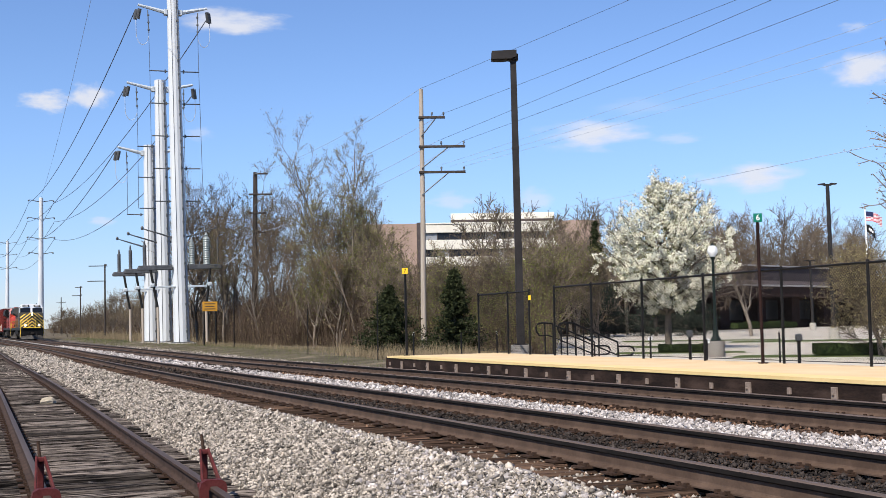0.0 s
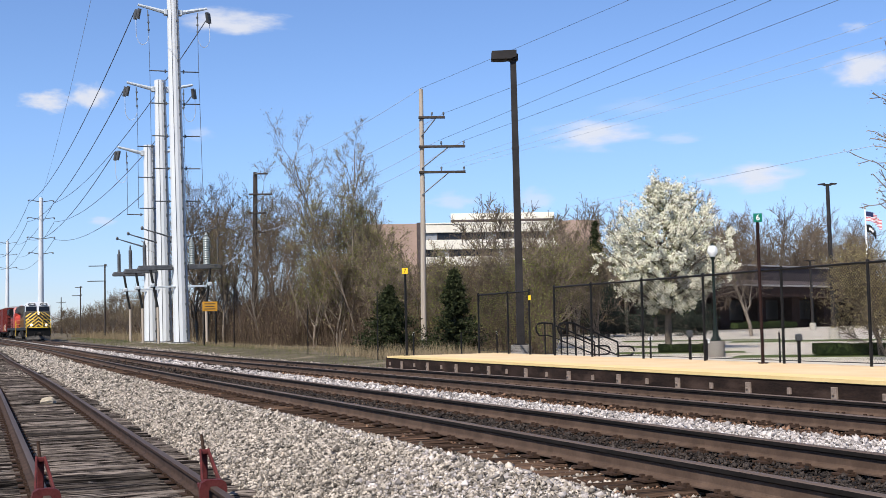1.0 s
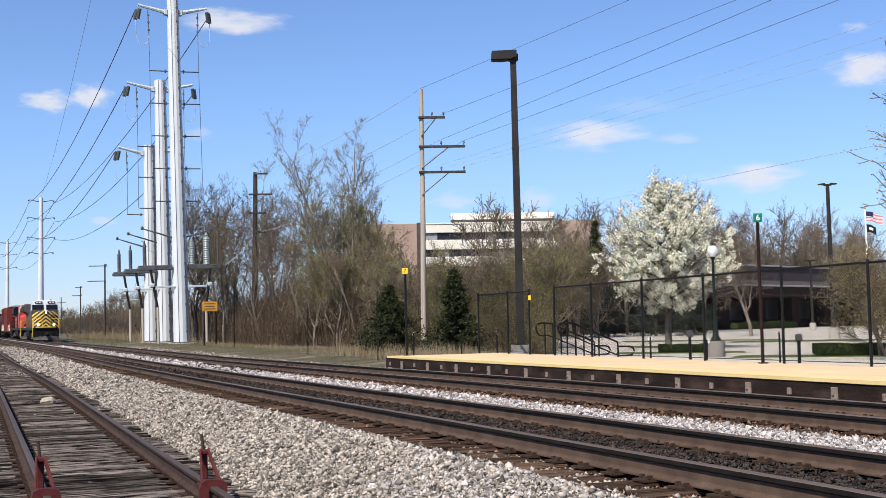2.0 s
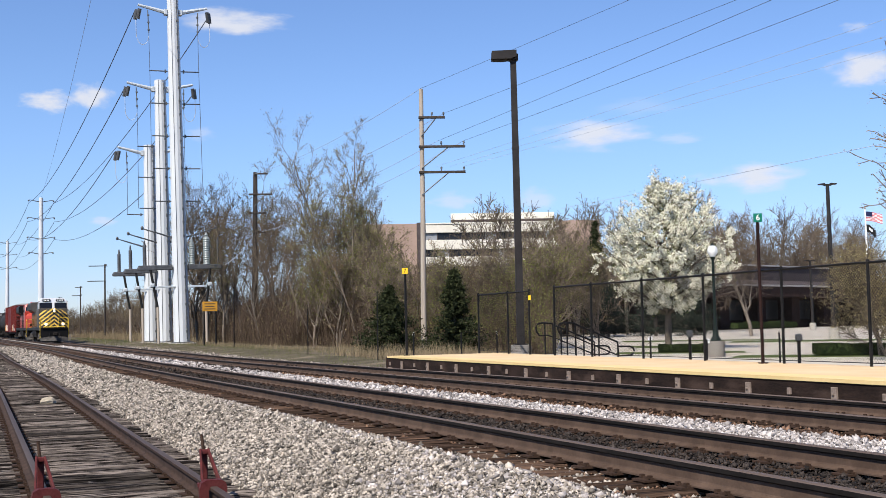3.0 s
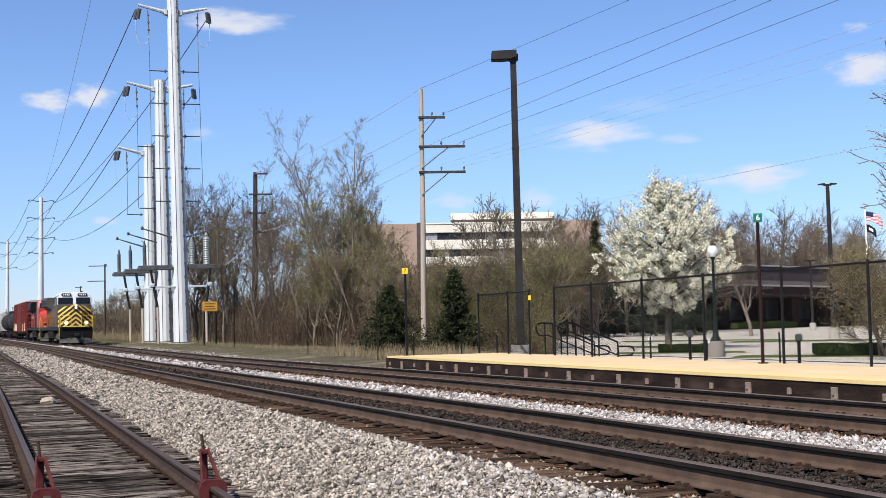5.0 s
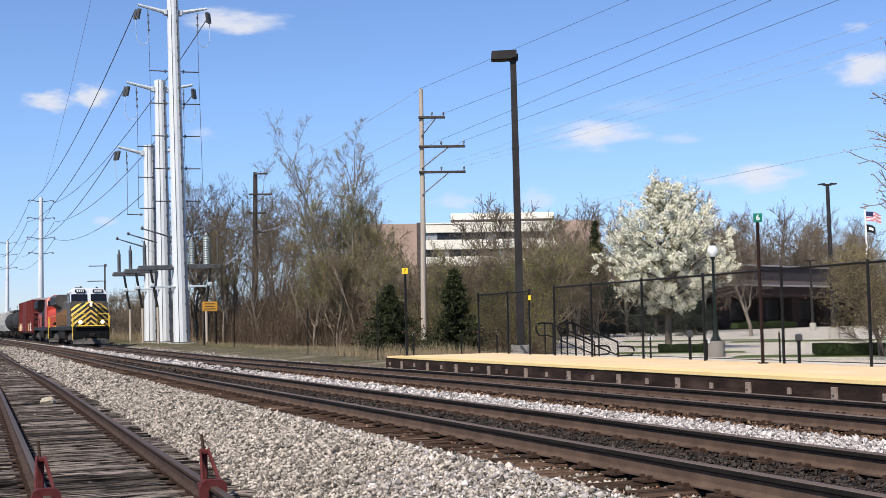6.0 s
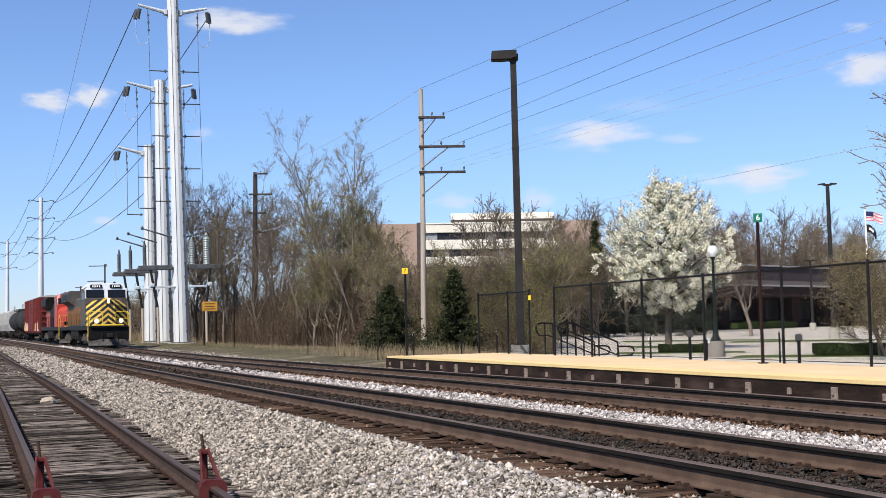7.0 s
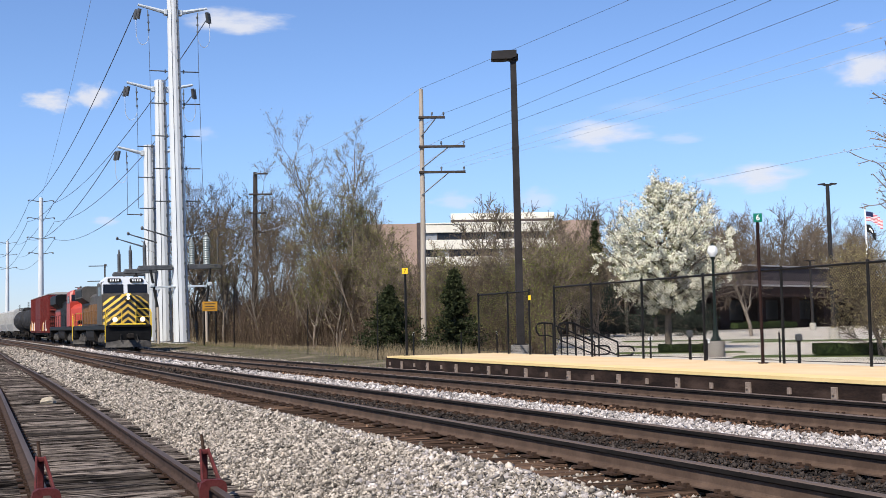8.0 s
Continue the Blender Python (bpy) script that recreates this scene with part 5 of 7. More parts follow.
BUD_GREEN = mat("yellow_green_leaves", (0.0765, 0.102, 0.0255), (0.162, 0.178, 0.051), 0.5, 0.85, island_tint=0.4, bump=0)
BUD_BRONZE = mat("bronze_young_leaves", (0.16, 0.1, 0.044), (0.272, 0.192, 0.096), 0.6, 0.85, island_tint=0.4, bump=0)
BUD_PALE = mat("pale_yellow_green_buds", (0.20, 0.19, 0.075), (0.36, 0.33, 0.16), 0.6, 0.85, island_tint=0.35, bump=0)
BLOSSOM = mat("white_blossom", (0.72, 0.69, 0.54), (0.84, 0.81, 0.68), 2, 0.85, island_tint=0.2, bump=0)
NEEDLE = mat("dark_evergreen_needles", (0.0122, 0.0184, 0.00748), (0.0394, 0.0449, 0.0177), 2, 0.8, island_tint=0.4, bump=0)
SPRUCE = mat("grey_green_spruce_needles", (0.0132, 0.022, 0.0154), (0.0352, 0.0462, 0.033), 2, 0.8, island_tint=0.4, bump=0)
HEDGE = mat("clipped_hedge_leaves", (0.013, 0.0234, 0.00624), (0.0364, 0.052, 0.0156), 3, 0.8, island_tint=0.5, bump=0)
DRY_GRASS = mat("dry_tan_grass", (0.136, 0.104, 0.06), (0.264, 0.208, 0.128), 1, 0.95, island_tint=0.35, bump=0)
GREEN_GRASS = mat("spring_grass", (0.055, 0.068, 0.020), (0.13, 0.135, 0.05), 1, 0.9, island_tint=0.5, bump=0)


class Twigs:
    """Tapered limbs gathered as arrays, thick ones apart from thin ones."""

    def __init__(self):
        self.thick, self.thin, self.tips = [], [], []


def unit(v):
    return v / (np.linalg.norm(v) + 1e-9)


def limb(out, rng, p, d, length, r, level, style):
    steps = (7, 5, 3, 2, 1)[level]
    kids = style["kids"][level] if level < len(style["kids"]) else 0
    spawn = sorted(rng.uniform(style["bare"] if level == 0 else 0.18, 1.0, kids))
    k = 0
    for i in range(steps):
        d = unit(d + rng.normal(0, style["wander"], 3) + np.array([0, 0, style["lift"] * (0.4 if level == 0 else 1.0)]))
        q = p + d * length / steps
        r0, r1 = r * (1 - 0.8 * i / steps), r * (1 - 0.8 * (i + 1) / steps)
        (out.thick if level < 2 else out.thin).append((*p, *q, max(r0, style["fine"]), max(r1, style["fine"])))
        while k < kids and spawn[k] <= (i + 1) / steps:
            f = spawn[k] * steps - i
            side = unit(np.cross(d, rng.normal(0, 1, 3)))
            ang = radians(rng.uniform(*style["angle"]))
            limb(out, rng, p + (q - p) * f, unit(d * math.cos(ang) + side * math.sin(ang)), length * rng.uniform(*style["ratio"]) * (1.15 - 0.55 * spawn[k] if level == 0 else 1.0), max(r0 * 0.55, style["fine"]), level + 1, style)
            k += 1
        p = q
    if level >= 2:
        out.tips.append(p)


def limbs_mesh(name, rows, n, material):
    rows = np.array(rows)
    a, b, r0, r1 = rows[:, :3], rows[:, 3:6], rows[:, 6], rows[:, 7]
    d = b - a
    d /= np.linalg.norm(d, axis=1, keepdims=True) + 1e-9
    ref = np.where(np.abs(d[:, 2:3]) < 0.9, np.array([[0, 0, 1.0]]), np.array([[1.0, 0, 0]]))
    u = np.cross(d, ref)
    u /= np.linalg.norm(u, axis=1, keepdims=True)
    w = np.cross(d, u)
    ang = np.arange(n) * 2 * np.pi / n
    ring = u[:, None] * np.cos(ang)[None, :, None] + w[:, None] * np.sin(ang)[None, :, None]
    vs = np.concatenate([a[:, None] + ring * r0[:, None, None], b[:, None] + ring * r1[:, None, None]], 1)
    tri = []
    for k in range(n):
        j = (k + 1) % n
        tri += [(k, j, n + j), (k, n + j, n + k)]
    tris = (np.arange(len(rows))[:, None, None] * 2 * n + np.array(tri)[None]).reshape(-1, 3)
    return tri_mesh(name, vs.reshape(-1, 3), tris, material)


def leaves_mesh(name, pts, size, rng, material, flat=0.0):
    """A bent two-triangle leaf at each point, turned at random."""
    n = len(pts)
    a = rng.normal(0, 1, (n, 3))
    a[:, 2] *= 1 - flat
    a /= np.linalg.norm(a, axis=1, keepdims=True) + 1e-9
    b = np.cross(a, rng.normal(0, 1, (n, 3)))
    b /= np.linalg.norm(b, axis=1, keepdims=True) + 1e-9
    c = np.cross(a, b)
    s = (size * rng.uniform(0.6, 1.4, n))[:, None]
    vs = np.stack([pts - a * s, pts + b * s * 0.6 + c * s * 0.25, pts + a * s, pts - b * s * 0.6 + c * s * 0.25], 1)
    tris = (np.arange(n)[:, None, None] * 4 + np.array([(0, 1, 2), (0, 2, 3)])[None]).reshape(-1, 3)
    return tri_mesh(name, vs.reshape(-1, 3), tris, material)


STYLES = {
    "tall": dict(kids=(13, 6, 4, 2), bare=0.22, wander=0.09, lift=0.15, angle=(25, 55), ratio=(0.34, 0.52), fine=0.011),
    "slim": dict(kids=(12, 7, 5), bare=0.3, wander=0.10, lift=0.14, angle=(20, 42), ratio=(0.26, 0.42), fine=0.010),
    "leader": dict(kids=(13, 7, 5, 2), bare=0.32, wander=0.06, lift=0.13, angle=(22, 50), ratio=(0.24, 0.40), fine=0.010),
    "round": dict(kids=(11, 7, 5, 2), bare=0.2, wander=0.13, lift=0.07, angle=(35, 65), ratio=(0.42, 0.6), fine=0.016),
    "bushy": dict(kids=(8, 6, 4, 2), bare=0.06, wander=0.12, lift=0.14, angle=(25, 58), ratio=(0.42, 0.62), fine=0.010),
    "pear": dict(kids=(26, 9, 6), bare=0.10, wander=0.09, lift=0.13, angle=(40, 66), ratio=(0.40, 0.52), fine=0.010),
    "far": dict(kids=(13, 8, 6), bare=0.2, wander=0.10, lift=0.13, angle=(28, 55), ratio=(0.40, 0.58), fine=0.022),
}


def tree(style, seed, height, r, label, bud=None, per_tip=0, bud_size=0.06, bud_spread=0.15, m=None, group="", stems=1):
    rng = np.random.default_rng(seed)
    out = Twigs()
    for k in range(stems):
        lean = rng.normal(0, 0.05 if stems == 1 else 0.13, 2)
        limb(out, rng, np.array([rng.normal(0, 0.12) * (stems > 1), rng.normal(0, 0.12) * (stems > 1), -0.15]), unit(np.array([lean[0], lean[1], 1.0])), height * rng.uniform(0.86, 0.95), r, 0, STYLES[style])
    top = max(q[5] for q in out.thin)
    f = height / top
    out.thick, out.thin = [tuple(v * f for v in q[:6]) + q[6:] for q in out.thick], [tuple(v * f for v in q[:6]) + q[6:] for q in out.thin]
    out.tips = [q * f for q in out.tips]
    t = thing("tree", label, "tree", m, group=group)
    part("trunk", limbs_mesh("trunk", out.thick, 6, BARK), None, t, "grey-brown trunk and limbs")
    tagged(part("twig_mass", limbs_mesh("twig_mass", out.thin, 3, TWIG), None, t, "fine bare twigs"), kind="stuff")
    if bud and per_tip:
        tips = np.array(out.tips)
        pts = np.repeat(tips, per_tip, 0) + rng.normal(0, bud_spread, (len(tips) * per_tip, 3))
        part("crown", leaves_mesh("crown", pts, bud_size, rng, bud), None, t, "sparse spring buds" if per_tip < 6 else "dense spring foliage")
    return t


def leader_tree(seed, stems, label, m):
    """A big tree of several long leaders that rise from one foot, each given as (lean, height)."""
    rng = np.random.default_rng(seed)
    out = Twigs()
    for lean, height in stems:
        limb(out, rng, np.array([lean * 1.5, rng.normal(0, 0.2), -0.15]), unit(np.array([lean * 1.35, rng.normal(0, 0.06), 1.0])), height * 1.03, 0.0085 * height, 0, STYLES["leader"])
    t = thing("tree", label, "tree", m, group="wood trees")
    part("trunk", limbs_mesh("trunk", out.thick, 6, BARK), None, t, "grey-brown stems and limbs")
    tagged(part("twig_mass", limbs_mesh("twig_mass", out.thin, 3, TWIG), None, t, "fine bare twigs"), kind="stuff")
    tips = np.array(out.tips)
    part("crown", leaves_mesh("crown", np.repeat(tips, 3, 0) + rng.normal(0, 0.16, (len(tips) * 3, 3)), 0.032, rng, BUD_PALE), None, t, "sparse pale yellow-green buds")
    return t


def plant(kinds, rows, seed, base_height):
    """Sets out copies of the trees in kinds at (x, y, height)."""
    rng = random.Random(seed)
    used = set()
    for k, (x, y, h) in enumerate(rows):
        i = k % len(kinds)
        m = pose(x, y, ground_z(x, y), 0, 0, rng.uniform(0, 360))
        if i not in used:
            used.add(i)
            ob = kinds[i]
            ob.matrix_basis = m
        else:
            ob = copy_thing(kinds[i], m)
        s = h / base_height
        w = s * rng.uniform(0.9, 1.1)
        ob.scale = (w, w, s)


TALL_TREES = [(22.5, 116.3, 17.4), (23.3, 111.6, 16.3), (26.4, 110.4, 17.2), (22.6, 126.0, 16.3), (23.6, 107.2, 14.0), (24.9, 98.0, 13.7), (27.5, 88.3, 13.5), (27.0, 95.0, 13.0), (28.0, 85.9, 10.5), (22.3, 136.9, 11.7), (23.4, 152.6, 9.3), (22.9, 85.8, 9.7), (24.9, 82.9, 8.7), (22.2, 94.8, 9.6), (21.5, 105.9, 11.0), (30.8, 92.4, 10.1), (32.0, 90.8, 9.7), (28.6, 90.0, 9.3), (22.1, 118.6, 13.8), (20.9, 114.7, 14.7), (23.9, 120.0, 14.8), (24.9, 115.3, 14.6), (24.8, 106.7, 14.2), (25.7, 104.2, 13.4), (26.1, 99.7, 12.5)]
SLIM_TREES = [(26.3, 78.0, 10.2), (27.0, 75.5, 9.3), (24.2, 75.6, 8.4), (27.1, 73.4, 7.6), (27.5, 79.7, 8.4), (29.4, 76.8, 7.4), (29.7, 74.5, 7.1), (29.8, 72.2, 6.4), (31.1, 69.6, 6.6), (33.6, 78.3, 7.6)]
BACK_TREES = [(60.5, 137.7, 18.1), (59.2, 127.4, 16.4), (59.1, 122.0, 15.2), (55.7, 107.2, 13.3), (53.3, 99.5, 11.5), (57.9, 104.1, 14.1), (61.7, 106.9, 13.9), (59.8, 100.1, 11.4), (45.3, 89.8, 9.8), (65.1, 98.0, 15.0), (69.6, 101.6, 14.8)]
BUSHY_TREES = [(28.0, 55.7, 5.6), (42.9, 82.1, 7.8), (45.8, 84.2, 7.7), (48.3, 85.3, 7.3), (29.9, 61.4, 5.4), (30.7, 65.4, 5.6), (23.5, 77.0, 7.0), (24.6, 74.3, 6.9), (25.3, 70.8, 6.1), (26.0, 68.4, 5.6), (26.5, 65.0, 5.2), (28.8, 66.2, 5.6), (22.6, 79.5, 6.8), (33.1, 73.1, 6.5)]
FAR_TREES = [(64.0 + 4.4 * k, 130.0 + 1.87 * k, 11.0 + 1.1 * ((k * 3) % 4)) for k in range(15)] + [(101.0 + 4.3 * k, 147.0 + 1.1 * k + 5.0 * (k % 3), 13.2 + 2.1 * ((k * 5) % 4)) for k in range(13)] + [(114.4, 159.1, 18.7), (121.3, 161.8, 19.4), (118.7, 152.0, 20.2), (125.3, 154.7, 19.7), (132.1, 157.4, 19.0), (138.6, 160.2, 18.6), (134.6, 151.0, 16.2), (133.5, 146.0, 15.3), (109.3, 155.8, 17.5), (113.5, 148.7, 15.7), (102.8, 144.4, 12.7), (105.1, 143.4, 13.5), (108.1, 142.2, 13.0), (111.5, 140.8, 14.2), (114.6, 139.6, 13.3), (117.6, 138.4, 13.2), (120.7, 137.1, 12.8), (123.4, 136.1, 12.3)]
EDGE_TREES = [(56.8, 76.5, 9.8)]
LEFT_TREES = [(22.1, 196.4, 7.9), (22.9, 185.3, 6.7), (23.5, 174.2, 8.0), (23.2, 239.2, 7.1), (22.1, 272.0, 6.6), (23.9, 163.3, 7.5), (22.9, 315.0, 6.3), (23.0, 217.7, 7.1), (22.6, 250.3, 6.8), (26.3, 205.5, 8.6), (16.1, 209.6, 5.5), (16.7, 252.6, 4.6)]

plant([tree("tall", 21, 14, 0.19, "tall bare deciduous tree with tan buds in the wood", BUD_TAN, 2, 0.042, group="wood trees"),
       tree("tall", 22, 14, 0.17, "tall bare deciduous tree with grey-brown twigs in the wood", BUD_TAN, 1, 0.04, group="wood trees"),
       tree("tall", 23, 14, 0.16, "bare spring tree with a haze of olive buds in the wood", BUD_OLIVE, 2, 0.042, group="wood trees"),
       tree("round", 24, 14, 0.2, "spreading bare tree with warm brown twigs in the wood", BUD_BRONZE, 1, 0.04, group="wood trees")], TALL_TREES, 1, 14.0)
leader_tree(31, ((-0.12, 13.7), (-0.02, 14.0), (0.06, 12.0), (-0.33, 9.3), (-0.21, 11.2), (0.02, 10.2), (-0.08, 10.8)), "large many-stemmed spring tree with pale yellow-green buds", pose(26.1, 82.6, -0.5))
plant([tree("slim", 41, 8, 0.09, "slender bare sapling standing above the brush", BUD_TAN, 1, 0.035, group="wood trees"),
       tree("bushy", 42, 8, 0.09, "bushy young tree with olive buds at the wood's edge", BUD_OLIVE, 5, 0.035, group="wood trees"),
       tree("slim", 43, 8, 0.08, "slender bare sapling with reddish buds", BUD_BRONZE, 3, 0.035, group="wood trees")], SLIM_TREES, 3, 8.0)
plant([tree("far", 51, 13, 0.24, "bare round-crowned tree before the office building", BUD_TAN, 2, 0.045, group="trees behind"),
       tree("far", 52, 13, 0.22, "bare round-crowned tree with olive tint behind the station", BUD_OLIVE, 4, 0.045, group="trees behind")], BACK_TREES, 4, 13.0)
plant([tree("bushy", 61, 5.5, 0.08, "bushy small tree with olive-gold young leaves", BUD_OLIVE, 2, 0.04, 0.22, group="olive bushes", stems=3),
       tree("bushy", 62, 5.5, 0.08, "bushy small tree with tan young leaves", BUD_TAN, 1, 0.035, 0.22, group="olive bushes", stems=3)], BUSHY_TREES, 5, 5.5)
plant([tree("far", 71, 18, 0.3, "distant bare tree with grey-brown crown behind the brown building", BUD_TAN, 1, 0.06, group="distant trees"),
       tree("far", 72, 18, 0.3, "distant bare tree with a fine twiggy crown", BUD_TAN, 1, 0.06, group="distant trees")], FAR_TREES, 6, 18.0)
plant([tree("round", 81, 9.8, 0.17, "bare ornamental tree with pale trunk before the brown building", None, 0)], EDGE_TREES, 7, 9.8)
plant([tree("bushy", 91, 7, 0.1, "low bare tree in the distant hedgerow", BUD_TAN, 1, 0.04, group="hedgerow trees", stems=3)], LEFT_TREES, 8, 7.0)
tree("bushy", 65, 4.1, 0.08, "small tree with tan young leaves beside the fence", BUD_TAN, 8, 0.028, 0.16, pose(28.9, 31.9, -0.52), stems=3)
tree("tall", 66, 8.6, 0.06, "tall tree with pale opening buds at the end of the platform", BUD_TAN, 3, 0.022, 0.05, pose(20.35, 18.6, -0.5, rz=40))


def pear_tree():
    """Flowering tree: limbs that sweep up to an egg-shaped outline, their twigs packed with clusters of white blossom, with gaps."""
    rng = np.random.default_rng(77)
    thick, thin, spots = [(0, 0, -0.15, 0.02, 0, 2.2, 0.19, 0.15), (0.02, 0, 2.2, -0.05, 0, 5.2, 0.15, 0.08), (-0.05, 0, 5.2, -0.1, 0, 7.9, 0.08, 0.02)], [], []
    for k in range(78):
        h = min(max((k + 0.5) / 78 + rng.normal(0, 0.02), 0.0), 1.0) ** 0.92
        wide = math.sqrt(max(0.0, 1 - ((0.30 - h) / 0.42) ** 2)) if h < 0.30 else max(0.02, math.cos((h - 0.30) / 0.70 * math.pi / 2)) ** 0.72
        reach = 3.2 * wide * rng.uniform(0.74, 1.06)
        a = k * 2.39996 + rng.normal(0, 0.2)
        out = np.array([math.cos(a), math.sin(a), 0.0])
        end = out * reach + np.array([0, 0, 2.85 + 5.5 * h])
        start = np.array([0, 0, max(1.7, end[2] - 0.62 * reach - 0.35)])
        bow = start + out * reach * 0.55 + np.array([0, 0, (end[2] - start[2]) * 0.38])
        way = [start * (1 - q) ** 2 + 2 * bow * q * (1 - q) + end * q * q + rng.normal(0, 0.04, 3) for q in np.linspace(0, 1, 7)]
        for i in range(6):
            thick.append((*way[i], *way[i + 1], 0.055 * (1 - i / 7), 0.055 * (1 - (i + 1) / 7)))
        for _ in range(int(8 + 7 * reach)):
            q = rng.uniform(0.22, 1.0)
            i = min(int(q * 6), 5)
            p = way[i] + (way[i + 1] - way[i]) * (q * 6 - i)
            d = unit(out * 0.6 + rng.normal(0, 0.75, 3) + np.array([0, 0, 0.45]))
            e = p + d * rng.uniform(0.22, 0.75)
            thin.append((*p, *e, 0.012, 0.007))
            for f in (0.45, 0.75, 1.0):
                spots.append(p + (e - p) * f)
    t = thing("tree", "white flowering pear tree in full blossom", "tree", pose(31.85, 49.5, -0.52))
    part("trunk", limbs_mesh("trunk", thick, 7, BARK), None, t, "grey-brown trunk and limbs")
    tagged(part("twig_mass", limbs_mesh("twig_mass", thin, 3, TWIG), None, t, "fine twigs"), kind="stuff")
    spots = np.array([p for p in spots if noise.noise((p[0] * 1.3, p[1] * 1.3, p[2] * 1.3)) > -0.17])
    each = 18
    pts = np.repeat(spots, each, 0) + rng.normal(0, 0.068, (len(spots) * each, 3))
    part("blossom", leaves_mesh("blossom", pts, 0.042, rng, BLOSSOM), None, t, "clusters of white blossom")
    g = np.repeat(spots, 5, 0) + rng.normal(0, 0.14, (len(spots) * 5, 3))
    part("leaf_mass", leaves_mesh("leaf_mass", g, 0.035, rng, BUD_GREEN), None, t, "small green young leaves")


pear_tree()


def conifer(seed, height, width, material, label, m, pieces=9000, group=""):
    """Tapered trunk with drooping sprays of needles in uneven whorls."""
    rng = np.random.default_rng(seed)
    t = thing("conifer", label, "tree", m, group=group)
    rows = [(0, 0, -0.1, 0, 0, height * 0.95, 0.03 * height, 0.01)]
    sprays = []
    n = int(70 + 20 * height)
    for k in range(n):
        f = rng.random() ** 1.3
        z = height * (0.04 + 0.93 * f)
        a = rng.uniform(0, 6.283)
        reach = width / 2 * (1 - f) ** 1.0 * rng.uniform(0.5, 1.35) + 0.08
        tip = np.array([math.cos(a) * reach, math.sin(a) * reach, z + reach * rng.uniform(-0.15, 0.45)])
        rows.append((0, 0, z, *tip, 0.015, 0.005))
        sprays.append((np.array([0, 0, z]), tip))
    part("trunk", limbs_mesh("trunk", rows, 5, BARK), None, t)
    each = pieces // n
    pts = []
    for a, b in sprays:
        f = rng.uniform(0.2, 1.05, (each, 1))
        pts.append(a + (b - a) * f + rng.normal(0, 0.055 * (1 + width * 0.2), (each, 3)))
    part("foliage", leaves_mesh("foliage", np.concatenate(pts), 0.065, rng, material), None, t, "dense evergreen needles")


conifer(5, 3.4, 3.3, NEEDLE, "dark green cedar with a broad cone at the wood's edge", pose(20.0, 56.8, -0.5), 14000, group="evergreens")
conifer(6, 4.1, 2.7, NEEDLE, "dark green upright cedar at the wood's edge", pose(21.9, 52.7, -0.5), 13000, group="evergreens")
conifer(7, 5.6, 5.0, SPRUCE, "grey-green spruce beyond the flowering tree", pose(54.2, 86.1, -0.5), 12000, group="evergreens")
conifer(8, 4.7, 4.6, SPRUCE, "grey-green low spruce beside the parking area", pose(57.5, 85.2, -0.5), 11000, group="evergreens")
conifer(9, 4.4, 4.6, SPRUCE, "grey-green low spruce beside the parking area", pose(51.0, 88.5, -0.5), 11000, group="evergreens")
conifer(10, 10.4, 4.5, NEEDLE, "tall dark spruce behind the flowering tree", pose(52.1, 92.4, -0.5), 14000, group="evergreens")

# brush at the foot of the wood
EDGE = [(21.5, 42.0), (24.0, 48.0), (25.0, 54.0), (25.0, 62.0), (23.6, 72.0), (20.8, 87.0), (21.5, 110.0), (23.0, 150.0), (25.0, 230.0), (26.0, 330.0)]


def edge_x(y):
    for (xa, a), (xb, b) in zip(EDGE, EDGE[1:]):
        if y <= b:
            return xa + (xb - xa) * (y - a) / (b - a)
    return EDGE[-1][0]


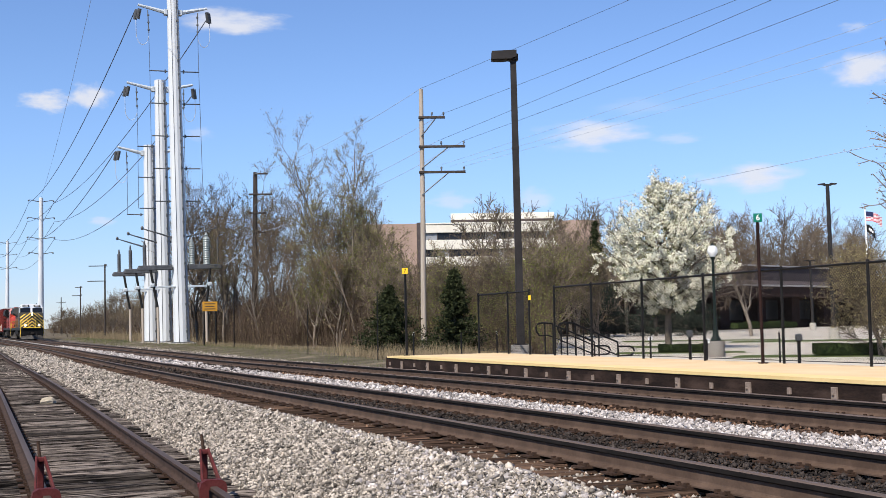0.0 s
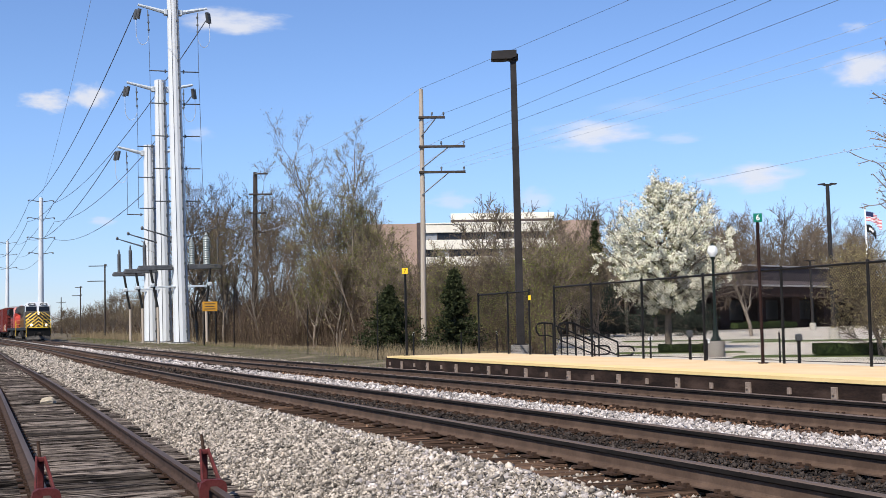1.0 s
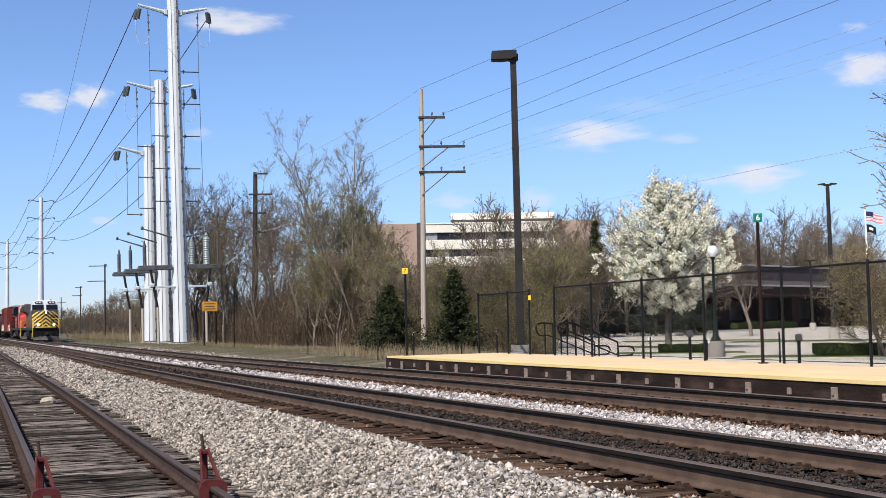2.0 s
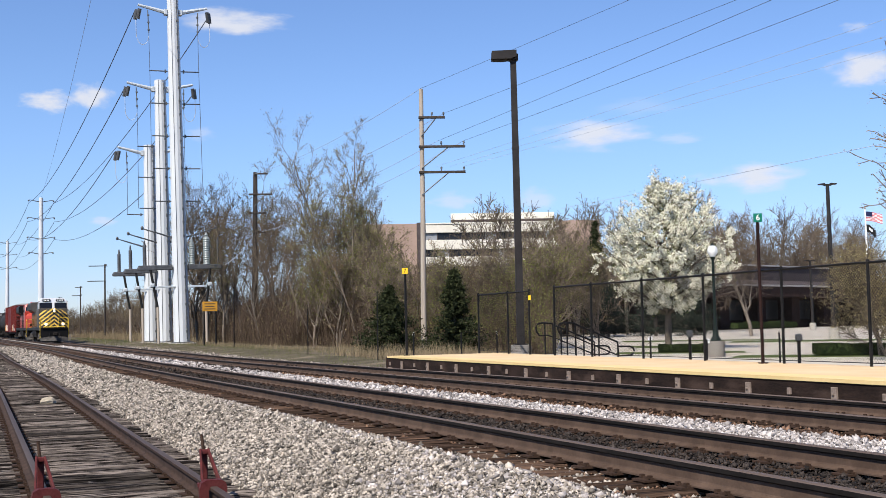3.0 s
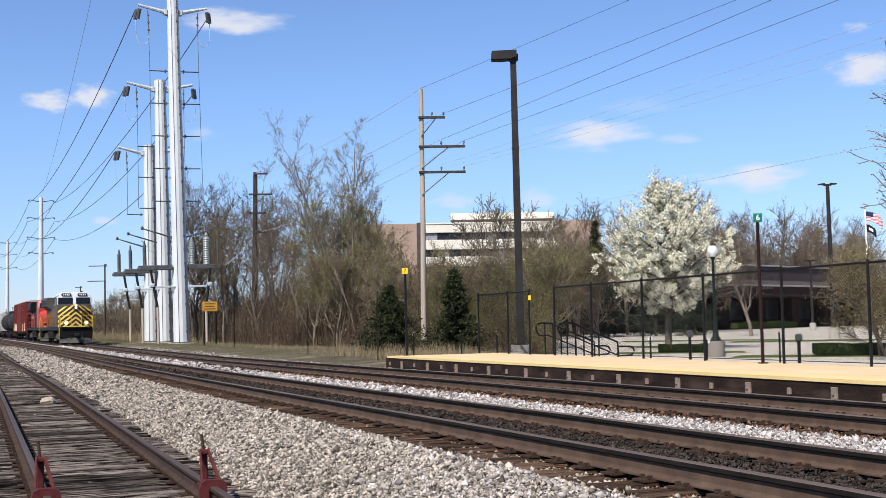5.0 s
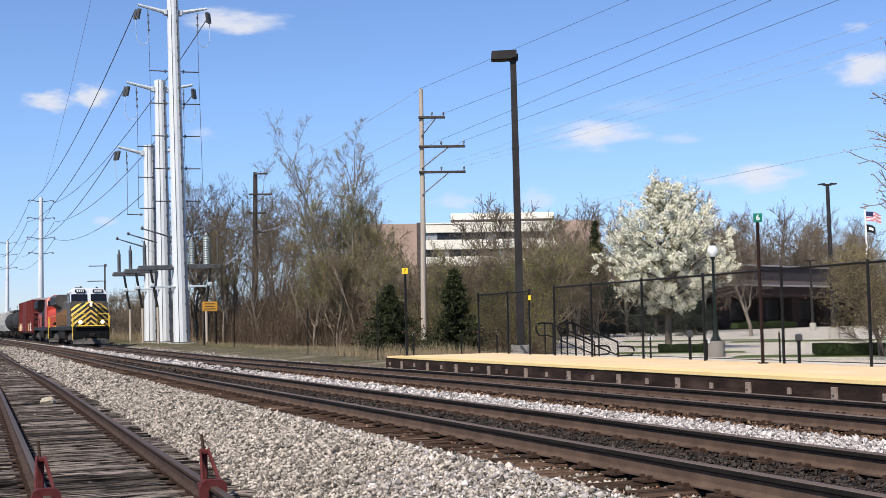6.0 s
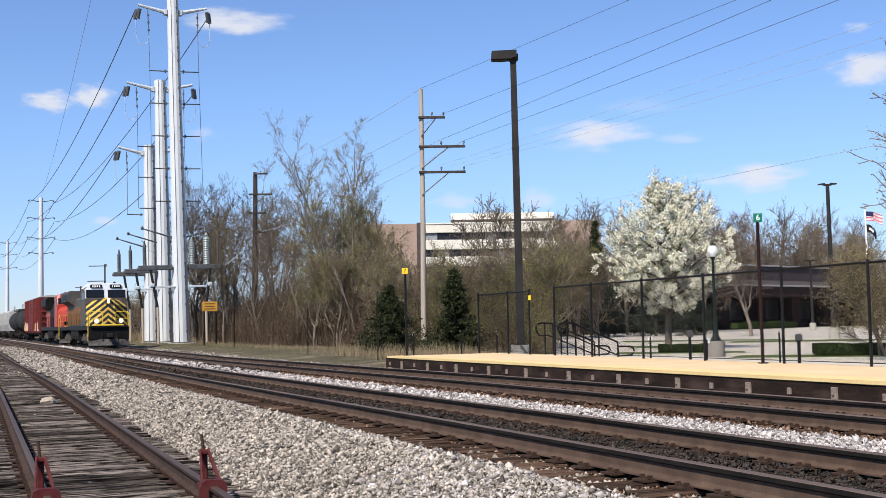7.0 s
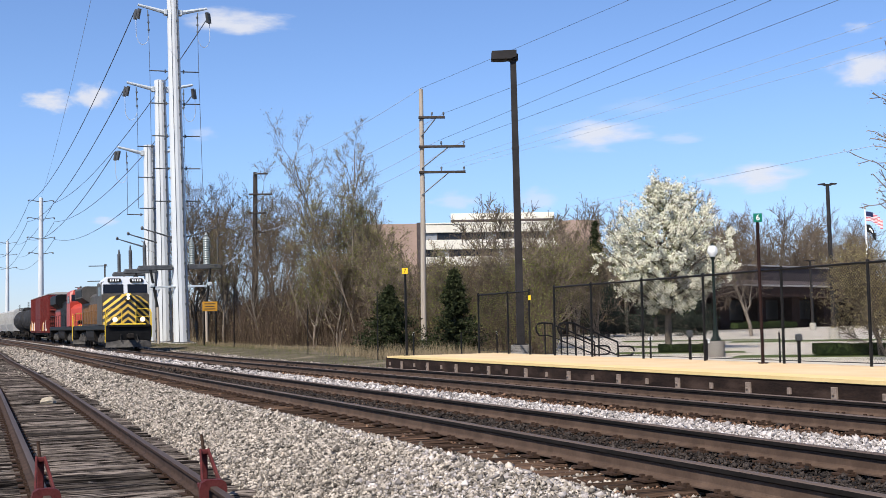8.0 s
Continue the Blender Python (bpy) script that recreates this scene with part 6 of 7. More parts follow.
def brush(name, label, y0, y1, depth, number, low, high, stem, twigs, material, leaf, leaf_n, leaf_size, seed, power=1.0):
    """A thicket of leaning stems with side twigs and scattered buds."""
    rng = np.random.default_rng(seed)
    y = y0 + (y1 - y0) * rng.random(number)
    back = depth * rng.random(number) ** power
    x = np.array([edge_x(q) for q in y]) + back
    keep = (x < 0.515 * y) | (y > 100)
    x, y, back = x[keep], y[keep], back[keep]
    number = len(x)
    z = np.array([ground_z(a, b) for a, b in zip(x, y)])
    clump = np.array([0.75 + 0.5 * noise.noise((a * 0.22, b * 0.22, seed)) for a, b in zip(x, y)])
    h = rng.uniform(low, high, number) * clump * (0.55 + 0.45 * np.minimum(back / 2.5, 1))
    p = np.stack([x, y, z - 0.1], 1)
    lean = rng.normal(0, 0.16, (number, 2))
    mid = p + np.stack([lean[:, 0] * h * 0.5, lean[:, 1] * h * 0.5, h * 0.5], 1)
    top = mid + np.stack([(lean[:, 0] + rng.normal(0, 0.15, number)) * h * 0.5, (lean[:, 1] + rng.normal(0, 0.15, number)) * h * 0.5, h * 0.5], 1)
    r = stem * rng.uniform(0.6, 1.4, number)
    rows = [np.c_[p, mid, r, r * 0.7], np.c_[mid, top, r * 0.7, r * 0.25]]
    ends = [top]
    for k in range(twigs):
        f = rng.uniform(0.1, 0.95, (number, 1))
        a = np.where(f < 0.5, p + (mid - p) * f * 2, mid + (top - mid) * (f * 2 - 1))
        s = rng.normal(0, 1, (number, 3)) * np.array([1, 1, 0.5]) + np.array([0, 0, 0.7])
        s *= (h * rng.uniform(0.10, 0.28, number) / np.linalg.norm(s, axis=1))[:, None]
        rows.append(np.c_[a, a + s, r * 0.42, r * 0.2])
        ends.append(a + s)
    ob = thing(name, label, "brush", kind="stuff")
    part("stem_mass", limbs_mesh("stem_mass", np.concatenate(rows), 3, material), None, ob, "leaning bare stems")
    if leaf_n:
        e = np.concatenate(ends)
        pts = e[rng.integers(0, len(e), leaf_n)] + rng.normal(0, 0.12, (leaf_n, 3))
        part("bud_mass", leaves_mesh("bud_mass", pts, leaf_size, rng, leaf), None, ob, "small spring leaves")
    return ob


brush("thicket", "dense brown leafless thicket below the wood", 66, 130, 13, 5200, 3.2, 7.0, 0.024, 8, TWIG_WARM, BUD_TAN, 9000, 0.06, 1)
brush("thicket", "dense olive-budded thicket behind the platform end", 42, 70, 13, 3800, 2.6, 5.6, 0.018, 8, TWIG_WARM, BUD_OLIVE, 42000, 0.032, 2)
brush("thicket", "low tangled brown brush along the wood's edge", 48, 130, 3, 2600, 0.9, 2.3, 0.012, 8, TWIG_WARM, BUD_TAN, 4000, 0.04, 3)
brush("thicket", "distant brown hedgerow brush along the railway", 125, 420, 14, 4200, 3.5, 7.5, 0.045, 5, TWIG_WARM, BUD_TAN, 6000, 0.10, 4)


def grass(name, label, zones, material, seed):
    """Tufts of thin blades over (x0, x1, y0, y1, number, height)."""
    rng = np.random.default_rng(seed)
    vs = []
    for x0, x1, y0, y1, number, h in zones:
        x, y = rng.uniform(x0, x1, number), rng.uniform(y0, y1, number)
        z = np.array([ground_z(a, b) for a, b in zip(x, y)]) - 0.02
        hh = h * rng.uniform(0.45, 1.25, number) * (0.6 + 0.8 * np.array([max(0, 0.5 + noise.noise((a * 0.6, b * 0.6, seed))) for a, b in zip(x, y)]))
        a = rng.uniform(0, 6.283, number)
        w = 0.006 + 0.012 * h
        p = np.stack([x, y, z], 1)
        side = np.stack([np.cos(a), np.sin(a), np.zeros(number)], 1) * w
        tip = p + np.stack([rng.normal(0, 0.22, number) * hh, rng.normal(0, 0.22, number) * hh, hh], 1)
        vs.append(np.stack([p - side, p + side, tip], 1))
    vs = np.concatenate(vs)
    return tagged(new(name, tri_mesh(name, vs.reshape(-1, 3), np.arange(len(vs) * 3).reshape(-1, 3), material)), label, "grass", kind="stuff")


grass("dry_grass", "tall dry tan grass at the wood's edge", [(15.2, 16.6, 34, 39, 1200, 0.6), (15.2, 19.5, 39, 47, 1200, 0.5), (16, 23, 47, 56, 1600, 0.55), (18, 23, 56, 75, 1000, 0.35), (17, 21, 75, 105, 1500, 0.3), (17, 23, 110, 220, 6000, 0.9)], DRY_GRASS, 31)
grass("green_grass", "short green spring grass beside the track", [(11.8, 16, 33, 60, 4500, 0.09), (13, 20, 60, 110, 5000, 0.15), (12.5, 15.5, 110, 170, 2000, 0.3), (15, 17, 26, 34, 2500, 0.2), (14.9, 16.6, 8, 26, 2500, 0.12)], GREEN_GRASS, 32)


# ---------------------------------------------------------------- station yard, buildings and lamps
BRICK_DARK = mat("dark_brown_brick", (0.0144, 0.008, 0.0072), (0.0384, 0.0216, 0.02), 1.5, 0.9, fine=14, bump=0.1, spots=(0.04, 0.028, 0.024), spot_amount=0.4)
SHINGLE = mat("brown_grey_roof_panels", (0.0504, 0.0396, 0.0396), (0.0936, 0.0756, 0.072), 0.8, 0.8, bump=0.1)
COPING = mat("pale_metal_coping", (0.24, 0.228, 0.216), (0.312, 0.3, 0.288), 2, 0.6)
STUCCO = mat("cream_precast_panels", (0.594, 0.558, 0.468), (0.702, 0.666, 0.576), 0.2, 0.8, bump=0.03)
STUCCO_PINK = mat("pinkish_brown_precast", (0.289, 0.204, 0.162), (0.374, 0.272, 0.221), 0.2, 0.85, bump=0.03)
PANE = glass("dark_office_glass", (0.012, 0.014, 0.017), 0.3)
PANE_PALE = glass("pale_blind_glass", (0.25, 0.26, 0.27), 0.2)
GLOBE = mat("milky_lamp_globe", (0.62, 0.62, 0.60), (0.74, 0.74, 0.72), 2, 0.25, bump=0)
LAMP_GREEN = mat("dark_green_lamp_post", (0.006, 0.011, 0.009), (0.015, 0.0225, 0.019), 3, 0.5)
FLAG_RED = mat("red_flag_cloth", (0.42, 0.05, 0.06), (0.5, 0.07, 0.08), 5, 0.8, bump=0)
FLAG_WHITE = mat("white_flag_cloth", (0.7, 0.7, 0.7), (0.8, 0.8, 0.8), 5, 0.8, bump=0)
FLAG_BLUE = mat("navy_flag_cloth", (0.015, 0.02, 0.06), (0.03, 0.035, 0.09), 5, 0.8, bump=0)
BED_MULCH = mat("grass_island_turf", (0.0416, 0.0654, 0.0149), (0.0952, 0.113, 0.0357), 1.2, 0.95, bump=0.5, fine=14)

yard = [(17.2, 5.0), (17.2, 33.0), (21.6, 41.8), (31.0, 60.0), (46.5, 90.0), (60.0, 106.0), (75.0, 112.0), (125.0, 133.0), (190.0, 160.0), (190.0, 5.0)]
solid("parking_lot", Shape().prism(yard, "z", -0.62, -0.495), CONCRETE, "wide pale concrete parking area behind the fence", "parking lot", kind="structure")


def island(outline, hedge_row, label):
    t = thing("planting_island", label, "planting bed", group="planting islands", kind="structure")
    part("kerb", Shape().prism(outline, "z", -0.6, -0.38), KERB, t, "pale concrete kerb")
    c = Vector((sum(p[0] for p in outline) / len(outline), sum(p[1] for p in outline) / len(outline)))
    part("turf", Shape().prism([tuple(c + (Vector(p) - c) * 0.94) for p in outline], "z", -0.45, -0.355), BED_MULCH, t, "green turf")


island([(36.5, 62.0), (45.5, 57.6), (46.2, 59.4), (38.0, 65.0)], None, "kerbed grass island in the parking area")
island([(38.5, 54.5), (50.0, 48.6), (52.5, 51.5), (41.0, 57.5)], None, "kerbed grass island in the parking area")
island([(24.5, 34.6), (32.0, 29.0), (33.5, 30.8), (26.0, 36.2)], None, "kerbed planting bed with a clipped hedge")
island([(24.2, 41.8), (28.8, 38.9), (29.8, 40.4), (25.2, 43.4)], None, "kerbed planting bed with a clipped hedge")
island([(29.8, 49.2), (33.2, 47.4), (34.6, 50.4), (31.2, 52.2)], None, "kerbed tree bed below the flowering tree")


def hedge(a, b, width, height, label, seed):
    rng = np.random.default_rng(seed)
    a, b = Vector((*a, -0.36)), Vector((*b, -0.36))
    d = (b - a).normalized()
    side = Vector((-d.y, d.x, 0))
    n = int((b - a).length * 2300)
    u, v, w = rng.random(n), rng.uniform(-1, 1, n), rng.random(n) ** 0.6
    v = np.sign(v) * np.abs(v) ** 0.4 * (1 - 0.25 * w ** 4)
    p = np.array(a)[None] + np.array(b - a)[None] * u[:, None] + np.array(side)[None] * (v * width / 2)[:, None]
    p[:, 2] += w * height * (0.92 + 0.16 * np.array([noise.noise((q * 7, seed, 0)) for q in u]))
    t = thing("hedge", label, "hedge", group="clipped hedges")
    core = Matrix.Translation((a + b) / 2 + Vector((0, 0, height * 0.42))) @ pose(0, 0, 0, 0, 0, math.degrees(math.atan2(d.y, d.x)))
    part("inner_growth", Shape().box(0, 0, 0, (b - a).length * 0.97, width * 0.78, height * 0.84, 0.06, m=core), HEDGE, t)
    part("foliage", leaves_mesh("foliage", p, 0.035, rng, HEDGE), None, t)
    stems = [(*(a + (b - a) * q), *(a + (b - a) * q + Vector((0, 0, height * 0.7))), 0.015, 0.008) for q in rng.random(40)]
    part("stem_mass", limbs_mesh("stem_mass", stems, 3, BARK), None, t)


hedge((27.5, 33.6), (32.4, 29.9), 0.8, 0.46, "low dark green clipped hedge in the parking area", 3)
hedge((26.2, 41.5), (28.2, 40.2), 0.8, 0.36, "low dark green clipped hedge in the parking area", 4)


def globe_lamp(x, y, z, h):
    t = thing("street_lamp", "dark green post lamp with a white acorn globe", "street lamp", pose(x, y, z, 0, -0.4, 0))
    part("concrete_base", Shape().lathe([(0.32, -0.1), (0.34, 0.5), (0.36, 0.52), (0.36, 0.62), (0.0, 0.62)], 20), BASE_CONCRETE, t, "round concrete base", smooth=True)
    part("post", Shape().lathe([(0.20, 0.62), (0.19, 0.72), (0.12, 0.82), (0.09, 1.1), (0.065, 1.2), (0.05, h - 0.62), (0.09, h - 0.60), (0.11, h - 0.52), (0.06, h - 0.5)], 14), LAMP_GREEN, t, smooth=True)
    part("globe", Shape().lathe([(0.10, h - 0.50), (0.19, h - 0.36), (0.20, h - 0.24), (0.14, h - 0.10), (0.08, h - 0.07)], 18), GLOBE, t, "white acorn globe", smooth=True)
    part("finial", Shape().lathe([(0.09, h - 0.07), (0.06, h - 0.02), (0.02, h + 0.03), (0.01, h + 0.08)], 10), LAMP_GREEN, t)


globe_lamp(27.05, 38.7, -0.5, 4.4)


def yard_light(x, y, h, label):
    t = thing("street_lamp", label, "street lamp", pose(x, y, -0.5, 0, -0.5, -22))
    part("concrete_base", Shape().lathe([(0.34, -0.1), (0.34, 0.7), (0.30, 0.74), (0.0, 0.74)], 16), KERB, t, smooth=True)
    part("pole", Shape().tube([(0, 0, 0.74), (0, 0, h)], [0.16, 0.12], 4), BRONZE, t)
    part("cross_bar", Shape().box(0, 0, h + 0.02, 0.5, 0.12, 0.12, 0.02), BRONZE, t)
    for s in (-1, 1):
        part("lamp_head", Shape().prism([(s * 0.2, h + 0.02), (s * 0.2, h + 0.14), (s * 0.55, h + 0.10), (s * 0.56, h + 0.04)], "y", -0.2, 0.2), BRONZE, t)


yard_light(51.0, 60.2, 9.8, "tall bronze twin-head light pole in the parking area")
yard_light(82.0, 100.0, 7.2, "distant dark twin-head light pole")


def flagpole():
    t = thing("flagpole", "white flagpole by the parking area", "flagpole", pose(60.3, 67.3, -0.5, 0, -0.7, 0))
    part("pole", Shape().tube([(0, 0, 0), (0, 0, 9.1)], [0.09, 0.05], 10), FLAG_WHITE, t, smooth=True)
    part("finial", Shape().lathe([(0.02, 0), (0.09, 0.06), (0.09, 0.12), (0.02, 0.18)], 10, (0, 0, 9.1)), COPING, t, smooth=True)
    return t


flagpole()


def flag(label, z, width, height, stripes):
    """A flag of upright cloth strips, each hinged to swing."""
    t = thing("flag", label, "flag", pose(60.3 - 0.0122 * (z + 0.5), 67.3, z, 0, 0, -22), group="flags")
    out = []
    n = 7
    for k in range(n):
        holder = part("cloth_strip", Shape().box(width / n / 2, 0, -height / 2, width / n + 0.02, 0.012, height, 0.003) if not stripes else
                      Shape().box(width / n / 2, 0, -height / 2, width / n + 0.02, 0.006, height, 0.002), FLAG_WHITE if stripes else BLACK, t, m=pose(0.03 + k * width / n, 0, 0))
        if stripes:
            for j in range(7):
                zz = -height * (j + 0.25) / 6.5
                if zz > -height:
                    part("red_stripe", Shape().box(width / n / 2, 0, zz, width / n + 0.021, 0.012, height / 13), FLAG_RED, holder)
            if k < 3:
                part("blue_canton", Shape().box(width / n / 2, 0, -height * 0.27, width / n + 0.022, 0.018, height * 0.54), FLAG_BLUE, holder)
        elif 2 <= k <= 4:
            part("white_emblem", Shape().box(width / n / 2, 0, -height * 0.5, width / n + 0.01, 0.02, height * 0.35, 0.02), FLAG_WHITE, holder)
        out.append((holder, k, width / n))
    return out


FLAGS = [(flag("striped red, white and blue flag flying in the wind", 8.45, 1.25, 0.66, True), 0.0), (flag("black flag with a pale emblem flying below", 7.52, 0.72, 0.55, False), 1.1)]


def brown_building():
    """Low brick office with a deep fascia, sloped roof band and recessed dark windows."""
    a, b = Vector((58.0, 106.5, 0)), Vector((124.0, 134.5, 0))
    L = (b - a).length
    t = thing("office_building", "low dark brown brick building with a pale roof edge", "building", Matrix.Translation((a.x, a.y, -0.5)) @ pose(0, 0, 0, 0, 0, math.degrees(math.atan2(b.y - a.y, b.x - a.x))))
    part("back_wall", Shape().box(L / 2, 9.0, 2.3, L, 14, 4.6, 0.02), BRICK_DARK, t)
    part("fascia", Shape().box(L / 2, 0.2, 4.5, L + 0.6, 5.0, 1.3, 0.04), BRICK_DARK, t, "deep brown brick fascia")
    part("sloped_roof_band", Shape().prism([(-2.4, 5.15), (2.6, 6.1), (2.6, 5.15)], "x", -0.2, L + 0.2), SHINGLE, t, "brown sloping roof band")
    part("gutter", Shape().box(L / 2, -2.4, 5.2, L + 0.6, 0.25, 0.22, 0.03), COPING, t, "pale gutter edge")
    part("upper_storey", Shape().box(L / 2, 9.0, 6.9, L - 6, 12.5, 2.0, 0.03), SHINGLE, t)
    part("coping", Shape().box(L / 2, 2.8, 7.98, L - 5.8, 0.5, 0.2, 0.03), COPING, t, "pale metal coping")
    for k in range(9):
        x = 2 + k * (L - 4) / 8
        part("pier", Shape().box(x, 0.5, 2.0, 2.0, 1.2, 3.9, 0.05), BRICK_DARK, t, "brown brick pier")
        if k < 8:
            w = part("window", Shape().box(x + (L - 4) / 16, 1.92, 2.3, (L - 4) / 8 - 2.2, 0.1, 2.6, 0.01), BLACK, t, "dark recessed window band")
            for j in range(4):
                part("pane", Shape().box(x + 1.1 + ((L - 4) / 8 - 2.2) * (j + 0.5) / 4, 1.84, 2.3, ((L - 4) / 8 - 2.2) / 4 - 0.1, 0.04, 2.4, 0.005), PANE, w)


brown_building()
for k, (x, y) in enumerate([(83.5, 115.5), (86.0, 116.5), (88.5, 117.6), (91.0, 118.6), (93.5, 119.7)]):
    hedge((x - 1.3, y - 1.6), (x + 1.2, y - 0.6), 1.2, 0.7 + 0.15 * (k % 2), "green rounded shrub before the brown building", 20 + k)


def white_office():
    """Five-storey office block with bands of windows, seen over the trees."""
    a, b = Vector((70.0, 219.0, 0)), Vector((114.0, 201.0, 0))
    t = thing("office_block", "cream office block with dark window bands beyond the wood", "building", Matrix.Translation((a.x, a.y, -0.5)) @ pose(0, 0, 0, 0, 0, math.degrees(math.atan2(b.y - a.y, b.x - a.x))))
    W0, W1 = 13.5, 40.0
    part("pink_wing", Shape().box(6.4, 10, 10.3, 12.8, 18, 20.9, 0.05), STUCCO_PINK, t, "pinkish brown blank wing")
    part("stair_tower", Shape().box(12.9, 7.5, 10.4, 1.2, 14, 21.0, 0.05), SHINGLE, t)
    part("core", Shape().box((W0 + W1) / 2, 10, 10.2, W1 - W0 - 0.4, 17.4, 20.4, 0.02), SHINGLE, t)
    for k in range(6):
        z = 19.8 - 3.3 * k
        part("spandrel", Shape().box((W0 + W1) / 2, 10, z, W1 - W0, 18.6, 1.9, 0.06), STUCCO, t, "cream spandrel band")
        if k < 5:
            for j in range(11):
                x = W0 + 0.5 + (W1 - W0 - 1) * (j + 0.5) / 11
                w = part("window", Shape().box(x, 1.22, z - 1.65, 2.2, 0.12, 1.36, 0.02), PANE if (j * 7 + k * 3) % 5 else PANE_PALE, t)
                part("mullion", Shape().box(x + 1.15, 1.14, z - 1.65, 0.12, 0.2, 1.36), SHINGLE, w)
    part("parapet", Shape().box((W0 + W1) / 2, 10, 20.62, W1 - W0 + 0.3, 18.9, 0.3, 0.06), STUCCO, t, "cream parapet")
    part("penthouse", Shape().box((W0 + W1) / 2 + 2.5, 11, 21.7, W1 - W0 - 6, 13, 2.4, 0.05), STUCCO, t, "cream rooftop penthouse")
    part("penthouse_band", Shape().box((W0 + W1) / 2 + 2.5, 11, 21.4, W1 - W0 - 5.9, 13.1, 0.5, 0.02), SHINGLE, t)
    part("east_wing", Shape().box(W1 + 4.0, 9, 10.4, 8.0, 16, 21.0, 0.05), STUCCO_PINK, t, "pinkish end wing")


white_office()


# ---------------------------------------------------------------- clouds
def cloud_stuff(seed, dense):
    m = bpy.data.materials.new("thin_cloud")
    m.use_nodes = True
    n, l = m.node_tree.nodes, m.node_tree.links
    n.remove(n["Principled BSDF"])
    tc = n.new("ShaderNodeTexCoord")
    mp = n.new("ShaderNodeMapping")
    mp.inputs["Location"].default_value = (seed * 3.7, seed * 1.3, 0)
    l.new(tc.outputs["Object"], mp.inputs["Vector"])
    ns = n.new("ShaderNodeTexNoise")
    ns.inputs["Scale"].default_value = 2.1
    ns.inputs["Detail"].default_value = 7
    ns.inputs["Roughness"].default_value = 0.55
    l.new(mp.outputs[0], ns.inputs["Vector"])
    ln = n.new("ShaderNodeVectorMath")
    ln.operation = "LENGTH"
    l.new(tc.outputs["Object"], ln.inputs[0])
    fall = n.new("ShaderNodeMapRange")
    fall.inputs[1].default_value, fall.inputs[2].default_value, fall.inputs[3].default_value, fall.inputs[4].default_value = 0.15, 1.0, 0.42, -0.45
    l.new(ln.outputs["Value"], fall.inputs[0])
    add = n.new("ShaderNodeMath")
    add.operation = "ADD"
    l.new(ns.outputs[0], add.inputs[0])
    l.new(fall.outputs[0], add.inputs[1])
    al = n.new("ShaderNodeMapRange")
    al.interpolation_type = "SMOOTHSTEP"
    al.inputs[1].default_value, al.inputs[2].default_value, al.inputs[4].default_value = 0.42, 0.95, dense
    l.new(add.outputs[0], al.inputs[0])
    em, tr, mx = n.new("ShaderNodeEmission"), n.new("ShaderNodeBsdfTransparent"), n.new("ShaderNodeMixShader")
    em.inputs["Color"].default_value = (0.88, 0.90, 0.98, 1)
    em.inputs["Strength"].default_value = 0.68
    l.new(al.outputs[0], mx.inputs[0])
    l.new(tr.outputs[0], mx.inputs[1])
    l.new(em.outputs[0], mx.inputs[2])
    l.new(mx.outputs[0], n["Material Output"].inputs[0])
    return m


CLOUDS = []


def cloud(x, y, z, w, h, seed, dense=0.9):
    s = Shape()
    vs = [(0, 0, 0)] + [(math.cos(q), 0, math.sin(q)) for q in np.linspace(0, 2 * math.pi, 25)[:-1]]
    s.put(vs, [(0, 1 + k, 1 + (k + 1) % 24) for k in range(24)])
    ob = solid("cloud", s, cloud_stuff(seed, dense), "small thin white fair-weather cloud", "cloud", group="clouds", kind="structure")
    ob.matrix_basis = pose(x, y, z, 0, 0, -math.degrees(math.atan2(x, y)))
    ob.scale = (w / 2, 1, h / 2)
    CLOUDS.append((ob, x, y, z))


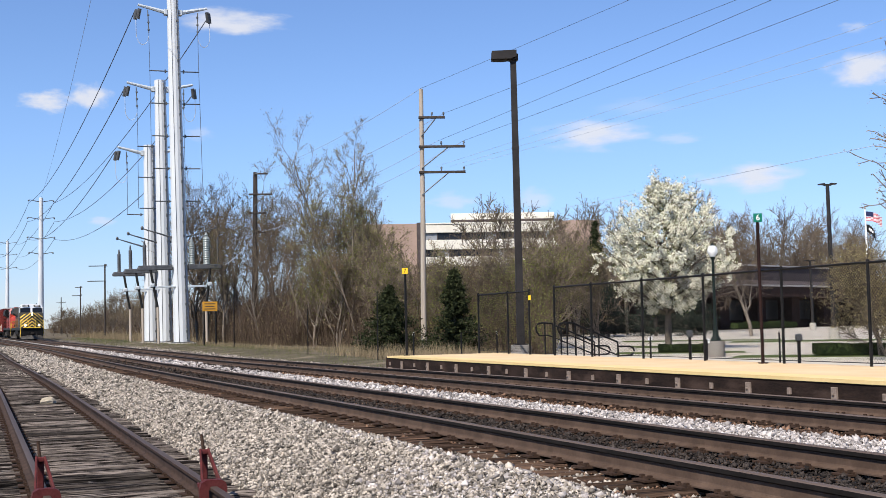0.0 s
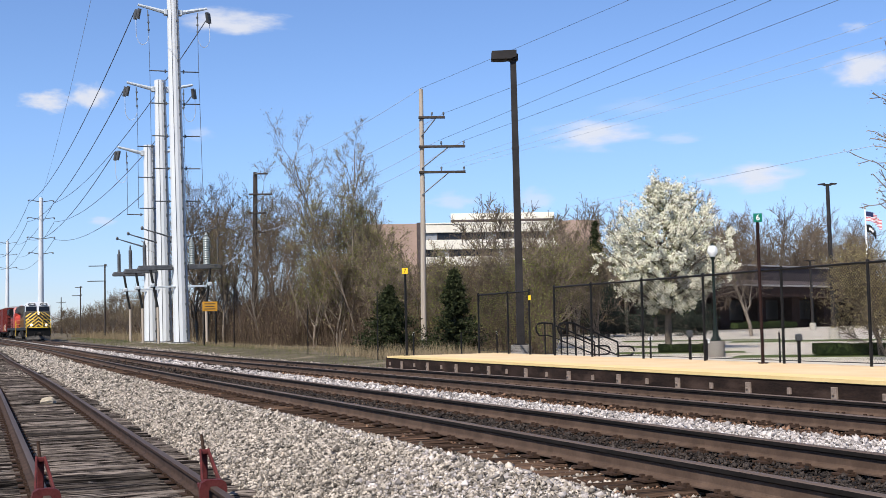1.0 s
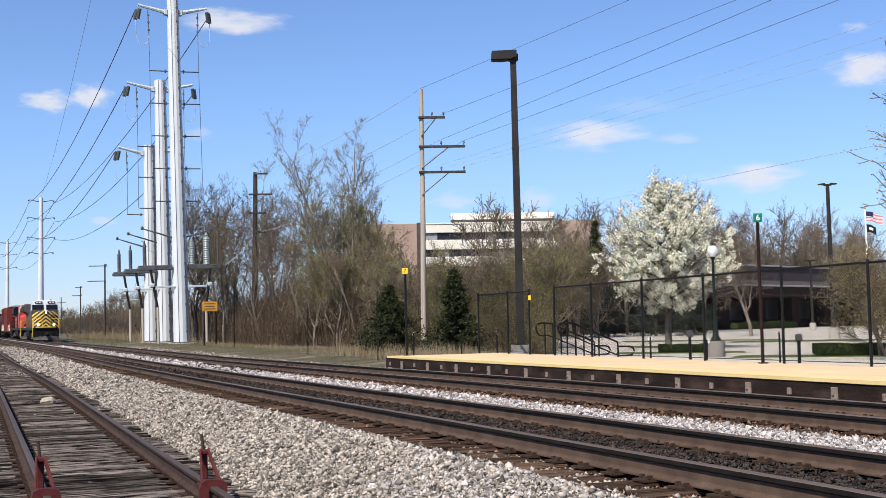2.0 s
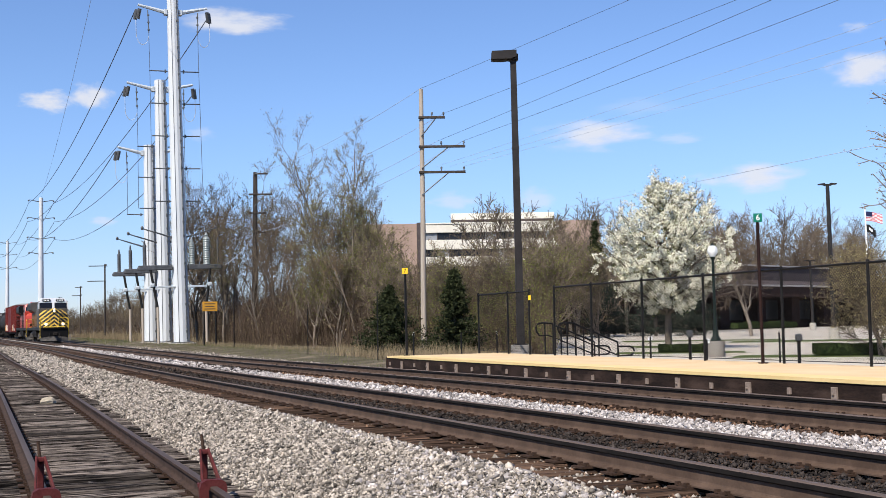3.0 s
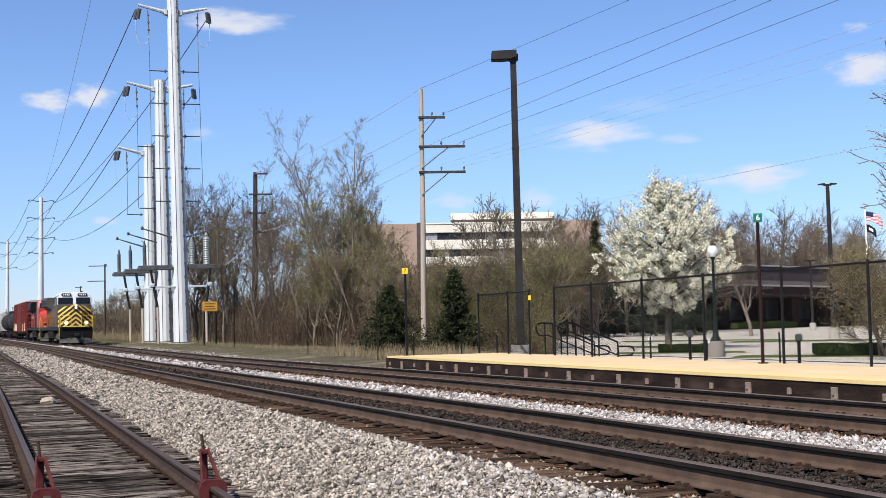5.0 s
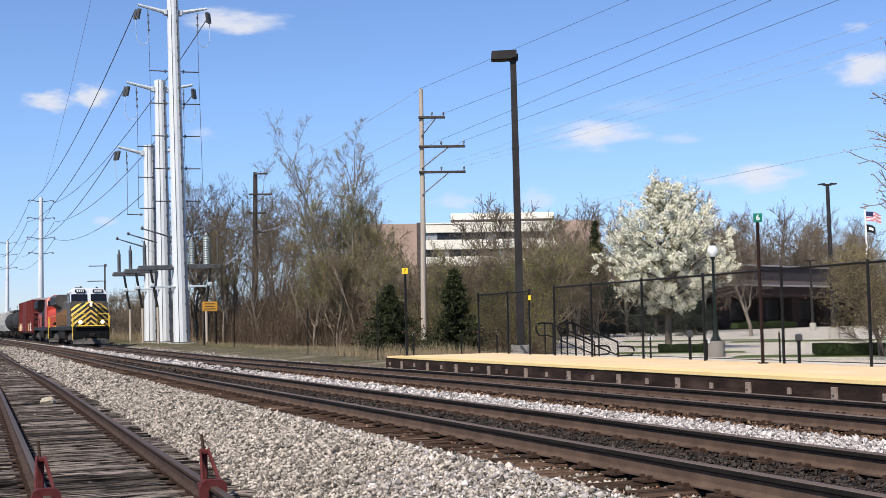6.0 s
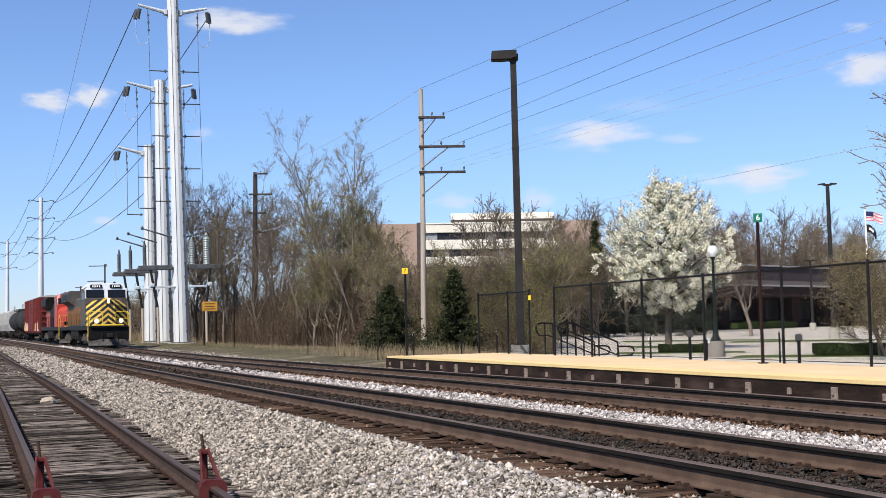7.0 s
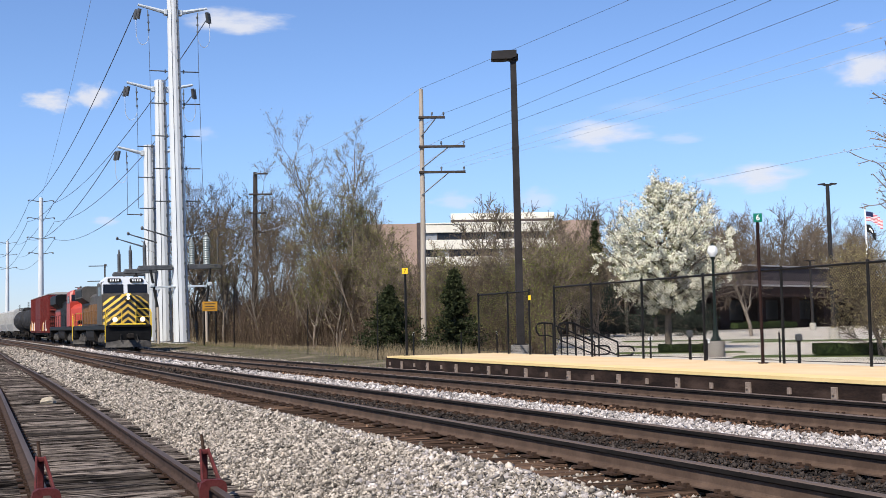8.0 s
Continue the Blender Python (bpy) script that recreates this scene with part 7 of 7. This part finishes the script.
cloud(629, 2937, 771, 452, 133, 1)
cloud(192, 3127, 580, 237, 95, 2)
cloud(291, 3086, 589, 194, 129, 3)
cloud(323, 3094, 271, 129, 47, 4, 0.5)
cloud(1470, 2617, 469, 474, 138, 5)
cloud(1850, 2470, 354, 431, 129, 6)
cloud(2114, 2345, 623, 323, 172, 7)
cloud(1145, 2759, 308, 237, 86, 8, 0.45)
cloud(1338, 2681, 308, 237, 95, 9, 0.45)
cloud(545, 2990, 489, 151, 65, 10, 0.3)
cloud(1676, 2534, 454, 237, 56, 11, 0.35)
cloud(1582, 2566, 536, 431, 86, 12, 0.15)
cloud(2093, 2347, 729, 151, 56, 13, 0.4)


# ---------------------------------------------------------------- what moves
SPEED, START = 11.15, 168.2


def on_track(y):
    return Vector((TRACK_2 + bend(y), y, rail2_z(y)))


def motions():
    """The train rolls along the far track at an even speed; its wheels turn."""
    for car, offset, length in TRAIN:
        rows = []
        for k in range(17):
            t = 0.5 * k
            y = START - SPEED * t + offset
            a, b = on_track(y), on_track(y + length)
            rows.append((t, pose(a.x, a.y, a.z, math.degrees(math.atan2(b.z - a.z, length)), 0, -math.degrees(math.atan2(b.x - a.x, length)))))
        walk(car, rows)
    for ob, x, y, z in CLOUDS:
        walk(ob, [(0.0, pose(x, y, z, 0, 0, -math.degrees(math.atan2(x, y)))), (8.0, pose(x + 8.0, y - 3.0, z, 0, 0, -math.degrees(math.atan2(x, y))))])
    for strips, phase in FLAGS:
        angle = lambda j, t: 34 * math.sin(5.2 * t - 0.95 * j + phase) * (0.35 + 0.11 * j) + 6 * math.sin(2.3 * t + phase)
        droop = lambda j, t: 0.02 * j * j * (1 + 0.5 * math.sin(1.7 * t + phase))
        for holder, j, w in strips:
            rows = []
            for k in range(41):
                t = 0.2 * k
                x = y = 0.0
                for i in range(j):
                    q = radians(angle(i, t))
                    x, y = x + w * math.cos(q), y + w * math.sin(q)
                rows.append((t, pose(0.03 + x, y, -droop(j, t) * 0.6, 0, 0, angle(j, t))))
            walk(holder, rows)
    step = math.degrees(SPEED / WHEEL_R) / 15
    for wheel, y in ROLLING:
        walk(wheel, [(k / 15, pose(0, y, WHEEL_R, step * k)) for k in range(121)])


motions()
